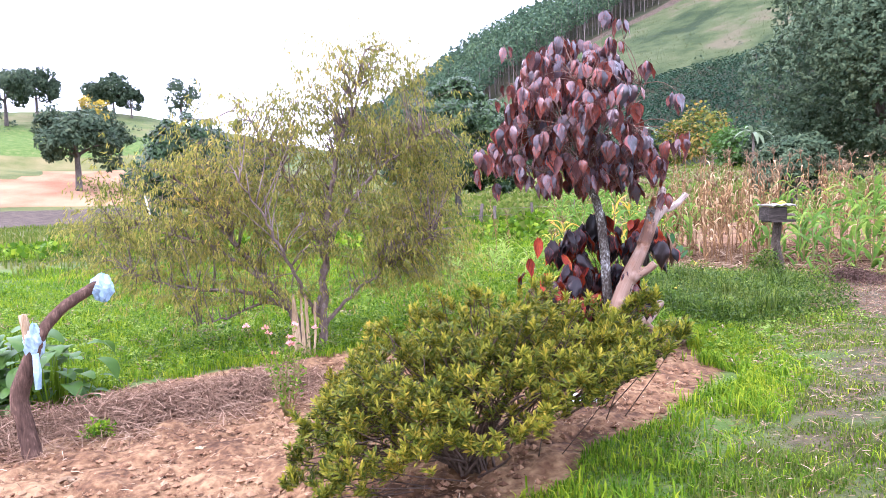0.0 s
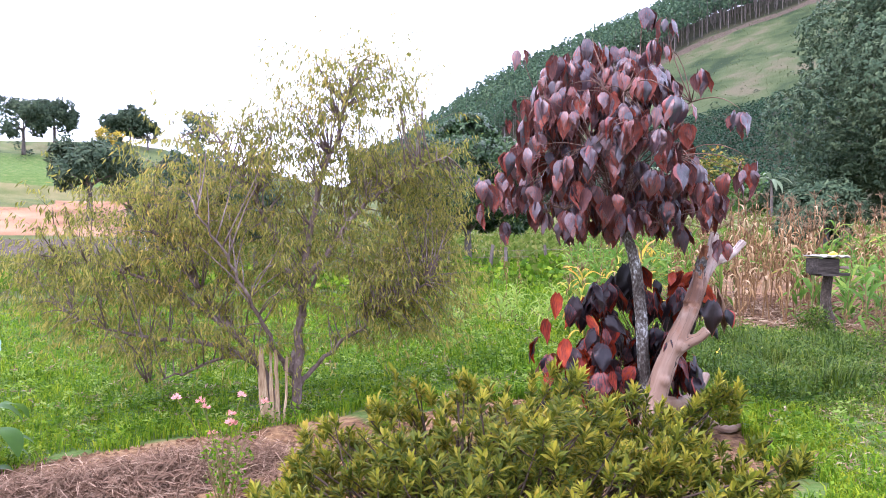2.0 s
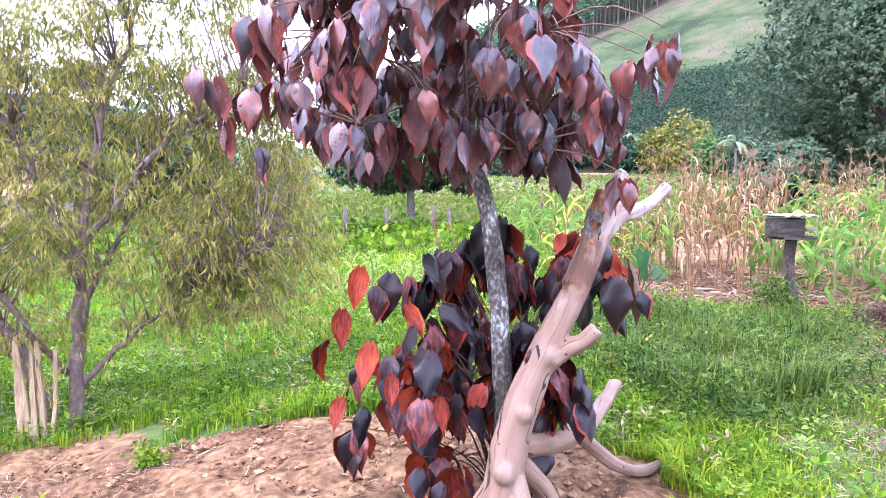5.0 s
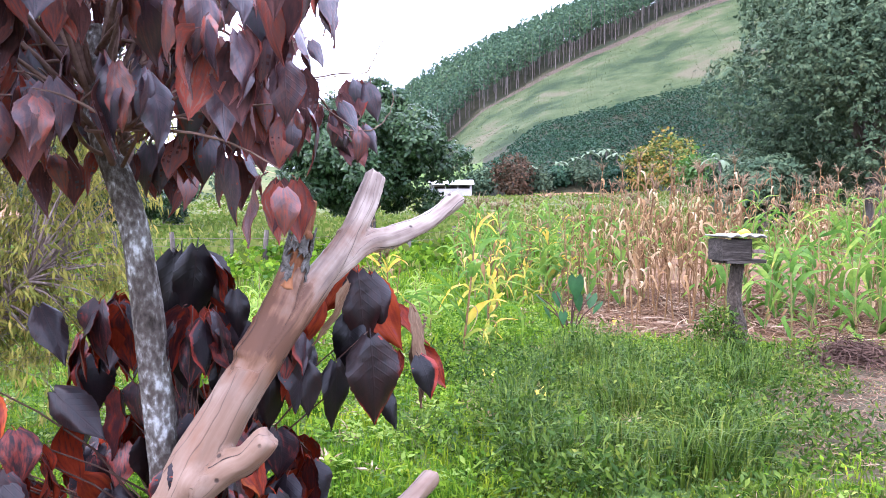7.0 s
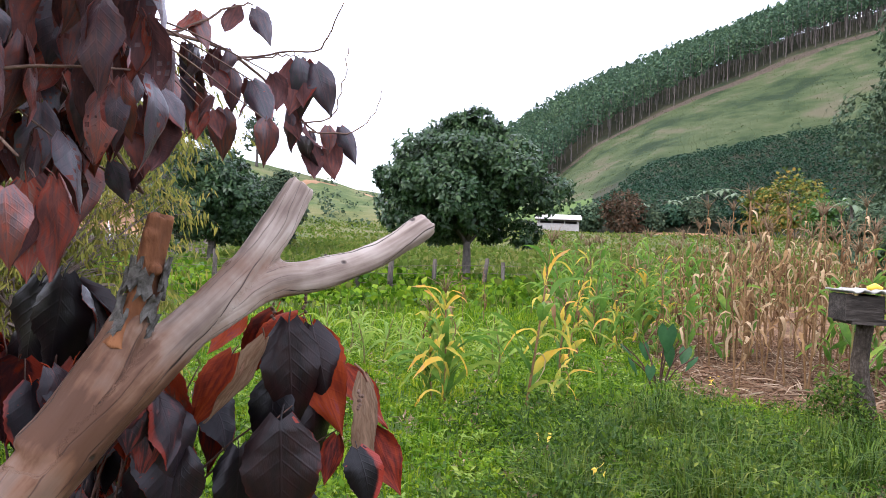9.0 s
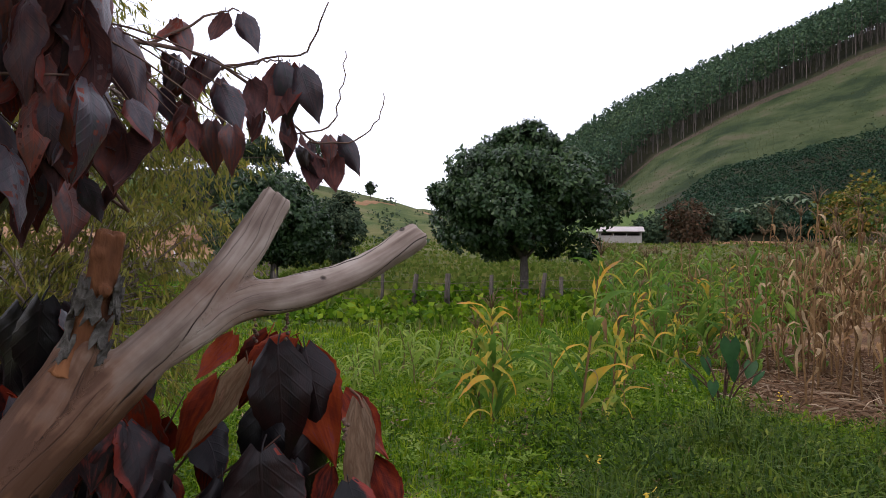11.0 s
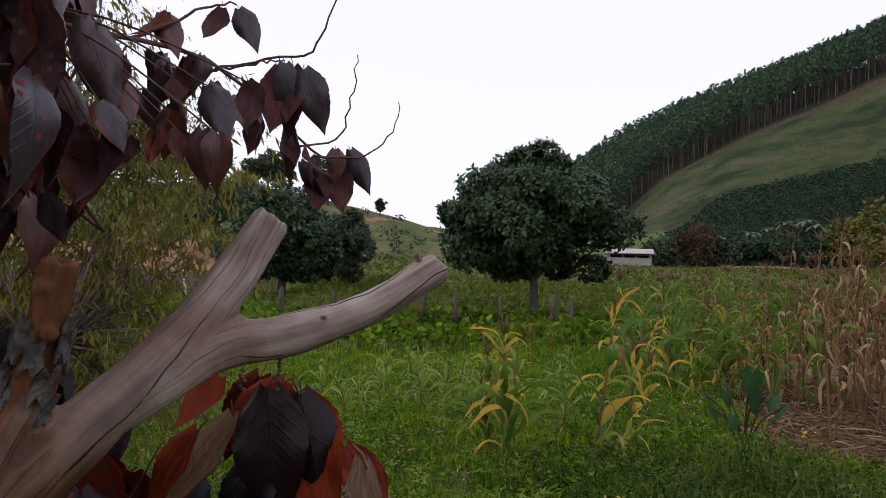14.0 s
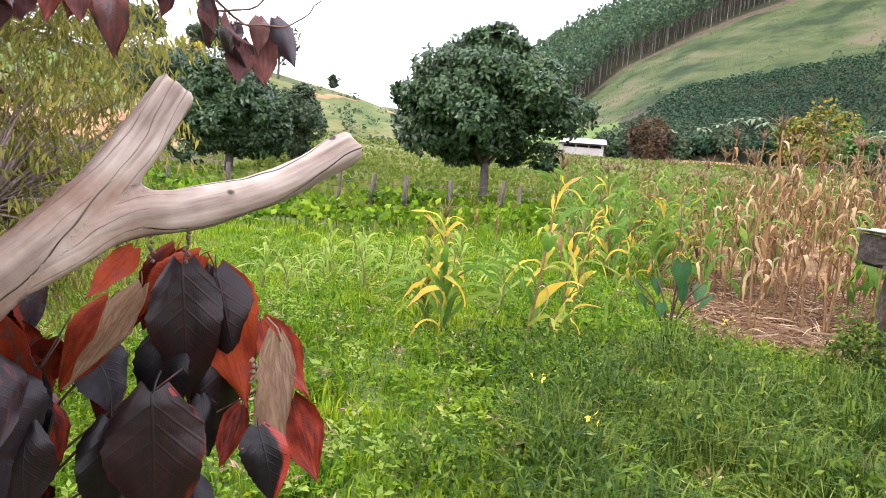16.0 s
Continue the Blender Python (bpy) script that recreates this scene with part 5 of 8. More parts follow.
def make_red_shrub():
    bz = float(ground_z(1.75, 7.5))
    ob = thing("red_leaf_shrub", (1.75, 7.5, bz), "low copperleaf shrub with large dark red leaves", "shrub")
    g = Geo()
    n = 56
    az = rng.uniform(0, 2 * np.pi, n)
    ends = np.stack([1.58 + np.cos(az) * rng.uniform(0.1, 0.8, n), 7.5 + np.sin(az) * rng.uniform(0.1, 0.55, n), rng.uniform(0.3, 1.3, n)], -1)
    ends[:, 2] *= 1 - 0.35 * (np.abs(ends[:, 0] - 1.6) > 0.6)
    ends[:, 0] = np.minimum(ends[:, 0], 1.75 + 0.35 * ends[:, 2])
    # shoots whose places are plain to see
    seen = np.array([(2.3, 7.55, 1.38), (2.36, 7.38, 1.2), (2.42, 7.55, 1.27), (2.48, 7.48, 1.14), (1.06, 7.17, 1.15), (2.1, 7.4, 1.28), (0.9, 7.15, 0.9), (1.3, 7.1, 0.95), (1.68, 7.55, 1.42), (1.74, 7.48, 1.2)])
    ends = np.concatenate([seen, ends])
    for k, e in enumerate(ends):
        if k in (0, 1, 2, 3, 5):
            e = e + (-0.1, 0.24, -0.05)
        a = np.array([1.75 + rng.uniform(-0.12, 0.12), 7.5 + rng.uniform(-0.08, 0.08), bz])
        g.tube(curve_pts([a, a + (e - a) * (0.35, 0.35, 0.65), e], 8), np.linspace(0.006, 0.0018, 8), 5)
    part("twigs", g.mesh("twigs", M["darktwig"]), ob, "thin dark stems", kind="stuff")
    i = 0
    for k, e in enumerate(ends):
        for j in range(0 if k in (0, 1, 2, 3, 5) else 2 if k < 10 else 6):
            o = unit(rng.normal(size=3) * (1, 1, 0.15))
            hang_leaf(ob, e + o * 0.06 + (0, 0, -0.07 * j / 5), unit(o * rng.uniform(0.3, 0.8) + (0, 0, -1)), unit(o + (0, 0, 0.5) + 0.25 * rng.normal(size=3)), rng.uniform(0.15, 0.215), i)
            i += 1
    # dense dark leaves round the foot
    r = np.random.default_rng(77)
    for k in range(46):
        p = np.array([r.uniform(1.3, 1.95), r.uniform(7.2, 7.6), r.uniform(0.45, 1.02)])
        o = unit(r.normal(size=3) * (1, 1, 0.15))
        hang_leaf(ob, p, unit(o * r.uniform(0.2, 0.7) + (0, 0, -1)), unit(o + (0.1, -0.6, 0.5)), r.uniform(0.16, 0.23), k, ("plain", "dark", "plain", "red", "dark")[k % 5])
    set_leaves(ob, TOP_SHOOT + LOW_SHOOT + SIDE_SHOOT + BACK_SHOOT)
    for x, y, z, tall in ((2.31, 7.53, 1.38, 0.055), (2.22, 7.56, 1.37, 0.04), (2.46, 7.5, 1.18, 0.04)):
        g = Geo()
        for k in range(9):
            q = np.array([x, y, z + tall * k / 8]) + rng.normal(size=3) * 0.003
            g.tube([q, q + (0, 0, 0.004), q + (0, 0, 0.008)], [0.002, 0.005, 0.002], 5)
        part("flower_spike", g.mesh("flower_spike", M["redtwig"]), ob, "tiny reddish flower spike")


SHOOT_FROM = (2.9, 6.3, 1.58)
TOP_SHOOT = [((2.31, 7.5, 1.38), (2.34, 7.45, 1.14), 1, 'dark'), ((2.35, 7.55, 1.37), (2.42, 7.51, 1.16), 1, 'dark'), ((2.33, 7.59, 1.36), (2.44, 7.55, 1.13), -1, 'red'), ((2.49, 7.53, 1.26), (2.565, 7.48, 0.98), 1, 'tan'), ((2.29, 7.4, 1.35), (2.24, 7.34, 1.17), 1, 'tan'), ((2.2, 7.45, 1.31), (2.13, 7.39, 1.15), 1, 'red'), ((2.17, 7.57, 1.39), (2.12, 7.52, 1.29), -1, 'red'), ((2.41, 7.63, 1.26), (2.51, 7.6, 1.12), -1, 'red'), ((2.31, 7.56, 1.39), (2.2, 7.5, 1.27), 1, 'red'), ((2.24, 7.6, 1.39), (2.16, 7.6, 1.2), 1, 'red'), ((2.28, 7.5, 1.25), (2.27, 7.46, 1.05), 1, 'dark'), ((2.36, 7.56, 1.24), (2.38, 7.52, 1.02), 1, 'dark')]
LOW_SHOOT = [((2.36, 7.33, 1.2), (2.38, 7.28, 0.96), 1, 'rim'), ((2.43, 7.51, 1.13), (2.42, 7.47, 1.03), -1, 'red'), ((2.5, 7.42, 1.13), (2.54, 7.39, 1.01), 1, 'rim'), ((2.35, 7.51, 1.14), (2.39, 7.47, 1.05), 1, 'dark'), ((2.5, 7.58, 1.13), (2.58, 7.54, 1.0), -1, 'red'), ((2.39, 7.4, 1.04), (2.44, 7.36, 0.93), 1, 'dark'), ((2.08, 7.37, 1.21), (2.15, 7.34, 1.07), 1, 'dark'), ((2.18, 7.28, 1.14), (2.19, 7.24, 1.0), 1, 'dark'), ((2.25, 7.39, 1.12), (2.27, 7.36, 0.92), 1, 'dark')]
SIDE_SHOOT = [((1.0, 7.21, 1.23), (0.97, 7.17, 1.03), -1, 'red'), ((1.14, 7.21, 1.2), (1.1, 7.16, 0.98), 1, 'dark'), ((1.31, 7.26, 1.29), (1.41, 7.21, 1.14), 1, 'dark'), ((0.91, 7.2, 1.03), (0.89, 7.16, 0.84), -1, 'red'), ((1.22, 7.14, 1.06), (1.28, 7.1, 0.9), -1, 'red'), ((1.05, 7.09, 0.89), (1.03, 7.04, 0.69), -1, 'red'), ((1.38, 7.19, 1.05), (1.53, 7.14, 0.93), 1, 'dark'), ((1.32, 7.07, 0.83), (1.29, 7.03, 0.66), 1, 'dark'), ((1.15, 7.07, 0.75), (1.14, 7.03, 0.6), -1, 'red'), ((0.92, 7.02, 0.66), (0.9, 6.99, 0.52), -1, 'red'), ((1.03, 6.97, 0.62), (1.03, 6.93, 0.45), 1, 'dark'), ((1.37, 6.96, 0.67), (1.36, 6.92, 0.52), -1, 'red')]
BACK_SHOOT = [((1.7, 7.51, 1.45), (1.67, 7.48, 1.16), 1, 'dark'), ((1.61, 7.55, 1.43), (1.56, 7.52, 1.16), 1, 'dark'), ((1.69, 7.58, 1.43), (1.81, 7.57, 1.24), 1, 'dark'), ((1.62, 7.6, 1.43), (1.66, 7.58, 1.09), 1, 'dark'), ((1.53, 7.64, 1.33), (1.52, 7.61, 1.04), 1, 'dark'), ((1.83, 7.48, 1.31), (1.85, 7.45, 1.16), 1, 'dark'), ((1.73, 7.52, 1.24), (1.71, 7.49, 1.03), 1, 'red'), ((1.65, 7.46, 1.17), (1.71, 7.44, 0.98), 1, 'dark'), ((2.0, 7.5, 1.13), (1.97, 7.47, 1.01), 1, 'dark'), ((1.96, 7.6, 1.05), (2.01, 7.58, 0.89), 1, 'red'), ((1.94, 7.49, 1.02), (1.94, 7.47, 0.84), 1, 'dark'), ((1.73, 7.67, 1.04), (1.73, 7.64, 0.87), 1, 'dark')]
TOP_SHOOT, LOW_SHOOT = ([(tuple(np.array(SHOOT_FROM) + (np.array(q) - SHOOT_FROM) * 1.15 for q in row[:2])) + tuple(row[2:]) for row in rows] for rows in (TOP_SHOOT, LOW_SHOOT))
make_red_shrub()


def along_lines(v, lines):
    """For each vertex, distance along the nearest centre line and its offset from it."""
    best, grain, base = np.full(len(v), 1e9), np.zeros((len(v), 3)), 0.0
    for p, r in lines:
        tan = unit(np.gradient(p, axis=0))
        s = base + np.concatenate([[0], np.cumsum(np.linalg.norm(np.diff(p, axis=0), axis=1))])
        gap = np.linalg.norm(v[:, None] - p[None], axis=2) - r[None] * 0.999
        i = gap.argmin(1)
        d = v - p[i]
        t = (d * tan[i]).sum(1)
        a = unit(np.cross(tan[i], np.array([0.31, -0.93, 0.17])))
        b = np.cross(tan[i], a)
        own = np.stack([s[i] + t, (d * a).sum(1), (d * b).sum(1)], -1)
        near = gap[np.arange(len(v)), i] < best
        best[near], grain[near] = gap[np.arange(len(v)), i][near], own[near]
        base += s[-1] * 0.37 + 0.9
    return grain


def fused_wood(name, limbs_, mat, voxel=0.009, rounds=5, knots=()):
    """Several limbs grown into one piece of wood, with the grain along them."""
    g, lines = Geo(), []
    r = np.random.default_rng(len(limbs_) + 11)
    for ctrl, radii, n in limbs_:
        p = curve_pts(ctrl, n)
        rad = np.interp(np.linspace(0, 1, n), np.linspace(0, 1, len(radii)), radii)
        rad = rad * (1 + 0.03 * np.sin(np.arange(n) * 0.8 + r.uniform(0, 6)) + 0.02 * r.uniform(-1, 1, n))
        g.tube(p, rad, 20, True, 0.008)
        lines.append((p, rad))
    for c, size in knots:
        a, b = np.meshgrid(np.linspace(0, 2 * np.pi, 13)[:-1], np.linspace(0.05, np.pi - 0.05, 8))
        v = np.stack([np.sin(b) * np.cos(a), np.sin(b) * np.sin(a), np.cos(b)], -1).reshape(-1, 3) * size + c
        f = [(i * 12 + j, i * 12 + (j + 1) % 12, (i + 1) * 12 + (j + 1) % 12, (i + 1) * 12 + j) for i in range(7) for j in range(12)]
        g.add(v, f + [tuple(range(11, -1, -1)), tuple(84 + j for j in range(12))])
    raw = new("raw_wood", g.mesh("raw_wood"))
    k = raw.modifiers.new("fuse", "REMESH")
    k.mode, k.voxel_size, k.use_smooth_shade = "VOXEL", voxel, True
    k = raw.modifiers.new("soften", "SMOOTH")
    k.factor, k.iterations = 0.5, rounds
    m = bpy.data.meshes.new_from_object(raw.evaluated_get(bpy.context.evaluated_depsgraph_get()))
    bpy.data.objects.remove(raw)
    m.name = name
    v = np.empty(len(m.vertices) * 3, np.float32)
    m.vertices.foreach_get("co", v)
    v = v.reshape(-1, 3).astype(float)
    grain = along_lines(v, lines)
    # shallow flutes and hollows that run with the grain
    nrm = np.empty(len(v) * 3, np.float32)
    m.vertices.foreach_get("normal", nrm)
    ang = np.arctan2(grain[:, 2], grain[:, 1])
    flute = 0.0022 * np.sin(3 * ang + 5 * grain[:, 0]) + 0.0014 * np.sin(7 * ang + 9 * grain[:, 0] + 1) + 0.0016 * np.sin(23 * grain[:, 0] + 2 * ang)
    v = v + nrm.reshape(-1, 3) * flute[:, None]
    m.vertices.foreach_set("co", v.astype(np.float32).ravel())
    m.attributes.new("grain", "FLOAT_VECTOR", "POINT").data.foreach_set("vector", grain.astype(np.float32).ravel())
    m.polygons.foreach_set("use_smooth", [True] * len(m.polygons))
    m.materials.clear()
    m.materials.append(mat)
    m.update()
    return m


def make_driftwood():
    """A forked barkless trunk leaning over its own roots."""
    ob = thing("driftwood_log", (1.7, 6.95, 0.0), "weathered barkless forked log standing in the bed", "log")
    stem = [(1.62, 6.86, 0.12), (1.68, 6.93, 0.5), (1.80, 6.99, 0.8), (1.965, 7.065, 1.095), (2.115, 7.225, 1.325), (2.232, 7.375, 1.507), (2.302, 7.49, 1.69)]
    arm = [(2.12, 7.235, 1.335), (2.255, 7.385, 1.457), (2.36, 7.46, 1.488), (2.48, 7.55, 1.54), (2.587, 7.628, 1.622)]
    spur = [(1.82, 6.99, 0.80), (1.93, 6.975, 0.885), (2.0, 6.95, 0.925), (2.055, 6.935, 0.985)]
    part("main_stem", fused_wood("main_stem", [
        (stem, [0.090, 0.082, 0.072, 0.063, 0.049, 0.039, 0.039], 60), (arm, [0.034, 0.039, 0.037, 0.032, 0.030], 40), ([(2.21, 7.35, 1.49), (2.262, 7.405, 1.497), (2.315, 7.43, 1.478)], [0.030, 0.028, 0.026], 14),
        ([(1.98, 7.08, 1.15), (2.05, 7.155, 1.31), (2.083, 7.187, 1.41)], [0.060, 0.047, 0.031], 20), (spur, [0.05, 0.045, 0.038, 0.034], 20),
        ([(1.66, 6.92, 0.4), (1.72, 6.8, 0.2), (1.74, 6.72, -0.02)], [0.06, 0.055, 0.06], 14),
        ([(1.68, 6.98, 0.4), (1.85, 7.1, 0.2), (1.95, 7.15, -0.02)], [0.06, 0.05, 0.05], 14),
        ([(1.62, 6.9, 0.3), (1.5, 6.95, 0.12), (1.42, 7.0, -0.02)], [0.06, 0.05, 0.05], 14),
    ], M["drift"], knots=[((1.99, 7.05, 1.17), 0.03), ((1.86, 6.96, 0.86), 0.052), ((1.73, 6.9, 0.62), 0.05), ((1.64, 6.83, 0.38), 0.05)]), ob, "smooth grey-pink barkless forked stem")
    axis = curve_pts([(2.07, 7.175, 1.36), (2.085, 7.19, 1.42), (2.105, 7.185, 1.50), (2.128, 7.18, 1.60)], 16)
    stub = part("bark_stub", fused_wood("bark_stub", [([(2.06, 7.165, 1.34), (2.085, 7.19, 1.42), (2.105, 7.185, 1.50), (2.128, 7.18, 1.60)], [0.040, 0.034, 0.029, 0.027, 0.024], 20)], M["stubbark"], 0.004, 3, [((2.122, 7.165, 1.56), 0.016), ((2.13, 7.17, 1.495), 0.014)]), ob, "short stub of bared brown wood")
    for k in range(14):
        i0, a0 = (7 - k % 2, k * 0.75) if k < 8 else (int(rng.integers(0, 4)), k * 1.9)
        size, g = rng.uniform(0.3, 0.75), Geo()
        v = []
        for lift in (0.002, 0.008):
            for i in range(4):
                for j in range(4):
                    p = axis[min(15, i0 + i + (j % 2))]
                    ang = a0 + size * (j - 1.5) * 0.42 + rng.uniform(-0.08, 0.08)
                    rr = lift + 0.036 - 0.0006 * (i0 + i) + rng.uniform(-0.001, 0.002) + 0.003 * (i in (0, 3))
                    v.append(p + rr * np.array([math.cos(ang), math.sin(ang), 0]) + (0, 0, rng.uniform(-0.003, 0.003)))
        q = [(4 * i + j, 4 * i + j + 1, 4 * i + j + 5, 4 * i + j + 4) for i in range(3) for j in range(3)]
        rim = [0, 1, 2, 3, 7, 11, 15, 14, 13, 12, 8, 4]
        f = [t[::-1] for t in q] + [tuple(16 + x for x in t) for t in q] + [(rim[x], rim[(x + 1) % 12], 16 + rim[(x + 1) % 12], 16 + rim[x]) for x in range(12)]
        part("bark_plate", g.add(v, f).mesh("bark_plate", M["plate"], False), stub, "peeling grey bark")
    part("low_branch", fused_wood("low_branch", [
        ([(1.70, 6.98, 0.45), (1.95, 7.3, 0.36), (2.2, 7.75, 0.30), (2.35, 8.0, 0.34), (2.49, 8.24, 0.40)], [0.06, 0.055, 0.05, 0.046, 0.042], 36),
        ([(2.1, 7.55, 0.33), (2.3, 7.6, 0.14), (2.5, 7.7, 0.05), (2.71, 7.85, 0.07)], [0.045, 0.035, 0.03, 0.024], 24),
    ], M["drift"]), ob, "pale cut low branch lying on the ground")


make_driftwood()


# ---- thin-leaved tree and what stands round it ----
def make_peach():
    bz = float(ground_z(-1.7, 9.8))
    ob = thing("narrow_leaf_tree", (-1.7, 9.8, bz), "open twiggy tree with narrow olive and yellowing leaves", "tree")
    stems = [
        ([(-1.55, 9.2, bz - 0.05), (-1.5, 9.2, 0.5), (-1.42, 9.2, 1.3), (-1.3, 9.25, 2.1), (-1.05, 9.3, 2.9), (-0.85, 9.3, 3.55)], 0.06, 0.012),
        ([(-1.75, 9.3, bz - 0.05), (-1.95, 9.3, 0.3), (-2.35, 9.3, 0.8), (-2.85, 9.3, 1.45), (-3.4, 9.35, 2.1)], 0.075, 0.012),
        ([(-1.95, 9.3, 0.3), (-2.5, 9.2, 0.55), (-3.2, 9.15, 0.62), (-3.9, 9.1, 0.85)], 0.04, 0.008),
        ([(-2.2, 9.3, 0.62), (-2.9, 9.4, 1.1), (-3.7, 9.5, 1.35), (-4.5, 9.5, 1.5)], 0.035, 0.008),
        ([(-2.0, 9.3, 0.4), (-2.3, 9.1, 0.4), (-2.7, 9.0, 0.25), (-3.0, 8.9, 0.2)], 0.025, 0.006),
        ([(-1.5, 9.25, 0.1), (-1.1, 9.3, 0.5), (-0.6, 9.3, 0.85), (-0.1, 9.3, 1.2)], 0.03, 0.006),
        ([(-1.42, 9.2, 1.2), (-0.9, 9.25, 1.9), (-0.4, 9.3, 2.3), (0.1, 9.3, 2.55)], 0.035, 0.007),
        ([(-1.45, 9.2, 1.0), (-1.8, 9.2, 1.8), (-2.2, 9.2, 2.5), (-2.5, 9.2, 3.0)], 0.035, 0.007),
        ([(-1.6, 9.25, 0.2), (-1.5, 9.7, 1.0), (-1.2, 10.2, 1.8), (-1.0, 10.5, 2.3)], 0.035, 0.007),
        ([(-1.6, 9.2, 0.2), (-1.8, 8.7, 0.9), (-2.0, 8.3, 1.5), (-2.2, 8.1, 1.9)], 0.03, 0.007),
        ([(-2.6, 9.3, 1.1), (-3.0, 9.8, 1.8), (-3.3, 10.1, 2.3)], 0.03, 0.007),
    ]
    trunk, limbs, nodes = Geo(), Geo(), []

    def back(p):
        return np.array([0.125, 0.62, 1.637]) + (p - np.array([0.125, 0.1, 1.637])) * (1.055, 1.0, 1.055)

    for i, (c, r0, r1) in enumerate(stems):
        p = back(curve_pts(c, 22)) + rng.normal(size=(22, 3)) * 0.012
        g = trunk if i < 2 else Geo()
        g.tube(p, np.linspace(r0, r1, 22), 9, jag=0.08)
        if i >= 2:
            part("branch", g.mesh("branch", M["peachbark"]), ob)
        nodes.append(p[6:])
    nodes = np.concatenate(nodes)
    part("trunk", trunk.mesh("trunk", M["peachbark"]), ob, "rough grey-brown forked trunk")
    blobs = [((-0.95, 9.5, 2.8), (0.95, 1.0, 1.0), 95), ((-0.85, 9.4, 3.3), (0.75, 0.8, 0.5), 40), ((-0.2, 10.0, 2.1), (0.7, 0.9, 0.75), 85), ((-2.2, 9.3, 2.35), (0.95, 1.1, 0.8), 100), ((-3.3, 9.3, 1.6), (1.2, 1.1, 0.75), 95), ((-3.3, 9.2, 0.85), (1.3, 0.9, 0.5), 60), ((-1.2, 9.4, 1.5), (1.2, 1.1, 0.7), 75), ((-0.2, 9.9, 1.15), (0.65, 0.8, 0.65), 80), ((-0.7, 9.5, 0.75), (0.6, 0.7, 0.4), 34), ((-2.4, 9.0, 0.55), (0.9, 0.6, 0.35), 22), ((-4.3, 9.4, 1.2), (0.55, 0.7, 0.5), 32), ((-2.3, 9.4, 1.4), (1.0, 1.0, 0.7), 50)]
    tips = np.concatenate([np.asarray(c) + jitter_dirs(k) * (rng.random(k) ** 0.4)[:, None] * np.asarray(r) for c, r, k in blobs])
    tips = back(tips)
    pos, dirs = [], []
    for e in tips:
        near = nodes[np.argmin(np.linalg.norm((nodes - e) * (1, 1, 0.7) + (0, 0, 0.2), axis=1))]
        p = limb(limbs, near, e, 0.010, 0.0025, 0.1, 6, 5, 0.12)
        for j in range(4):
            o = unit(rng.normal(size=3) * (1, 1, 0.4))
            q = e + o * rng.uniform(0.18, 0.45) + (0, 0, 0.05)
            drop = q + unit(o + (0, 0, rng.uniform(-0.8, 0.5))) * 0.24
            limbs.tube(curve_pts([p[4], q, drop], 5), [0.002, 0.0017, 0.0014, 0.001, 0.0008], 3, False)
            u = rng.random(19)[:, None]
            line = np.where(u < 0.5, p[4] + (q - p[4]) * u * 2, q + (drop - q) * (u - 0.5) * 2)
            pos.append(line + rng.normal(size=(19, 3)) * 0.02)
            dirs.append(unit(rng.normal(size=(19, 3)) * 0.36 + o * 0.35 + (0, 0, -0.9)))
    part("twigs", limbs.mesh("twigs", M["peachbark"]), ob, "thin pale grey twigs", kind="stuff")
    pos, dirs = np.concatenate(pos), np.concatenate(dirs)
    part("crown", leafy("crown", LANCE, pos, dirs, rng.normal(size=pos.shape), rng.uniform(0.05, 0.10, len(pos)), M["peach"]), ob, kind="stuff")


make_peach()


def make_stakes():
    """Thin split laths driven in side by side against the trunk."""
    z = float(ground_z(-1.85, 9.55))
    for k, (x, y, h, lean, half) in enumerate([(-1.93, 9.46, 0.60, -0.03, 0.024), (-1.875, 9.5, 0.82, -0.07, 0.030), (-1.815, 9.47, 0.86, -0.05, 0.022), (-1.765, 9.52, 0.80, -0.02, 0.030), (-1.70, 9.5, 0.70, 0.02, 0.022)]):
        n, v = 9, []
        t = np.linspace(0, 1, n)
        for i in range(n):
            w = half * (0.9 + 0.25 * math.sin(2.2 * t[i] + k)) * (1 if i < n - 1 else 0.7)
            cx, cy, cz = x + lean * t[i] + rng.normal() * 0.003, y + 0.05 * t[i] * (-1) ** k, z - 0.1 + (h + 0.1) * t[i]
            jig = rng.uniform(-0.005, 0.005, 4)
            v += [(cx - w + jig[0], cy - 0.012, cz), (cx + w + jig[1], cy - 0.015, cz + 0.01 * (i == n - 1)), (cx + w * 0.9 + jig[2], cy + 0.012, cz), (cx - w * 0.9 + jig[3], cy + 0.012, cz + 0.03 * (i == n - 1))]
        f = [(4 * i + j, 4 * i + (j + 1) % 4, 4 * i + 4 + (j + 1) % 4, 4 * i + 4 + j) for i in range(n - 1) for j in range(4)] + [(3, 2, 1, 0), tuple(4 * (n - 1) + j for j in range(4))]
        ob = new("wooden_stake", Geo().add(v, f).mesh("wooden_stake", M["stake"], False))
        tagged(ob, "pale split wooden stake beside the tree trunk", "stake", "stakes by the tree")


make_stakes()


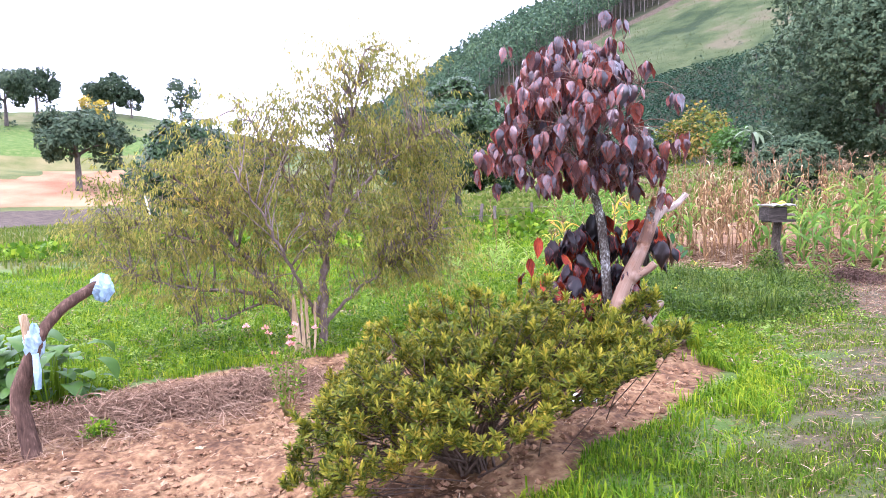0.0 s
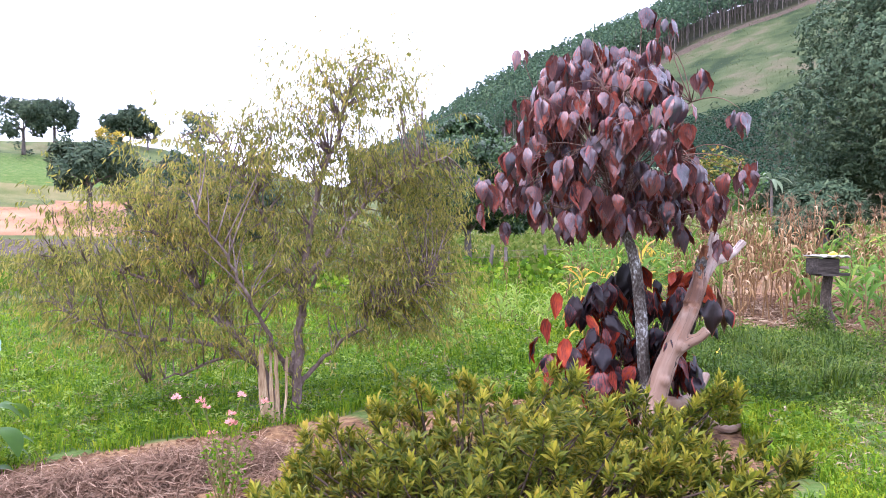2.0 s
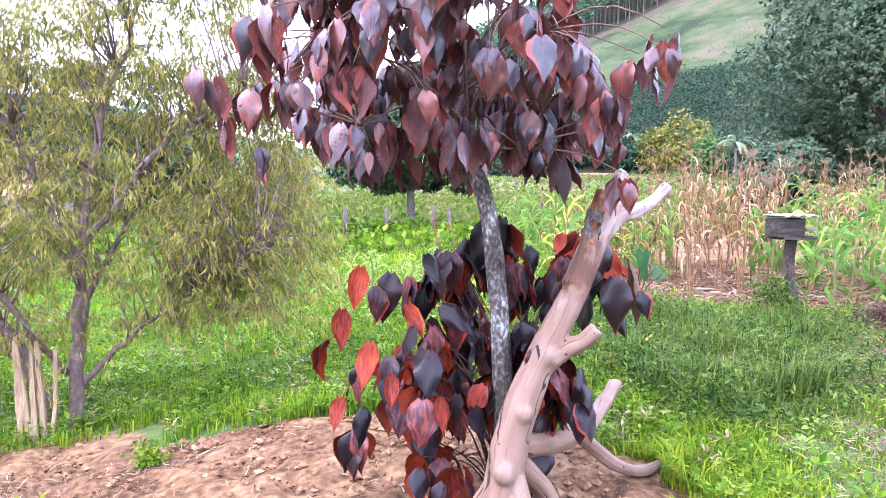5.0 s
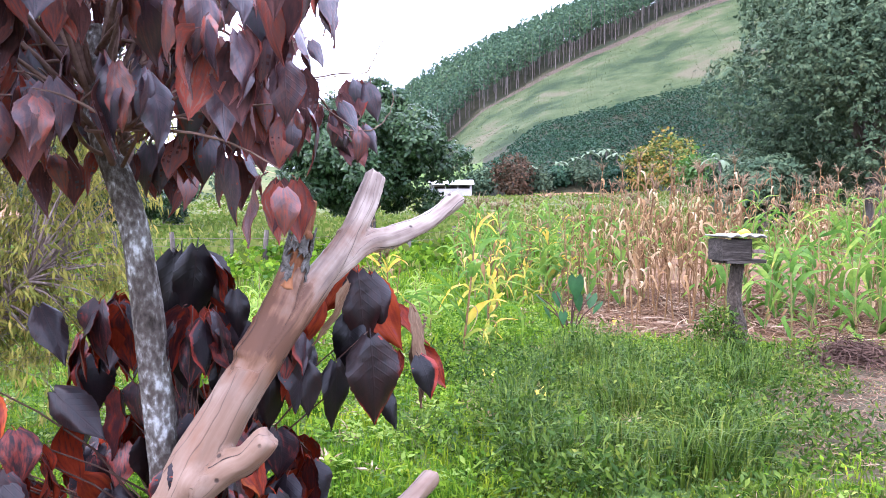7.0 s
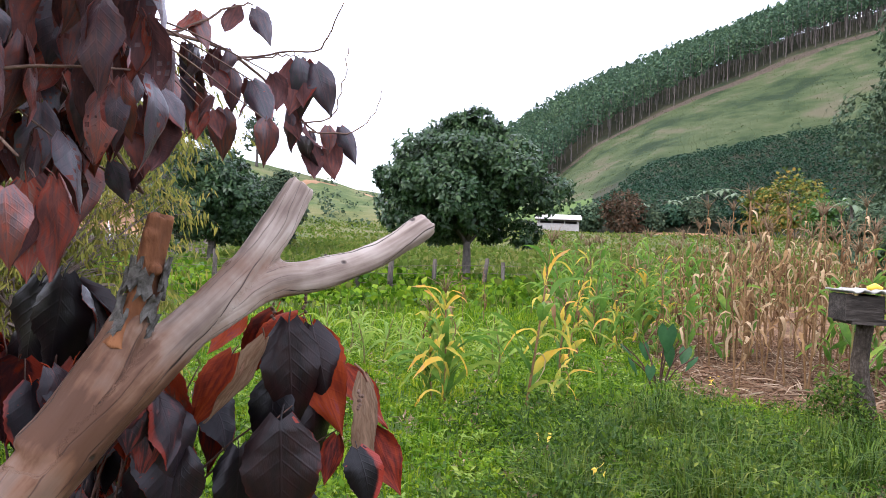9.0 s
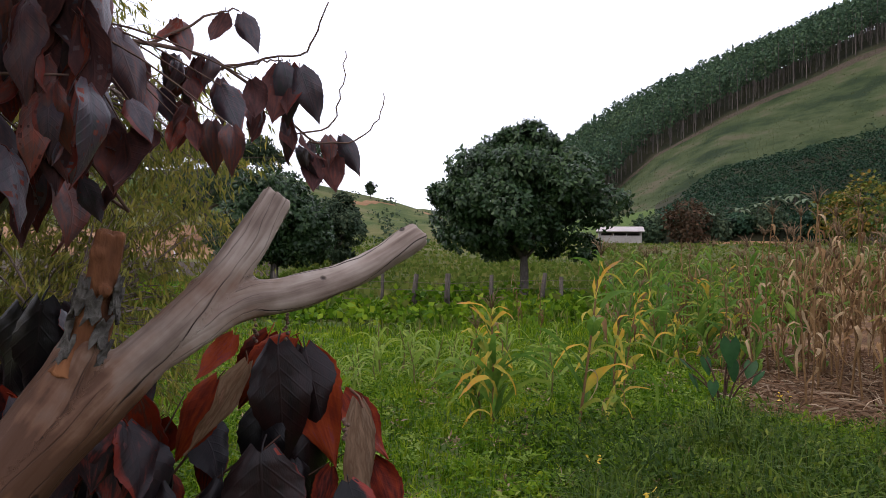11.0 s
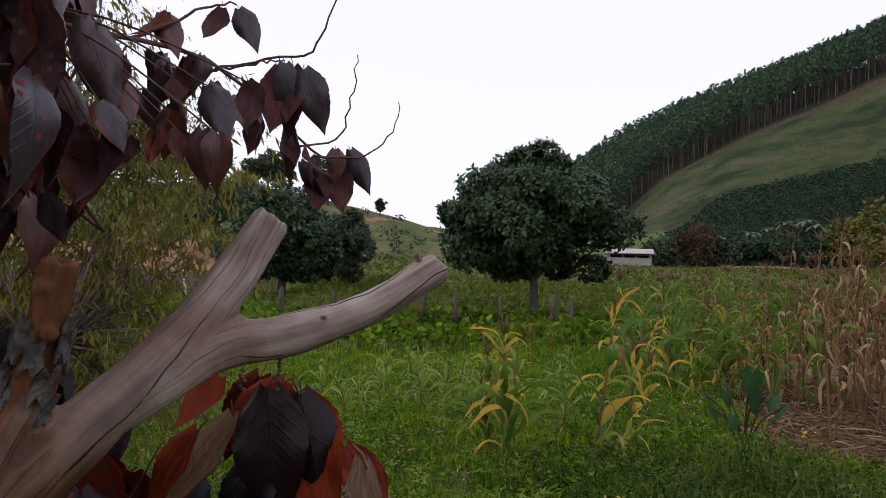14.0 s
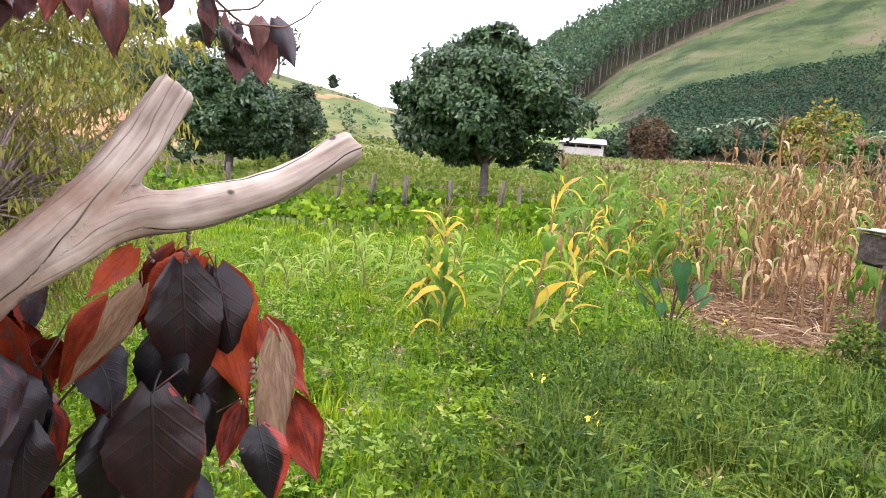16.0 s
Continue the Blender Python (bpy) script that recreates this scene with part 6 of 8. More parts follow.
def make_rose():
    bx, by = -1.45, 6.8
    bz = float(ground_z(bx, by))
    ob = thing("rose_bush", (bx, by, bz), "spindly rose bush with pale pink blooms", "rose bush")
    pos, dirs = [], []
    heads = []
    for i in range(13):
        top = np.array([bx + rng.normal() * 0.2, by + rng.normal() * 0.15, bz + rng.uniform(0.4, 0.88)])
        g = Geo()
        p = limb(g, (bx + rng.normal() * 0.02, by, bz), top, 0.006, 0.0025, 0.05, 8, 5)
        stem = part("stem", g.mesh("stem", M["cornstalkg"]), ob)
        heads.append((top, stem))
        for q in p[2:]:
            pos.append(q + rng.normal(size=(5, 3)) * 0.03)
            dirs.append(unit(rng.normal(size=(5, 3)) + (0, 0, 0.2)))
    pos, dirs = np.concatenate(pos), np.concatenate(dirs)
    part("foliage", leafy("foliage", OVAL, pos, dirs, rng.normal(size=pos.shape) + (0, 0, 1), rng.uniform(0.03, 0.055, len(pos)), M["weed"]), ob)
    for h, stem in sorted(heads, key=lambda q: -q[0][2])[:9]:
        d = jitter_dirs(22)
        d[:, 2] = np.abs(d[:, 2])
        part("bloom", leafy("bloom", OVAL, np.repeat(h[None], 22, 0) + d * 0.008, d, rng.normal(size=d.shape), np.full(22, 0.035), M["rose"]), stem, "pale pink petals")


make_rose()


def make_stump():
    bx, by = -3.32, 5.9
    bz = float(ground_z(bx, by))
    ob = thing("forked_stump_post", (bx, by, bz), "charred forked stump tied with pale plastic bags", "stump")
    g = Geo()
    g.tube(curve_pts([(bx, by, bz - 0.08), (bx - 0.06, by, bz + 0.28), (bx - 0.10, by + 0.02, bz + 0.5), (bx + 0.03, by + 0.05, bz + 0.85), (bx + 0.08, by + 0.08, bz + 1.0), (bx + 0.22, by + 0.2, bz + 1.2), (bx + 0.44, by + 0.38, bz + 1.36)], 26), np.interp(np.linspace(0, 1, 26), [0, 0.15, 0.35, 0.6, 1], [0.080, 0.066, 0.074, 0.050, 0.042]), 14, jag=0.1)
    part("trunk", g.mesh("trunk", M["char"]), ob)
    g = Geo()
    g.tube(curve_pts([(bx + 0.02, by + 0.05, bz + 0.82), (bx - 0.01, by + 0.04, bz + 1.0), (bx - 0.04, by + 0.03, bz + 1.16)], 8), np.linspace(0.05, 0.03, 8), 9, jag=0.08)
    part("short_fork", g.mesh("short_fork", M["stake"]), ob, "broken pale wood end")
    for (cx, cy, cz), (rx, rz) in (((bx + 0.45, by + 0.39, bz + 1.32), (0.085, 0.11)), ((bx + 0.03, by + 0.05, bz + 0.93), (0.075, 0.14))):
        g = Geo()
        a, b = np.meshgrid(np.linspace(0, 2 * np.pi, 19)[:-1], np.linspace(0.05, np.pi - 0.05, 11))
        k = 1 + 0.16 * np.sin(a * 5 + b * 3) + rng.uniform(-0.12, 0.12, a.shape)
        v = np.stack([cx + rx * k * np.sin(b) * np.cos(a), cy + rx * k * np.sin(b) * np.sin(a), cz + rz * k * np.cos(b)], -1).reshape(-1, 3)
        f = [(i * 18 + j, i * 18 + (j + 1) % 18, (i + 1) * 18 + (j + 1) % 18, (i + 1) * 18 + j) for i in range(10) for j in range(18)]
        g.add(v, f)
        part("plastic_bag", g.mesh("plastic_bag", M["bag"], False), ob, "crumpled bluish plastic bag")
    g = Geo()
    g.tube([(bx + 0.08, by - 0.02, bz + 0.85), (bx + 0.10, by - 0.04, bz + 0.7), (bx + 0.09, by - 0.03, bz + 0.56)], [0.02, 0.028, 0.022], 7, jag=0.3)
    part("bag_strip", g.mesh("bag_strip", M["bag"], False), ob, "hanging twist of plastic")


make_stump()


def broad_leaf(length, width, bend, name="leaf", mat=None, nx=9, curl=0.15):
    """A long arching blade, along +x then down."""
    g = Geo()
    v = []
    for i in range(nx):
        t = i / (nx - 1)
        w = width * math.sin(math.pi * min(1, t * 0.9 + 0.08)) ** 0.7 * 0.5
        x, z = length * (t - 0.25 * bend * t * t), -bend * length * 0.6 * t * t + 0.25 * length * t
        v += [(x, -w, z + curl * w), (x, 0, z), (x, w, z + curl * w)]
    g.add(v, [(3 * i + k, 3 * i + k + 1, 3 * i + 4 + k, 3 * i + 3 + k) for i in range(nx - 1) for k in range(2)])
    return g.mesh(name, mat)


def make_leafy_clump(x, y, n, size, name="taro_clump", label="dense clump of broad green leaves at the edge of the bed"):
    z = float(ground_z(x, y))
    ob = thing(name, (x, y, z), label, "leafy plant")
    blades = [broad_leaf(size * k, size * k * 0.55, b, "leaf", M["banana"]) for k, b in ((0.8, 0.8), (1, 1.1), (0.6, 0.6))]
    for i in range(n):
        a, r = rng.uniform(0, 360), rng.uniform(0, 0.5)
        h = rng.uniform(0.1, 1.0) * size * 1.9
        px_, py_ = r * math.cos(radians(a)), r * math.sin(radians(a))
        part("stem", Geo().tube([(x + px_ * 0.6, y + py_ * 0.6, z), (x + px_, y + py_, z + h)], [0.008, 0.005], 5).mesh("stem", M["weed"]), ob)
        lf = new("leaf", blades[i % 3])
        lf.parent = ob
        lf.matrix_basis = pose(px_, py_, h, 0, rng.uniform(-25, 25), a)
    return ob


make_leafy_clump(-3.9, 7.3, 75, 0.34)
make_leafy_clump(-4.6, 7.4, 85, 0.42)


# ---- bird feeder ----
def make_feeder():
    x, y, z = 5.88, 12.75, float(ground_z(5.88, 12.75))
    ob = thing("bird_feeder", (x, y, z), "rustic wooden bird feeder box on a log post", "bird feeder")
    g = Geo()
    g.tube(curve_pts([(x - 0.02, y, z - 0.1), (x + 0.03, y, z + 0.3), (x - 0.02, y, z + 0.65), (x + 0.02, y, z + 1.04)], 16), np.interp(np.linspace(0, 1, 16), [0, 0.4, 0.45, 1], [0.105, 0.09, 0.08, 0.07]), 12, jag=0.07)
    part("post", g.mesh("post", M["feederpost"]), ob, "dark weathered log post")
    top = z + 1.04
    tray = Geo().box(x + 0.03, y, top + 0.02, 0.42, 0.40, 0.035, 0.006)
    part("tray", tray.mesh("tray", M["feeder"], False), ob)
    for dx, w in ((-0.2, 0.05), (0.06, 0.05)):
        part("side_board", Geo().box(x + dx, y, top + 0.15, w, 0.38, 0.23, 0.008).mesh("side_board", M["feeder"], False), ob)
    part("front_board", Geo().box(x - 0.08, y - 0.185, top + 0.15, 0.30, 0.035, 0.22, 0.008).mesh("front_board", M["feeder"], False), ob)
    part("back_board", Geo().box(x - 0.01, y + 0.18, top + 0.14, 0.44, 0.03, 0.2, 0.008).mesh("back_board", M["feeder"], False), ob)
    part("perch_board", Geo().box(x + 0.15, y - 0.14, top + 0.13, 0.13, 0.14, 0.04, 0.01).mesh("perch_board", M["peachbark"], False), ob, "worn grey ledge")
    g = Geo()
    xs = np.linspace(-0.24, 0.22, 15)
    up = [(x + a, y + b, top + 0.29 + 0.014 * math.sin(a * 48) + 0.02 * math.cos(a * 4)) for b in (-0.25, 0.25) for a in xs]
    dn = [(px_, py_, pz_ - 0.016) for px_, py_, pz_ in up]
    n = 15
    f = [(i, i + 1, n + i + 1, n + i) for i in range(n - 1)] + [(2 * n + n + i, 2 * n + n + i + 1, 2 * n + i + 1, 2 * n + i) for i in range(n - 1)]
    f += [(2 * n + i, 2 * n + i + 1, i + 1, i) for i in range(n - 1)] + [(n + i, n + i + 1, 3 * n + i + 1, 3 * n + i) for i in range(n - 1)] + [(0, n, 3 * n, 2 * n), (n - 1, 3 * n - 1, 4 * n - 1, 2 * n - 1)]
    g.add(up + dn, f)
    part("roof_sheet", g.mesh("roof_sheet", M["cement"]), ob, "pale corrugated cement sheet")
    fr = Geo()
    fr.tube([(x - 0.03, y - 0.12, top + 0.325), (x + 0.03, y - 0.13, top + 0.345), (x + 0.1, y - 0.1, top + 0.33)], [0.02, 0.032, 0.016], 8)
    tagged(new("fruit", fr.mesh("fruit", M["fruit"])), "piece of ripe yellow fruit on the feeder roof", "fruit")


make_feeder()


def small_shrub(x, y, blobs, n, leaf, mat, name, label, category="shrub"):
    """Leafy shoots that fill several lobes above one root."""
    z = float(ground_z(x, y))
    ob = thing(name, (x, y, z), label, category)
    tips = []
    for cx, cy, cz, rx, rz in blobs:
        d = jitter_dirs(n)
        tips.append(np.array([x + cx, y + cy, z + cz]) + d * (rng.uniform(0.2, 1, n) ** 0.5)[:, None] * (rx, rx, rz))
    tip = np.concatenate(tips)
    tip[:, 2] = np.maximum(tip[:, 2], z + 0.04)
    for t in tip[::7]:
        g = Geo()
        limb(g, (x + rng.normal() * 0.03, y, z), t, 0.006, 0.0025, 0.05, 5, 4)
        part("stem", g.mesh("stem", M["twig"]), ob)
    p = np.repeat(tip, 8, 0) + rng.normal(size=(len(tip) * 8, 3)) * leaf * 0.9
    part("foliage", leafy("foliage", OVAL, p, rng.normal(size=p.shape), rng.normal(size=p.shape) + (0, 0, 0.8), leaf * rng.uniform(0.6, 1.3, len(p)), mat), ob)


small_shrub(5.66, 12.6, [(-0.08, 0, 0.2, 0.28, 0.22), (-0.02, 0, 0.42, 0.16, 0.18), (0.2, 0.0, 0.16, 0.18, 0.16)], 62, 0.05, M["tallgrass"], "climbing_shrub", "green leafy shrub growing up the feeder post")


# ---- corn ----
def corn_blade(length, width, rise_deg, droop, kink, seed, mat):
    """One corn leaf: leaves the stalk, bends over at about its middle, twists and tapers to a point."""
    r = np.random.default_rng(seed)
    g, v, n = Geo(), [], 11
    x = z = y = 0.0
    a, roll = radians(rise_deg), r.uniform(-0.3, 0.3)
    for i in range(n):
        t = i / (n - 1)
        w = width * min(1, 0.45 + 2.2 * t) * (1 - t) ** 0.55 if t < 1 else 0.002
        c, q = math.cos(roll), math.sin(roll)
        wave = 0.25 * w * math.sin(11 * t + seed)
        for u, up in ((-1, 0.35 * w + wave), (0, 0.0), (1, 0.35 * w - wave)):
            v.append((x - math.sin(a) * up * c, y + u * w * c, z + math.cos(a) * up + u * w * q))
        a -= droop * (0.25 + 2.2 * math.exp(-((t - kink) / 0.16) ** 2)) * 2.2 / n
        roll += r.uniform(-0.1, 0.34) * (1 if seed % 2 else -1)
        step = length / (n - 1)
        x, z, y = x + math.cos(a) * step, z + math.sin(a) * step, y + r.normal() * 0.012
    g.add(v, [(3 * i + k, 3 * i + k + 1, 3 * i + 4 + k, 3 * i + 3 + k) for i in range(n - 1) for k in range(2)])
    m = g.mesh("leaf", mat)
    m.attributes.new("along", "FLOAT", "POINT").data.foreach_set("value", np.repeat(np.linspace(0, 1, n), 3).astype(np.float32))
    return m


BLADES = {k: [corn_blade(ln, w, up, dr, kn, 10 + i, M[k]) for i, (ln, w, up, dr, kn) in enumerate(specs)] for k, specs in {
    "corngreen": ((0.78, 0.046, 58, 1.0, 0.5), (0.66, 0.05, 66, 0.7, 0.6), (0.86, 0.046, 50, 1.2, 0.42), (0.6, 0.044, 72, 0.6, 0.7)),
    "cornyellow": ((0.60, 0.040, 60, 0.8, 0.45), (0.52, 0.046, 68, 0.85, 0.55), (0.66, 0.038, 52, 1.0, 0.45), (0.48, 0.046, 78, 0.45, 0.6), (0.62, 0.038, 42, 1.1, 0.3), (0.44, 0.042, 58, 1.4, 0.2)),
    "cornyoung": ((0.72, 0.042, 58, 1.0, 0.5), (0.6, 0.046, 66, 0.8, 0.6), (0.8, 0.04, 50, 1.2, 0.42), (0.55, 0.04, 75, 0.6, 0.7)),
    "corndry": ((0.46, 0.026, 72, 2.0, 0.10), (0.38, 0.030, 78, 2.1, 0.12), (0.5, 0.024, 76, 1.9, 0.16), (0.4, 0.030, 60, 1.8, 0.06), (0.3, 0.028, 80, 1.4, 0.3), (0.5, 0.024, 74, 1.7, 0.22)),
}.items()}


def corn_plant(kind, height, leaves, seed, label, tassel=True, start=0.15, mixdry=0.0):
    r = np.random.default_rng(seed)
    ob = thing("corn_plant", (0, 0, 0), label, "corn plant")
    g = Geo()
    top = np.array([r.normal() * 0.05, r.normal() * 0.05, height])
    p = curve_pts([(0, 0, -0.03), (r.normal() * 0.015, r.normal() * 0.015, height * 0.5), top], 12)
    g.tube(p, np.linspace(0.014, 0.006, 12) * (1 + 0.15 * (np.arange(12) % 2)), 6)
    stalk = part("stalk", g.mesh("stalk", M["cornstalkg" if kind in ("corngreen", "cornyoung") else "cornstalk"]), ob)
    side = r.uniform(0, 360)
    for i in range(leaves):
        t = start + (0.95 - start) * i / max(1, leaves - 1)
        c = p[min(11, int(t * 11))]
        k = "corndry" if r.random() < mixdry else kind
        if kind == "cornyellow" and r.random() < 0.3 + 0.2 * (t < 0.6):
            k = "corngreen"
        lf = new("leaf", BLADES[k][int(r.integers(len(BLADES[k])))])
        lf.parent = ob
        s = (0.65 + 0.5 * math.sin(math.pi * min(1, t + 0.1))) * r.uniform(0.6, 1.2) * min(1.0, height / 1.5 + 0.2) 
        lf.matrix_basis = pose(*c, r.uniform(-25, 25), r.uniform(-20, 20), side + (i % 2) * 180 + r.normal() * 70) @ Matrix.Scale(s, 4)
    if tassel:
        g = Geo()
        for i in range(11):
            d = unit(np.array([r.normal() * 0.4, r.normal() * 0.4, 1.0]))
            a = np.array(top)
            g.tube([a, a + d * 0.12, a + d * 0.22 + (d[0] * 0.06, d[1] * 0.06, -0.01 * i)], [0.004, 0.004, 0.002], 4)
        part("tassel", g.mesh("tassel", M["tassel"]), stalk, "dry feathery tassel")
    return ob


DRY = [corn_plant("corndry", h, n, 100 + i, "dead dry brown corn plant in the field", True, 0.45) for i, (h, n) in enumerate([(1.95, 15), (2.15, 16), (1.75, 12), (2.05, 15), (1.6, 11)])]
GREEN = [corn_plant("corngreen", h, n, 200 + i, "leafy green corn plant in the field", i != 1, 0.1, 0.15) for i, (h, n) in enumerate([(1.65, 15), (1.45, 14), (1.85, 16)])]
YELLOW = [corn_plant("cornyellow", h, n, 300 + i, "yellowing corn plant with drooping leaves and tassel", True, 0.2, 0.2) for i, (h, n) in enumerate([(1.12, 34), (1.62, 24), (0.95, 24)])]
YOUNG = [corn_plant("cornyoung", h, n, 400 + i, "short young green corn plant in grass", False, 0.05) for i, (h, n) in enumerate([(0.55, 15), (0.65, 15)])]


def sow(kinds, spots, group):
    for i, (x, y, s) in enumerate(spots):
        src = kinds[i % len(kinds)]
        rz = rng.uniform(0, 360)
        tilt = rng.normal(size=2) * 4
        if i < len(kinds) and src.get("used") is None:
            ob = src
            ob["used"] = 1
            ob.matrix_basis = pose(x, y, float(ground_z(x, y)), tilt[0], tilt[1], rz) @ Matrix.Scale(s, 4)
            tagged(ob, group=group)
        else:
            ob = copy_thing(src, pose(x, y, float(ground_z(x, y)), tilt[0], tilt[1], rz))
            ob.scale = (s, s, s)
            tagged(ob, group=group)
    for k in kinds:
        if "used" in k:
            del k["used"]


def rows_of(x0, x1, y0, y1, dx, dy, keep, smin=0.85, smax=1.1):
    out = []
    for yy in np.arange(y0, y1, dy):
        for xx in np.arange(x0 + rng.uniform(0, dx), x1, dx):
            if rng.random() < keep:
                out.append((xx + rng.normal() * 0.12, yy + rng.normal() * 0.12, rng.uniform(smin, smax)))
    return out


def hills_of(x0, x1, y0, y1, dx, dy, keep, smin, smax):
    """Planting places with one to three stalks each."""
    out = []
    for xx, yy, s in rows_of(x0, x1, y0, y1, dx, dy, keep, smin, smax):
        for _ in range(int(rng.integers(1, 4))):
            out.append((xx + rng.normal() * 0.07, yy + rng.normal() * 0.07, s * rng.uniform(0.85, 1.08)))
    return out


sow(YELLOW, [(2.12, 12.45, 1.0), (2.86, 12.5, 1.0), (3.22, 12.95, 1.0), (1.95, 12.75, 0.8), (3.35, 14.9, 0.8), (4.3, 17.2, 0.9), (5.2, 17.6, 0.8), (4.1, 18.6, 1.1), (3.9, 20.0, 0.8), (5.0, 19.6, 1.2), (5.6, 20.8, 1.05), (4.5, 21.8, 0.9)], "yellowing corn")
sow(DRY, hills_of(5.5, 7.4, 15.1, 19.6, 0.55, 0.9, 0.92, 0.95, 1.2) + hills_of(7.2, 14.5, 18.2, 25, 0.85, 1.3, 0.62, 1.05, 1.25) + [(5.35, 14.75, 0.95), (5.42, 14.85, 0.8), (4.6, 19.6, 1.0), (4.7, 19.8, 0.9), (4.5, 19.7, 0.8), (4.95, 17.1, 0.75), (5.3, 18.4, 0.95), (3.3, 21.5, 0.8), (1.5, 21.0, 0.7), (1.9, 21.6, 0.65)], "corn field")
sow(GREEN, rows_of(6.7, 12.2, 13.6, 17.6, 0.52, 0.7, 0.85, 0.85, 1.12) + rows_of(3.3, 6.4, 17.2, 24, 0.55, 0.9, 0.85, 0.85, 1.15) + rows_of(12.2, 17, 14.5, 19, 0.9, 1.2, 0.6), "green corn")
sow(YOUNG, rows_of(-0.9, 2.6, 14.0, 19, 0.75, 1.1, 0.7) + [(0.06, 15.8, 1.25), (0.3, 15.95, 1.2), (-0.64, 15.0, 1.2), (-0.4, 15.2, 1.0), (0.25, 14.0, 0.8), (1.2, 15.2, 1.0)], "young corn")


def heart_leaf(length, width, mat):
    """A heart-shaped blade hanging tip down from its stalk; in the xz plane, facing -y."""
    n, g, v = 9, Geo(), []
    for i in range(n):
        t = i / (n - 1)
        w = width * 0.5 * np.interp(t, [0, 0.12, 0.3, 0.55, 0.8, 1], [0.55, 0.9, 1.0, 0.78, 0.4, 0.0])
        for u in (-1, -0.5, 0, 0.5, 1):
            z = -length * t + (0.22 * length * (abs(u) - 0.1) if i == 0 else 0.12 * length * abs(u) * (1 - t))
            v.append((u * w, 0.12 * w * abs(u) + 0.1 * length * t * t, z))
    v = np.array(v)
    f = [(5 * i + k, 5 * i + k + 1, 5 * i + k + 6, 5 * i + k + 5) for i in range(n - 1) for k in range(4)]
    return g.add(v, f).add(v + (0, 0.003, 0), [q[::-1] for q in f]).mesh("leaf", mat)


def make_taro():
    x, y = 4.36, 14.2
    z = float(ground_z(x, y))
    ob = thing("taro_plant", (x, y, z), "small taro plant with dark green heart-shaped leaves", "plant")
    spots = [(0.06, -0.1, 0.74, 0, 8, 1.25), (0.1, -0.05, 0.5, 25, 10, 0.9), (0.3, 0.05, 0.5, -30, 35, 0.9), (-0.16, 0.1, 0.52, 30, 25, 0.85), (-0.32, -0.05, 0.36, 60, 30, 0.8), (0.36, -0.1, 0.42, -70, 40, 0.8), (-0.12, -0.15, 0.3, -10, 20, 0.7), (-0.4, 0.1, 0.5, 70, 50, 0.8)]
    blade = heart_leaf(0.235, 0.17, M["taro"])
    for dx, dy, h, az, tip, s in spots:
        g = Geo().tube(curve_pts([(x + dx * 0.15, y, z), (x + dx * 0.45, y + dy * 0.5, z + h * 0.6), (x + dx, y + dy, z + h)], 7), np.linspace(0.013, 0.007, 7), 5)
        part("stem", g.mesh("stem", M["darktwig"]), ob, "dark reddish stem")
        lf = new("leaf", blade)
        lf.parent = ob
        lf.matrix_basis = pose(dx, dy, h, -tip, 0, az) @ Matrix.Scale(s, 4)


make_taro()

# ---- trees of the valley ----
def zed(x, y):
    return float(ground_z(x, y))


def at_polar(az, r):
    return HUB[0] + r * math.sin(radians(az)), HUB[1] + r * math.cos(radians(az))


mx_, my_ = 0.55, 32.0
tufted_tree("mango_tree", (mx_, my_, zed(mx_, my_)), 2.1, 0.16, (mx_ - 0.2, my_, 4.1), (3.95, 3.6, 3.15), 110, 5600, 13, 0.2, M["mango"], M["mangobark"], "rounded dark green mango tree behind the fence", (0.13, 0.27), 14, 3, 0.58)
bx_, by_ = at_polar(-23.6, 47)
tufted_tree("shade_tree", (bx_, by_, zed(bx_, by_)), 2.4, 0.25, (bx_, by_, 4.2), (4.2, 3.8, 3.5), 60, 2800, 12, 0.31, M["mango"], M["mangobark"], "dark round tree standing past the fence", (0.24, 0.4), 10, 5, 0.25)
bx_, by_ = at_polar(-19.2, 54)
tufted_tree("shade_tree", (bx_, by_, zed(bx_, by_)), 2.0, 0.2, (bx_, by_, 4.2), (2.5, 2.5, 2.9), 26, 1100, 12, 0.34, M["hilltree"], M["mangobark"], "smaller green tree with feathery crown past the fence", (0.22, 0.36), 8, 6, 0.3)
bx_, by_ = at_polar(33.5, 38)
tufted_tree("big_shade_tree", (bx_, by_, zed(bx_, by_)), 4.0, 0.45, (bx_, by_, 7.9), (7.9, 6.8, 7.6), 96, 14000, 9, 0.21, M["shade"], M["mangobark"], "tall spreading dark shade tree beyond the corn", (0.16, 0.34), 20, 8)
bx_, by_ = at_polar(26.5, 34)
tufted_tree("shade_tree", (bx_, by_, zed(bx_, by_)), 1.2, 0.2, (bx_, by_, 2.5), (2.7, 2.4, 1.8), 20, 1400, 9, 0.24, M["shade"], M["mangobark"], "low dense tree beside the tall shade tree", (0.25, 0.42), 8, 9)

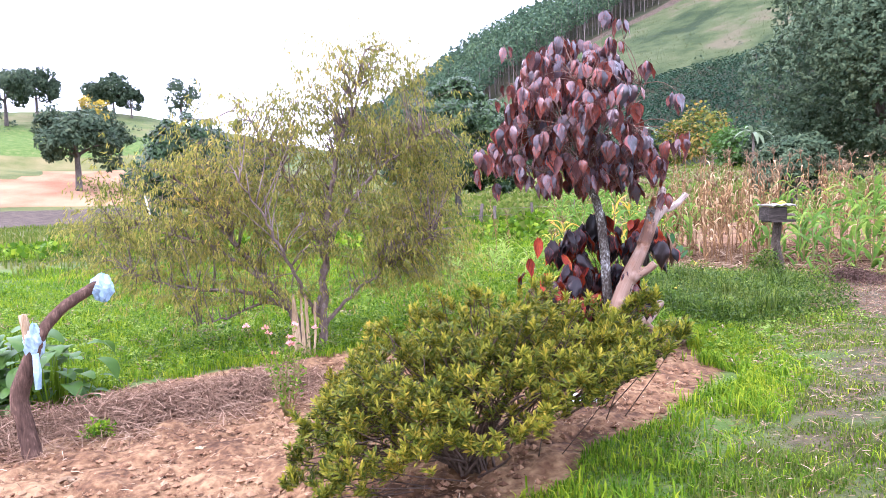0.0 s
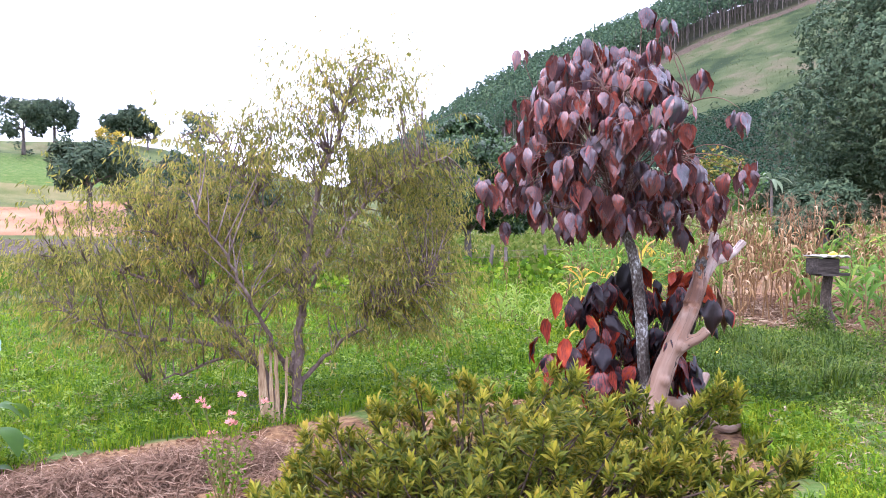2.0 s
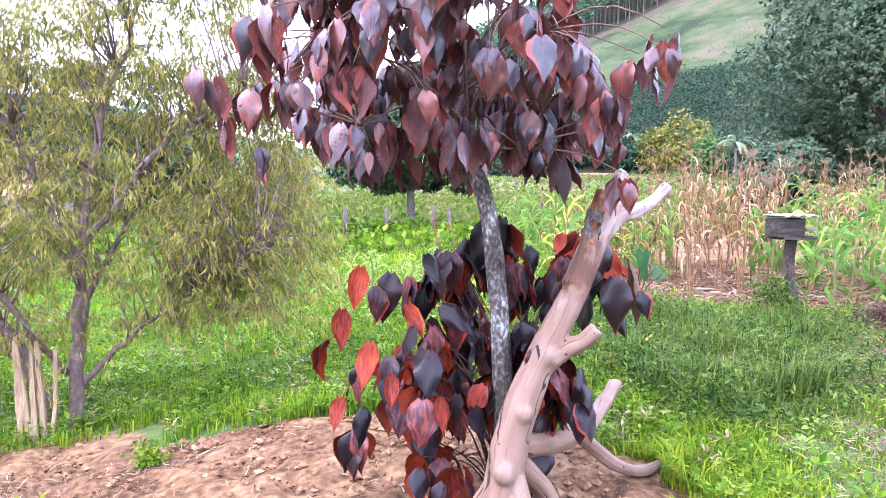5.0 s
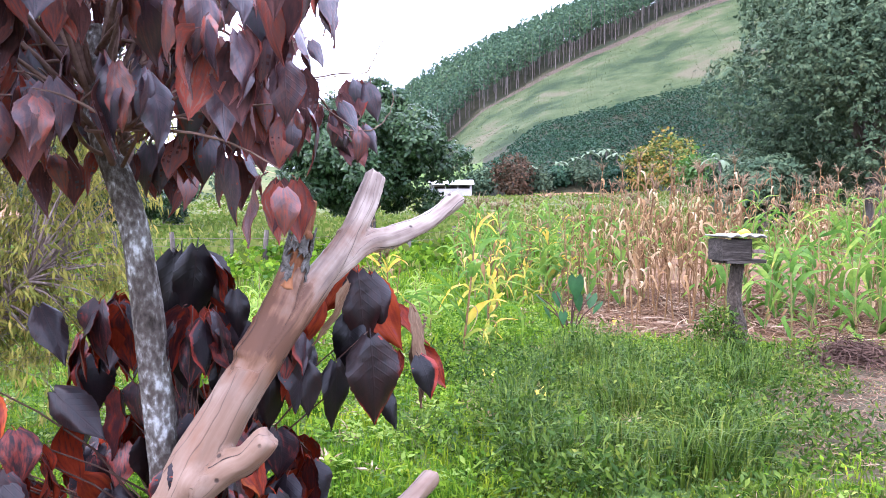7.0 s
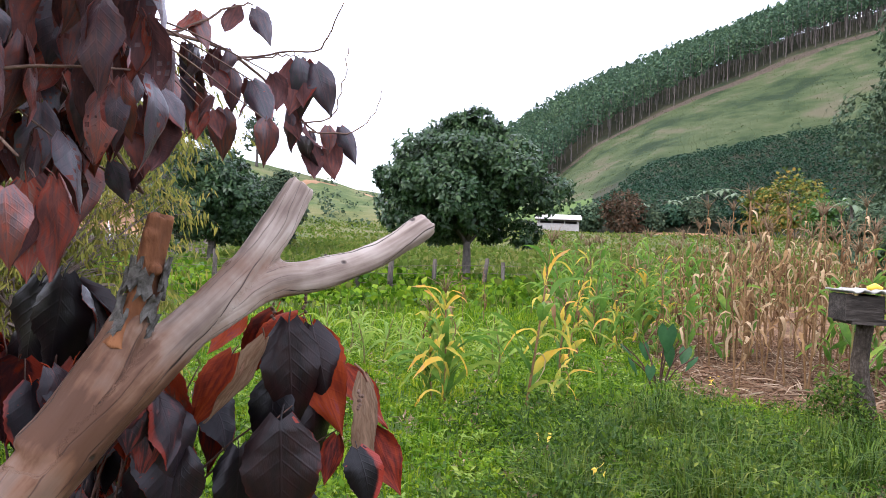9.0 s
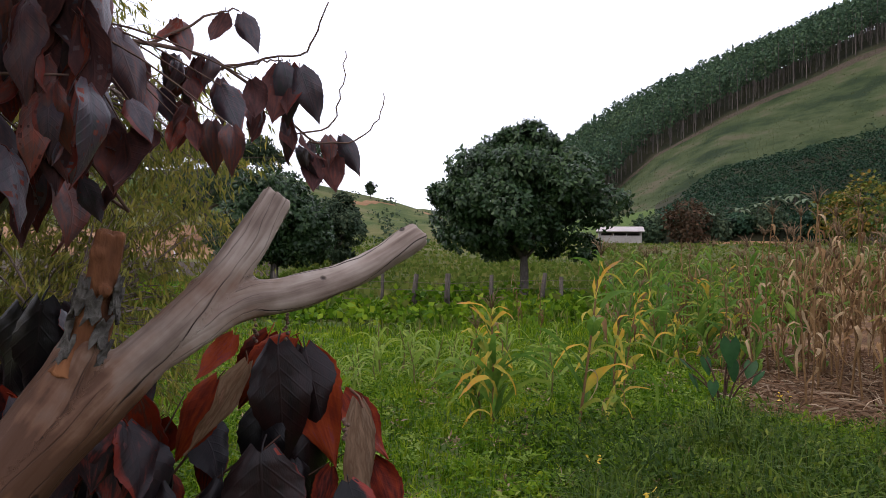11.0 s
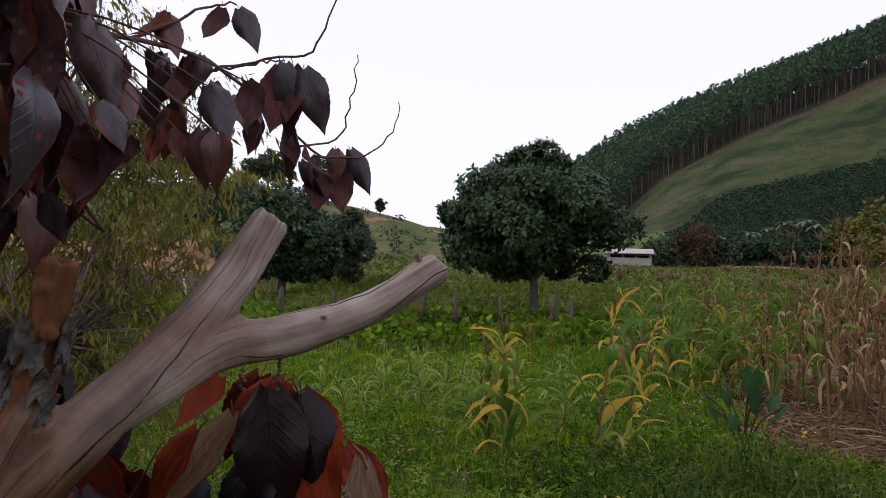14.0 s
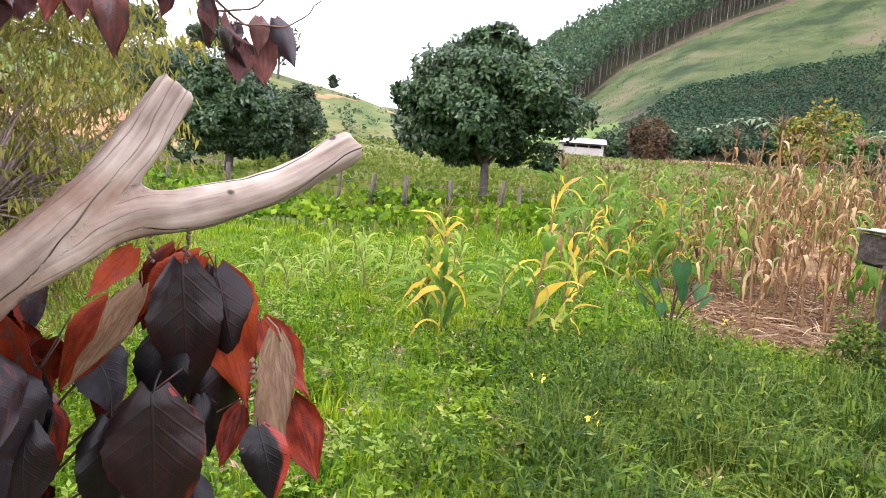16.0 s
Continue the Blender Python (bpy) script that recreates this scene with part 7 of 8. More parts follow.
# hill trees on the far left ridge
for az, r, top_el, w, kind, lab in ((-31.2, 160, 10.3, 4.6, "hilltree", "tall dark tree on the ridge"), (-33.2, 150, 10.4, 4.6, "hilltree", "tall dark tree on the ridge"), (-26.2, 163, 10.3, 3.2, "hilltree", "tall slender tree on the ridge"), (-27.3, 165, 9.4, 3.0, "hilltree", "tall slender tree on the ridge"), (-25.0, 163, 9.2, 2.6, "hilltree", "slender tree on the ridge"), (-21.5, 160, 10.3, 4.2, "hilltree", "thin open tree on the ridge"), (-29.6, 104, 8.0, 6.2, "hilltree", "broad spreading tree below the ridge"), (-27.6, 140, 8.0, 2.6, "yellow", "small yellow-flowering tree on the slope"), (-17.3, 165, 6.8, 0.9, "hilltree", "lone small tree on the ridge")):
    x_, y_ = at_polar(az, r)
    z_ = zed(x_, y_)
    zt = EYE_Z + r * math.tan(radians(top_el))
    h = max(1.5, zt - z_)
    thin = 0.45 if az == -21.5 else 1.0
    if w < 1.5 or kind == "yellow":
        broad_tree("ridge_tree", (x_, y_, z_), z_ + h * 0.45, 0.05 * w + 0.08, (x_, y_, z_ + h * 0.68), (w, w, h * 0.34), int(50 + 12 * w), 44, 0.11 * w + 0.12, 0.05 * w + 0.3, M[kind], M["mangobark"], lab, "tree", "trees on the ridge", CLUMP, 0.2, 0.35, 6, 0.25)
    else:
        tufted_tree("ridge_tree", (x_, y_, z_), z_ + h * 0.42, 0.05 * w + 0.08, (x_, y_, z_ + h * 0.60), (w * 1.12, w * 1.12, h * 0.44), int(12 + 3 * w), int((260 + 90 * w) * thin), 9, 0.045 * w + 0.42, M[kind], M["mangobark"], lab, (0.2, 0.36), 9, int(az * -10), 0.1, "trees on the ridge")

# valley edge: rounded trees, palm, bananas
for az, r, el, w, kind, lab in ((7.6, 121, 5.3, 3.6, "brown", "brownish rounded tree at the foot of the hill"), (4.9, 122, 4.3, 2.2, "shade", "low dark bush at the foot of the hill"), (9.6, 124, 4.2, 2.0, "hilltree", "grey-green bush at the foot of the hill"), (19.6, 112, 6.5, 3.6, "orange", "tree flushed with orange and yellow leaves"), (17.6, 118, 5.6, 2.4, "orange", "bush with orange new leaves"), (21.8, 100, 4.8, 2.6, "banana", "bright green rounded bush"), (13.2, 126, 4.6, 2.2, "hilltree", "green bush at the hill foot"), (16.0, 124, 4.4, 2.6, "coffee", "dark green bush at the hill foot"), (11.0, 127, 4.2, 2.4, "coffee", "dark green bush at the hill foot"), (24.5, 96, 5.0, 3.0, "hilltree", "green bush beside the palm")):
    x_, y_ = at_polar(az, r)
    z_ = zed(x_, y_) - 0.2
    h = EYE_Z + r * math.tan(radians(el)) - z_
    broad_tree("hillfoot_tree", (x_, y_, z_), z_ + h * 0.35, 0.16, (x_, y_, z_ + h * 0.55), (w, w, h * 0.45), 110, 16, 0.55, 0.55, M[kind], M["mangobark"], lab, "tree", "trees at the hill foot", CLUMP, 0.3, 0.2, 6, 0.4)


def frond_plant(x, y, h, n, length, width, mat, name, label, category):
    z = zed(x, y)
    ob = thing(name, (x, y, z), label, category)
    g = Geo()
    g.tube(curve_pts([(x, y, z - 0.1), (x + 0.1, y, z + h * 0.6), (x, y, z + h)], 6), np.linspace(0.22, 0.14, 6), 8)
    part("trunk", g.mesh("trunk", M["mangobark"]), ob)
    blade = broad_leaf(length, width, 1.0, "frond", mat, 9)
    for i in range(n):
        lf = new("frond", blade)
        lf.parent = ob
        lf.matrix_basis = pose(0, 0, h, 0, rng.uniform(-35, 15), 360 * i / n + rng.uniform(-15, 15))


x_, y_ = at_polar(23.2, 92)
frond_plant(x_, y_, 4.6, 13, 3.4, 0.55, M["palm"], "palm_tree", "pale green palm at the foot of the hill", "palm")
for az, r in ((12.4, 134), (13.6, 138), (11.2, 132), (9.0, 130), (14.8, 140), (15.6, 136), (8.2, 129)):
    x_, y_ = at_polar(az, r)
    frond_plant(x_, y_, 2.6, 9, 2.8, 0.8, M["palm"], "banana_plant", "pale banana plant among the coffee", "banana plant")


# ---- shed ----
def make_shed():
    x, y = at_polar(2.6, 117)
    z = zed(x, y) - 0.1
    ob = thing("farm_shed", (x, y, z), "long low white shed with a pale tiled roof", "building")
    L, W, H = 6.4, 4.5, 1.9
    part("wall", Geo().box(x, y - W / 2, z + 0.65, L, 0.15, 1.3).mesh("wall", M["wall"], False), ob, "low whitewashed wall")
    part("wall", Geo().box(x, y + W / 2, z + H / 2, L, 0.15, H).mesh("wall", M["opening_shade"], False), ob, "back wall coloured near black as the shade inside the shed")
    for sx in (-1, 1):
        part("wall", Geo().box(x + sx * L / 2, y, z + H / 2, 0.15, W, H).mesh("wall", M["wall"], False), ob)
    for k in range(4):
        part("post", Geo().box(x - L / 2 + 0.2 + k * (L - 0.4) / 3, y - W / 2, z + H / 2, 0.14, 0.14, H).mesh("post", M["wall"], False), ob)
    g = Geo()
    e = 0.45
    ridge = z + H + 0.85
    v = []
    for t in (0, 0.1):
        v += [(x - L / 2 - e, y - W / 2 - e, z + H + t), (x + L / 2 + e, y - W / 2 - e, z + H + t), (x + L / 2 + e, y, ridge + t), (x - L / 2 - e, y, ridge + t), (x + L / 2 + e, y + W / 2 + e, z + H + t), (x - L / 2 - e, y + W / 2 + e, z + H + t)]
    g.add(v, [(6, 7, 8, 9), (9, 8, 10, 11), (1, 0, 3, 2), (2, 3, 5, 4), (0, 1, 7, 6), (4, 5, 11, 10), (1, 2, 8, 7), (2, 4, 10, 8), (3, 0, 6, 9), (5, 3, 9, 11)])
    part("roof", g.mesh("roof", M["roof"], False), ob, "pale sloping roof")


make_shed()


# ---- fence ----
def make_fence():
    posts = [(-9.5, 28.2), (-7.6, 28.6), (-5.8, 28.8), (-3.95, 29.0), (-2.82, 29.2), (-1.68, 29.0), (-0.2, 29.0), (1.42, 29.2), (2.0, 29.4), (3.6, 29.8), (5.4, 30.2), (7.4, 30.6)]
    ob = thing("wire_fence", (0, 29, zed(0, 29)), "old wire fence on weathered wooden posts", "fence")
    tops = []
    for x, y in posts:
        z = zed(x, y)
        h = rng.uniform(1.05, 1.35)
        g = Geo()
        g.tube([(x, y, z - 0.1), (x + rng.normal() * 0.03, y, z + h * 0.5), (x + rng.normal() * 0.06, y, z + h)], np.array([0.075, 0.07, 0.062]) * rng.uniform(0.8, 1.3), 8, jag=0.1)
        part("post", g.mesh("post", M["fence"]), ob)
        tops.append((x, y, z))
    for hh in (0.4, 0.75, 1.0):
        g = Geo()
        g.tube([(x, y - 0.06, z + hh) for x, y, z in tops], 0.006, 4)
        part("wire", g.mesh("wire", M["wire"]), ob)


make_fence()


def make_fence_weeds():
    m = 900
    x = rng.uniform(-16, 9, m)
    y = 28.6 + rng.normal(size=m) * 1.6 + 0.1 * x
    c = np.stack([x, y, ground_z(x, y)], -1)
    h = rng.uniform(0.15, 0.75, m) * (0.5 + 0.7 * smooth01(0.5 + wavy(x, y, 2.2, 3)))
    p = np.repeat(c, 22, 0) + rng.normal(size=(m * 22, 3)) * (0.28, 0.28, 0) + np.c_[np.zeros(m * 22), np.zeros(m * 22), np.repeat(h, 22) * rng.random(m * 22)]
    tagged(new("fence_weeds", leafy("fence_weeds", CLUMP, p, rng.normal(size=p.shape) + (0, 0, 0.4), rng.normal(size=p.shape) + (0, 0, 1), rng.uniform(0.12, 0.3, len(p)), M["weed"])), "bushy green weeds grown up along the fence", "weeds", kind="stuff")


make_fence_weeds()
g_ = Geo()
px0, py0 = at_polar(-29.5, 30)
g_.tube([(px0 + 0.15, py0, zed(px0, py0) - 0.1), (px0 - 0.1, py0, zed(px0, py0) + 1.1), (px0 - 0.3, py0, zed(px0, py0) + 2.1)], [0.05, 0.045, 0.03], 8)
tagged(new("leaning_pole", g_.mesh("leaning_pole", M["pole"])), "pale leaning pole standing in the meadow", "pole")


# ---- woods and plantation on the hill ----
def hill_cover():
    # eucalyptus: rows up the slope
    spots = []
    for r in np.arange(150, 372, 4.6):
        for az in np.arange(-9, 40, 4.3 / r * 57.3):
            edge = 260 if az > 2 else np.interp(az, [-9, -4, 2], [330, 250, 252])
            if r < edge - 2 or rng.random() < 0.06:
                continue
            spots.append((az + rng.normal() * 0.1, r + rng.normal() * 0.5))
    spots = np.array(spots)
    x, y = HUB[0] + spots[:, 1] * np.sin(np.radians(spots[:, 0])), HUB[1] + spots[:, 1] * np.cos(np.radians(spots[:, 0]))
    z = ground_z(x, y)
    n = len(x)
    h = rng.uniform(15.5, 18.5, n)
    s6 = np.arange(5) * 2 * np.pi / 5
    ring = np.stack([np.cos(s6), np.sin(s6)], -1)
    tv = np.concatenate([np.c_[ring * 0.16, np.zeros(5)], np.c_[ring * 0.08, np.ones(5)]])
    tf = np.array([(j, (j + 1) % 5, 5 + (j + 1) % 5, 5 + j) for j in range(5)])
    v = tv[None] * np.stack([np.ones(n), np.ones(n), h * 0.9], -1)[:, None] + np.stack([x, y, z - 0.3], -1)[:, None]
    f = (tf[None] + (np.arange(n) * 10)[:, None, None]).reshape(-1, 4)
    wood = thing("eucalyptus_wood", (at_polar(10, 300)[0], at_polar(10, 300)[1], 60.0), "dense eucalyptus plantation covering the upper hill", "woods", kind="stuff")
    part("trunks", fast_mesh("trunks", v, f, M["eucbark"]), wood, kind="stuff")
    per = 150
    k = rng.random((n, per))
    up = 0.4 + 0.6 * k
    wid = 2.5 * np.sin(np.pi * np.clip((k * 0.9 + 0.1), 0, 1)) ** 0.7
    a = rng.uniform(0, 2 * np.pi, (n, per))
    rr = wid * np.sqrt(rng.random((n, per)))
    p = np.stack([x[:, None] + rr * np.cos(a), y[:, None] + rr * np.sin(a), z[:, None] + h[:, None] * up], -1).reshape(-1, 3)
    d = rng.normal(size=p.shape) - (0, 0, 0.4)
    part("crowns", leafy("crowns", CLUMP, p, d, rng.normal(size=p.shape) + (0, 0, 0.8), rng.uniform(0.6, 1.2, len(p)), M["euc"]), wood, kind="stuff")
    # coffee rows
    spots = []
    for r in np.arange(128, 192, 2.3):
        for az in np.arange(4.2, 44, 1.5 / r * 57.3):
            top = np.interp(az, [4.2, 6, 9, 14, 44], [134, 158, 186, 191, 192])
            if r < top and rng.random() < 0.94:
                spots.append((az, r))
    spots = np.array(spots)
    x, y = HUB[0] + spots[:, 1] * np.sin(np.radians(spots[:, 0])), HUB[1] + spots[:, 1] * np.cos(np.radians(spots[:, 0]))
    c = np.stack([x, y, ground_z(x, y) + 0.75], -1) + rng.normal(size=(len(x), 3)) * 0.15
    per = 46
    d = jitter_dirs(len(c) * per)
    d[:, 2] = np.abs(d[:, 2]) - 0.2
    p = np.repeat(c, per, 0) + d * (1.0, 1.0, 0.85)
    field = thing("coffee_plantation", (at_polar(18, 150)[0], at_polar(18, 150)[1], 12.0), "rows of dark green coffee bushes on the slope", "plantation", kind="stuff")
    part("foliage", leafy("foliage", CLUMP, p, d + 0.5 * rng.normal(size=d.shape), d + (0, 0, 0.6), rng.uniform(0.3, 0.52, len(p)), M["coffee"]), field, kind="stuff")
    # tufts on the open hill pasture
    m = 9000
    az, r = rng.uniform(0, 40, m), rng.uniform(180, 262, m)
    x, y = HUB[0] + r * np.sin(np.radians(az)), HUB[1] + r * np.cos(np.radians(az))
    p = np.stack([x, y, ground_z(x, y) + 0.1], -1)
    tuft = thing("hill_tufts", (at_polar(15, 220)[0], at_polar(15, 220)[1], 30.0), "scattered grass tufts on the open hillside", "grass", kind="stuff")
    part("foliage", leafy("foliage", CLUMP, p, rng.normal(size=p.shape) + (0, 0, 0.6), rng.normal(size=p.shape) + (0, 0, 1), rng.uniform(0.18, 0.42, m), M["tuft"]), tuft, kind="stuff")


hill_cover()


def make_hillside_bushes():
    """Scrub on the left hill, along its track and on the open pasture."""
    m = 240
    az = np.concatenate([rng.uniform(-48, -7, 220), rng.uniform(4, 36, 20)])
    r = np.concatenate([rng.uniform(98, 168, 220), rng.uniform(196, 210, 20)])
    x, y = HUB[0] + r * np.sin(np.radians(az)), HUB[1] + r * np.cos(np.radians(az))
    far = (az > -23) | (r > 132)
    x, y, m = x[far], y[far], int(far.sum())
    s = 0.3 + 1.0 * rng.random(m) ** 3
    c = np.stack([x, y, ground_z(x, y) + s * 0.4], -1)
    d = jitter_dirs(m * 40)
    p = np.repeat(c, 40, 0) + d * np.repeat(s, 40)[:, None] * (1.2, 1.2, 0.7)
    tagged(new("hillside_scrub", leafy("hillside_scrub", CLUMP, p, d + 0.6 * rng.normal(size=d.shape), d + (0, 0, 0.7), np.repeat(s, 40) * rng.uniform(0.3, 0.7, len(p)), M["hilltree"])), "scattered low scrub on the hillsides", "scrub", kind="stuff")


make_hillside_bushes()


# ---- litter on the ground ----
def scatter_points(n, x0, x1, y0, y1, poly=None, margin=0.0, outside=False):
    x, y = rng.uniform(x0, x1, n), rng.uniform(y0, y1, n)
    if poly is not None:
        d = inside(poly, x, y) + 0.25 * wavy(x, y, 0.5, 3)
        keep = (d < margin) if outside else (d > margin)
        x, y = x[keep], y[keep]
    return x, y


def bare(x, y):
    d = np.maximum(inside(BED, x, y), inside(CORN, x, y)) + 0.22 * wavy(x, y, 0.6, 3) + 0.15 * wavy(x, y, 0.23, 8)
    return d > 0.0


def lushness(x, y):
    """0 on the trodden yard, 1 in the weedy meadow, with a ragged border."""
    d = inside(YARD, x, y)
    v = smooth01(0.45 - d / 2.4 + 0.3 * wavy(x, y, 0.7, 2) + 0.2 * wavy(x, y, 2.3, 5))
    return v * (1 - 0.8 * smooth01(0.5 + inside(LITTER, x, y) / 1.5))


def make_clods():
    x, y = scatter_points(32000, -4.6, 2.4, 2.2, 9.3, BED, 0.0)
    s = 0.004 + 0.03 * rng.random(len(x)) ** 5
    base = np.array([(1, 0, 0), (-1, 0, 0), (0, 1, 0), (0, -1, 0), (0, 0, 1), (0, 0, -1)], float)
    tf = np.array([(0, 2, 4), (2, 1, 4), (1, 3, 4), (3, 0, 4), (2, 0, 5), (1, 2, 5), (3, 1, 5), (0, 3, 5)])
    v = (base[None] * (1 + rng.uniform(-0.35, 0.35, (len(x), 6, 3))) * (1, 1, 0.7) + rng.uniform(-0.2, 0.2, (len(x), 6, 3))) * s[:, None, None]
    v = v + np.stack([x, y, ground_z(x, y) + s * 0.3], -1)[:, None]
    f = (tf[None] + (np.arange(len(x)) * 6)[:, None, None]).reshape(-1, 3)
    tagged(new("soil_clods", fast_mesh("soil_clods", v, f, M["clod"], False)), "crumbled clods of dry reddish clay soil", "soil", kind="stuff")


make_clods()


def strands(name, pos, length, width, flat, mat, label, category, lift=0.02):
    """Thin dry stalks lying every way."""
    n = len(pos)
    d = unit(rng.normal(size=(n, 3)) * (1, 1, flat))
    ln = length * rng.uniform(0.4, 1.3, n)
    tv = [(0, 0.5, 0), (0, -0.5, 0), (0.5, 0.45, 0.08), (0.5, -0.45, 0.08), (1, 0.0, 0)]
    tf = [(0, 1, 3), (0, 3, 2), (2, 3, 4)]
    sc = np.stack([ln, np.full(n, width) * rng.uniform(0.6, 1.5, n), ln], -1)
    v, f = spread(tv, tf, pos - d * ln[:, None] * 0.5 + (0, 0, lift), d, rng.normal(size=(n, 3)) * 0.5 + (0, 0, 1), sc)
    return tagged(new(name, fast_mesh(name, v, f, mat)), label, category, kind="stuff")


def make_straw():
    # heaped dry weeds along the far side of the bed
    t = rng.random(14000)
    line = np.array([(-4.2, 6.1), (-3.0, 6.9), (-2.2, 7.5), (-1.6, 7.9)])
    i = np.clip((t * 3).astype(int), 0, 2)
    u = (t * 3 - i)[:, None]
    c = line[i] * (1 - u) + line[i + 1] * u + rng.normal(size=(14000, 2)) * (0.3, 0.34)
    h = np.maximum(0, 0.3 - 0.62 * np.hypot(*(c - (line[i] * (1 - u) + line[i + 1] * u)).T) ** 1.2) * rng.random(14000)
    strands("dry_weed_heap", np.c_[c, ground_z(c[:, 0], c[:, 1]) + h], 0.24, 0.0065, 0.4, M["heap"], "low heap of dry uprooted weeds on the bed", "dry weeds")
    x, y = scatter_points(3500, -5, 2, 3, 9, BED, 0.1)
    strands("bed_litter", np.c_[x, y, ground_z(x, y) + 0.015], 0.1, 0.005, 0.15, M["straw"], "scattered dry bits on the clay bed", "litter")
    x, y = scatter_points(24000, 4, 12, 7.5, 12.8, LITTER, -0.3)
    strands("mown_straw", np.c_[x, y, ground_z(x, y) + 0.01], 0.14, 0.006, 0.2, M["deadgrass"], "dry mown straw lying on the yard", "straw")
    x, y = scatter_points(24000, 1.5, 10, 3.2, 11.5, YARD, 0.2)
    k = ~bare(x, y) & (rng.random(len(x)) < 0.45 + 0.55 * smooth01(0.4 + 0.7 * wavy(x, y, 0.8, 7)))
    x, y = x[k], y[k]
    strands("yard_straw", np.c_[x, y, ground_z(x, y) + 0.02], 0.09, 0.005, 0.25, M["straw"], "dry clippings lying on the mown yard", "straw")
    x, y = scatter_points(12000, 4.3, 11, 13.2, 21, CORN, 0.0)
    strands("corn_litter", np.c_[x, y, ground_z(x, y) + 0.02], 0.3, 0.016, 0.2, M["cornlitter"], "fallen dry corn leaves on the field soil", "litter")
    x, y = scatter_points(1000, 4.2, 9, 13.2, 19, CORN, -0.1)
    strands("fallen_corn_stalks", np.c_[x, y, ground_z(x, y) + 0.05], 0.45, 0.014, 0.2, M["huskstraw"], "pale broken corn stalks lying on the field soil", "litter", 0.03)
    # dark brushwood beside the field
    m = 2600
    c = np.c_[6.95 + rng.normal(size=m) * 0.42, 12.3 + rng.normal(size=m) * 0.2]
    h = 0.24 * np.exp(-((c[:, 0] - 6.95) / 0.5) ** 2 - ((c[:, 1] - 12.3) / 0.3) ** 2) * rng.random(m)
    strands("brush_heap", np.c_[c, ground_z(c[:, 0], c[:, 1]) + h], 0.26, 0.008, 0.35, M["char"], "small dark heap of brushwood at the field edge", "brushwood")


make_straw()


def blades(name, x, y, height, width, mat, label, lean=0.5, segs=True):
    """Upright grass blades, bent over towards their tips."""
    n = len(x)
    a = rng.uniform(0, 2 * np.pi, n)
    h = height * rng.uniform(0.45, 1.3, n)
    w = width * rng.uniform(0.6, 1.3, n)
    b = lean * rng.random(n) * h
    base = np.stack([x, y, ground_z(x, y) - 0.01], -1)
    side = np.stack([-np.sin(a), np.cos(a), 0 * a], -1) * w[:, None] * 0.5
    fwd = np.stack([np.cos(a), np.sin(a), 0 * a], -1)
    up = np.array([0, 0, 1.0])
    mid = base + up * (h * 0.6)[:, None] + fwd * (b * 0.35)[:, None]
    tip = base + up * (h * (1 - 0.25 * lean))[:, None] + fwd * b[:, None]
    v = np.stack([base + side, base - side, mid + side * 0.8, mid - side * 0.8, tip], 1)
    tf = np.array([(0, 1, 3), (0, 3, 2), (2, 3, 4)])
    f = (tf[None] + (np.arange(n) * 5)[:, None, None]).reshape(-1, 3)
    return tagged(new(name, fast_mesh(name, v.reshape(-1, 3), f, mat)), label, "grass", kind="stuff")


def field_points(n, r0, r1, a0, a1, power=1.0):
    """Places in a fan ahead, thicker near its start."""
    r = r0 + (r1 - r0) * rng.random(n) ** power
    a = np.radians(rng.uniform(a0, a1, n))
    return 1.4 + r * np.sin(a), 1.2 + r * np.cos(a)


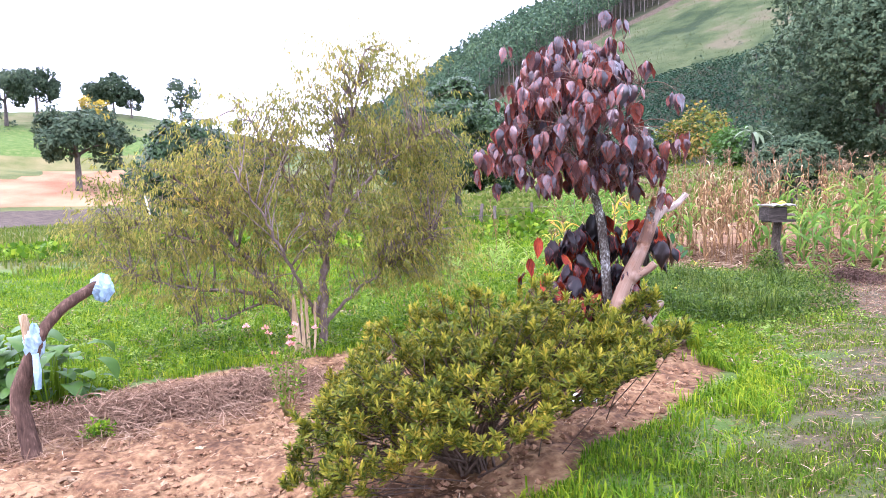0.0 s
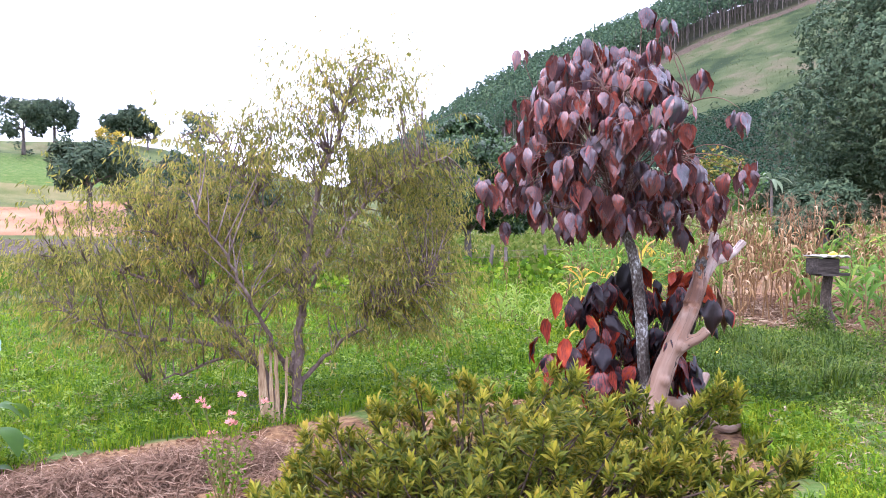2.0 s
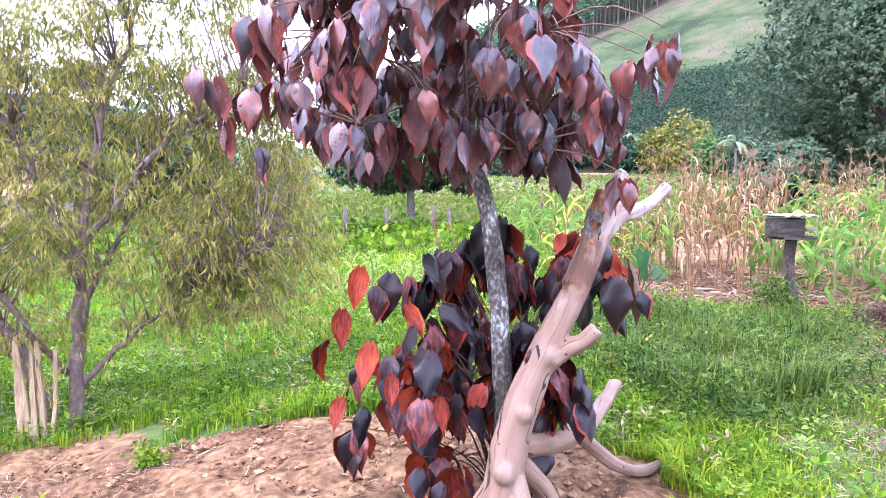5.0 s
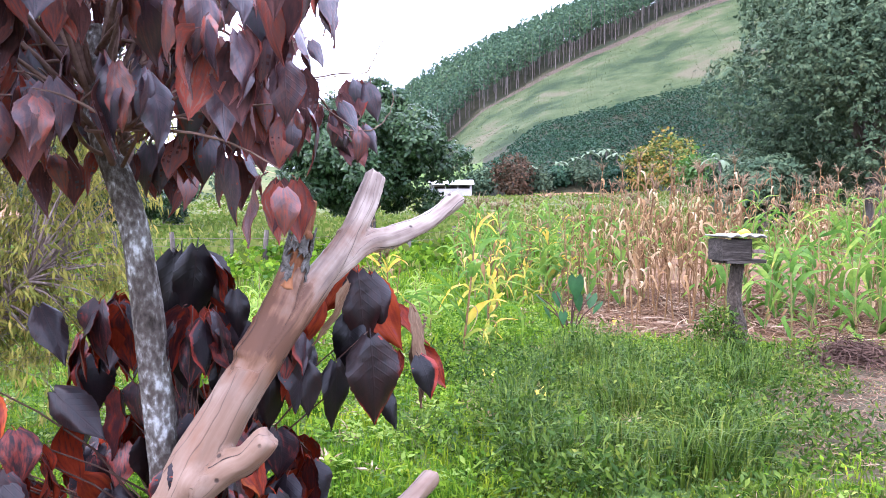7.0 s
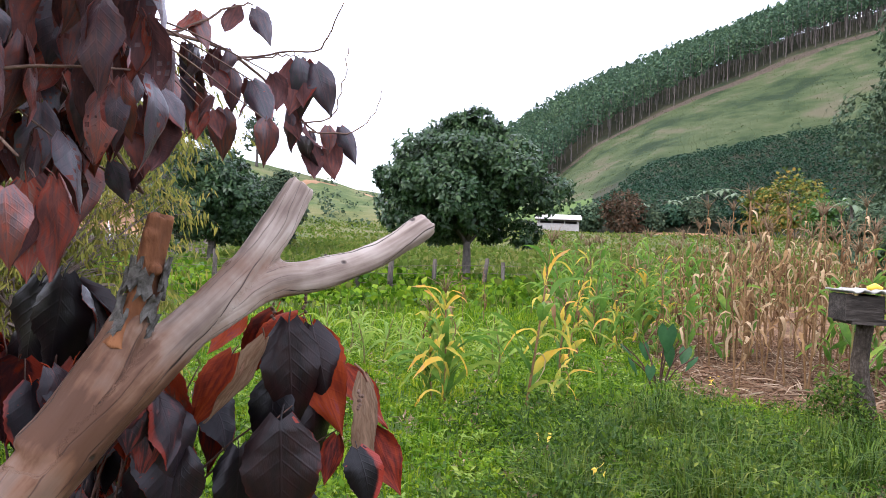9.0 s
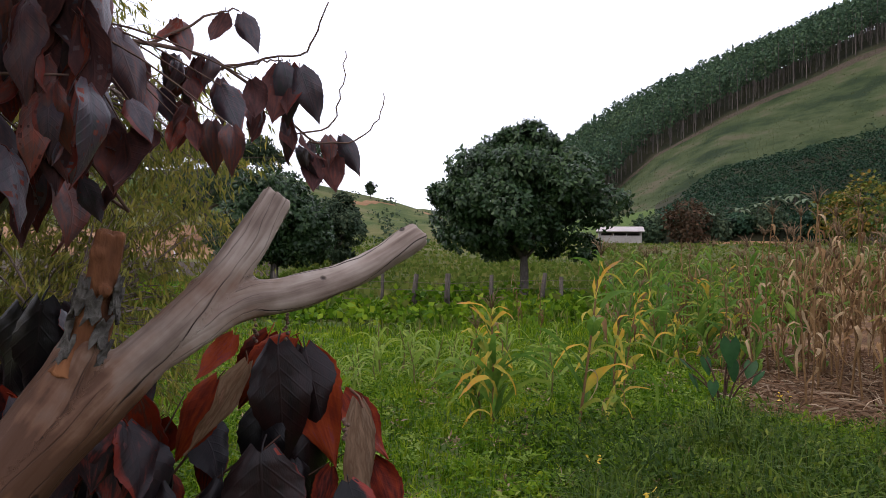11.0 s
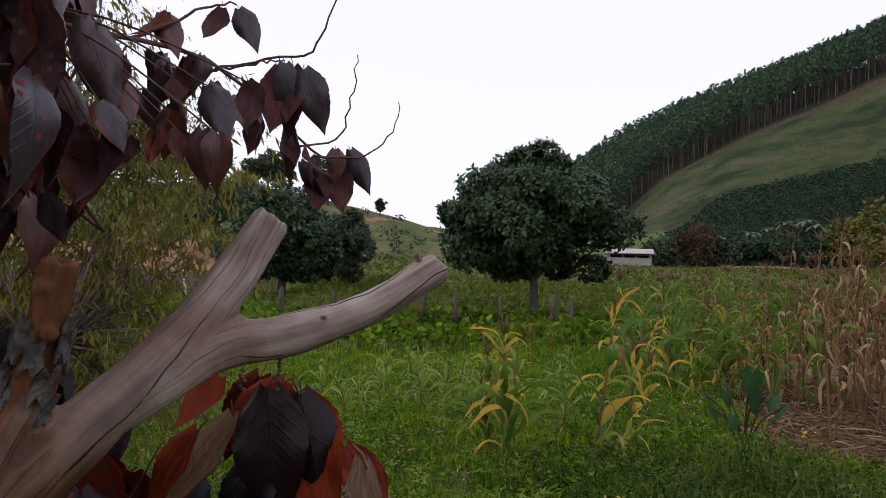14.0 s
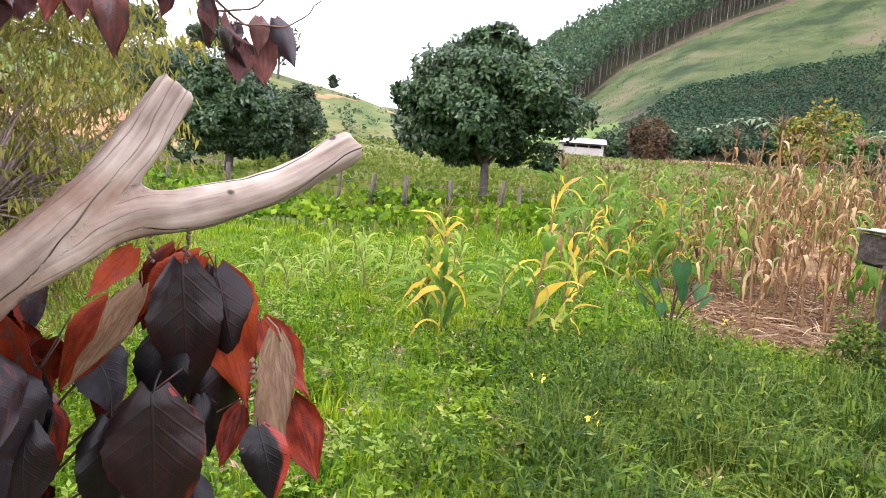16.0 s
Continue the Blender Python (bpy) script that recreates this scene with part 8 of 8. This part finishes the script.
def make_grass():
    x, y = field_points(310000, 1.2, 24, -46, 46, 0.85)
    nx, ny = rng.uniform(0.3, 6.5, 110000), rng.uniform(1.8, 9, 110000)
    x, y = np.concatenate([x, nx]), np.concatenate([y, ny])
    dry = smooth01(0.5 + inside(LITTER, x, y) / 1.2)
    worn = smooth01(0.1 + inside(YARD, x, y) / 1.5) * smooth01(0.2 + 0.9 * wavy(x, y, 0.9, 7))
    keep = ~bare(x, y) & (rng.random(len(x)) > np.maximum(0.85 * dry, 0.65 * worn))
    x, y = x[keep], y[keep]
    lush = lushness(x, y)
    pick = rng.random(len(x)) < 0.2 + 0.8 * lush + 0.5 * (np.abs(inside(BED, x, y) + 0.25) < 0.45)
    thin = rng.random(len(x)) < 0.8
    tall = (0.045 + 0.085 * lush) * (0.35 + 0.7 * smooth01(0.5 + 0.8 * wavy(x, y, 0.16, 4)) + 0.6 * smooth01(0.4 + 0.9 * wavy(x, y, 0.5, 11)))
    wide = 0.009 + 0.0006 * (y - 7).clip(0)
    k = pick
    blades("meadow_grass", x[k], y[k], tall[k], wide[k], M["grass"], "lush green grass of the meadow and yard", 0.95)
    k = ~pick & (thin | (y < 6))
    blades("yard_grass", x[k], y[k], tall[k], wide[k] * 0.9, M["lawn"], "short drying yard grass with bare patches", 0.95)
    # coarse tufts edging the bed and scattered in the meadow
    tx, ty = field_points(1500, 2.2, 16, -45, 40, 1.0)
    k = ~bare(tx, ty) & (rng.random(1500) < 0.9 * smooth01(lushness(tx, ty) * 2 - 0.6) + 0.5 * (np.abs(inside(BED, tx, ty) + 0.3) < 0.4))
    tx, ty = tx[k], ty[k]
    x, y = np.repeat(tx, 42) + rng.normal(size=len(tx) * 42) * 0.09, np.repeat(ty, 42) + rng.normal(size=len(tx) * 42) * 0.09
    blades("coarse_grass", x, y, 0.16, 0.011, M["grass"], "coarse green grass tufts", 1.1)
    # taller weeds near the path
    x, y = field_points(34000, 7.0, 12.5, -2, 27, 1.0)
    patch = inside([(2.7, 8.4), (4.4, 8.9), (5.5, 10.2), (6.2, 11.6), (5.7, 12.8), (4.0, 13.2), (2.6, 11.2)], x, y)
    k = (patch > 0.3 + 0.5 * wavy(x, y, 0.7, 1)) & ~bare(x, y)
    blades("tall_weed_grass", x[k], y[k], 0.15 + 0.26 * smooth01(0.5 + 0.9 * wavy(x[k], y[k], 0.3, 9)), 0.011, M["tallgrass"], "tall green weeds and grass by the path", 1.25)
    x, y = x[k][::9] + 0.03, y[k][::9]
    blades("seeding_grass", x, y, 0.4, 0.004, M["lawn"], "thin pale seeding grass stems", 0.8)
    # far meadow
    x, y = field_points(45000, 22, 75, -36, 34, 0.8)
    k = ~bare(x, y)
    blades("far_meadow_grass", x[k], y[k], 0.34 * (0.6 + 0.6 * smooth01(0.5 + wavy(x[k], y[k], 3, 2))), 0.05, M["lawn"], "rough grass of the far meadow", 0.6)
    x, y = field_points(45000, 26, 115, -28, 32, 0.9)
    k = ~bare(x, y) & (rng.random(len(x)) < 0.25 + 0.75 * smooth01(0.5 + wavy(x, y, 2.6, 4)))
    x, y = x[k], y[k]
    p = np.stack([x, y, ground_z(x, y) + rng.uniform(0.02, 0.4, len(x)) * (0.4 + smooth01(0.4 + wavy(x, y, 5, 1)))], -1)
    tagged(new("far_meadow_weeds", leafy("far_meadow_weeds", CLUMP, p, rng.normal(size=p.shape) + (0, 0, 0.5), rng.normal(size=p.shape) + (0, 0, 0.8), rng.uniform(0.15, 0.45, len(p)), M["lawn"])), "rough olive weeds of the meadow beyond the fence", "weeds", kind="stuff")
    # leafy wisps standing in the tall patch
    x, y = field_points(60000, 5.5, 12.5, -4, 26, 1.0)
    k = (inside([(2.9, 8.6), (4.4, 8.9), (5.7, 10.2), (6.2, 11.6), (5.9, 12.6), (4.0, 13.2), (2.2, 11.6)], x, y) > -0.1 + 0.45 * wavy(x, y, 0.5, 1)) & ~bare(x, y)
    x, y = x[k], y[k]
    p = np.stack([x, y, ground_z(x, y) + 0.02 + 0.32 * rng.random(len(x)) * smooth01(0.55 + 0.7 * wavy(x, y, 0.35, 5))], -1)
    tagged(new("tall_weeds", leafy("tall_weeds", SLIM, p, rng.normal(size=p.shape) + (0, 0, 0.3), rng.normal(size=p.shape) + (0, 0, 0.7), rng.uniform(0.025, 0.075, len(p)), M["tallgrass"])), "wispy leafy weeds standing in the tall grass", "weeds", kind="stuff")
    # broad weeds among the grass
    x, y = field_points(230000, 4.5, 20, -48, 30, 0.95)
    k = ~bare(x, y) & (rng.random(len(x)) < lushness(x, y) * (0.35 + 0.65 * smooth01(0.5 + wavy(x, y, 0.6, 6))))
    x, y = x[k], y[k]
    p = np.stack([x, y, ground_z(x, y) + rng.uniform(0.02, 0.12, len(x)) + 0.05 * smooth01(wavy(x, y, 0.9, 3))], -1)
    tagged(new("meadow_weeds", leafy("meadow_weeds", FLAT, p, rng.normal(size=p.shape) * (1, 1, 0.35), rng.normal(size=p.shape) * 0.5 + (0, 0, 1), rng.uniform(0.02, 0.052, len(p)) * (1 + 0.04 * (y - 8).clip(0)), M["weed"])), "low broad-leaved weeds covering the meadow", "weeds", kind="stuff")


make_grass()


def make_low_plants():
    """Leafy rosettes of several kinds dotted through the meadow."""
    for name, count, leaf, mat, label in (("broad_weed_rosettes", 900, 0.075, "weed", "broad dark weed rosettes among the grass"), ("pale_weed_rosettes", 700, 0.055, "cornyoung", "pale yellow-green weed rosettes among the grass"), ("dry_grass_wisps", 500, 0.07, "straw", "small wisps of dry grass in the meadow")):
        x, y = field_points(count, 5.5, 17, -40, 30, 1.0)
        k = ~bare(x, y) & (rng.random(count) < 1.1 * lushness(x, y) ** 1.6)
        x, y = x[k], y[k]
        p = np.repeat(np.stack([x, y, ground_z(x, y) + 0.06], -1), 14, 0)
        d = unit(rng.normal(size=p.shape) * (1, 1, 0.25) + (0, 0, 0.35))
        p = p + d * rng.uniform(0.0, 0.05, len(p))[:, None] + (0, 0, 1) * rng.uniform(0, 0.07, len(p))[:, None]
        tagged(new(name, leafy(name, OVAL if mat != "straw" else LANCE, p, d, rng.normal(size=p.shape) * 0.4 + (0, 0, 1), leaf * rng.uniform(0.5, 1.3, len(p)), M[mat])), label, "weeds", kind="stuff")


make_low_plants()


for x_, y_, s_ in ((-0.62, 7.2, 1.0), (-0.5, 8.35, 0.8), (-3.0, 6.3, 0.7), (-0.85, 5.6, 0.6)):
    small_shrub(x_, y_, [(0, 0, 0.1 * s_, 0.11 * s_, 0.09 * s_), (0.06 * s_, 0.02, 0.08 * s_, 0.07 * s_, 0.06 * s_)], 16, 0.045, M["weed"], "garden_seedling", "small green seedling growing in the clay bed", "seedling")

# ---- small things on the ground ----
def crumple(name, x, y, size, mat, label, category):
    z = zed(x, y)
    g = Geo()
    n = 7
    gx, gy = np.meshgrid(np.linspace(-1, 1, n), np.linspace(-1, 1, n))
    h = rng.uniform(0, 0.6, gx.shape) * (1.2 - np.hypot(gx, gy) * 0.5)
    v = np.stack([x + gx * size * (1 + 0.2 * rng.uniform(-1, 1, gx.shape)), y + gy * size * 0.7, z + 0.01 + h * size], -1).reshape(-1, 3)
    f = [(i * n + j, i * n + j + 1, (i + 1) * n + j + 1, (i + 1) * n + j) for i in range(n - 1) for j in range(n - 1)]
    lo = v - (0, 0, 0.004)
    g.add(v, f).add(lo, [q[::-1] for q in f])
    return tagged(new(name, g.mesh(name, mat, False)), label, category)


crumple("plastic_scrap", 1.12, 5.85, 0.13, M["trash"], "crumpled white plastic scrap under the bush", "litter")
crumple("plastic_scrap", 1.28, 5.95, 0.07, M["trash"], "crumpled white plastic scrap under the bush", "litter")
crumple("paper_scrap", -1.98, 5.95, 0.04, M["stake"], "small pale scrap lying on the bed", "litter")
crumple("dry_leaf_scrap", -2.75, 5.35, 0.06, M["straw"], "curled dry leaf lying on the bed", "leaf")
for x_, y_ in ((3.3, 10.15), (3.0, 10.9), (4.95, 14.1)):
    z_ = zed(x_, y_) + 0.2
    plant_ = thing("yellowing_weed", (x_, y_, z_ - 0.2), "bright yellow dying weed leaves among the grass", "weed")
    part("stem", Geo().tube([(x_, y_, z_ - 0.22), (x_ + 0.01, y_, z_ - 0.08), (x_, y_, z_)], [0.004, 0.003, 0.002], 5).mesh("stem", M["weed"]), plant_)
    for k_ in range(6):
        d_ = unit(rng.normal(size=(1, 3)) * (1, 1, 0.4) + (0, 0, 0.2))
        part("leaf", leafy("leaf", OVAL, np.array([[x_, y_, z_]]) + rng.normal(size=(1, 3)) * (0.03, 0.03, 0.025), d_, rng.normal(size=(1, 3)) + (0, -0.6, 1), rng.uniform(0.03, 0.065, 1), M["fruit"]), plant_)
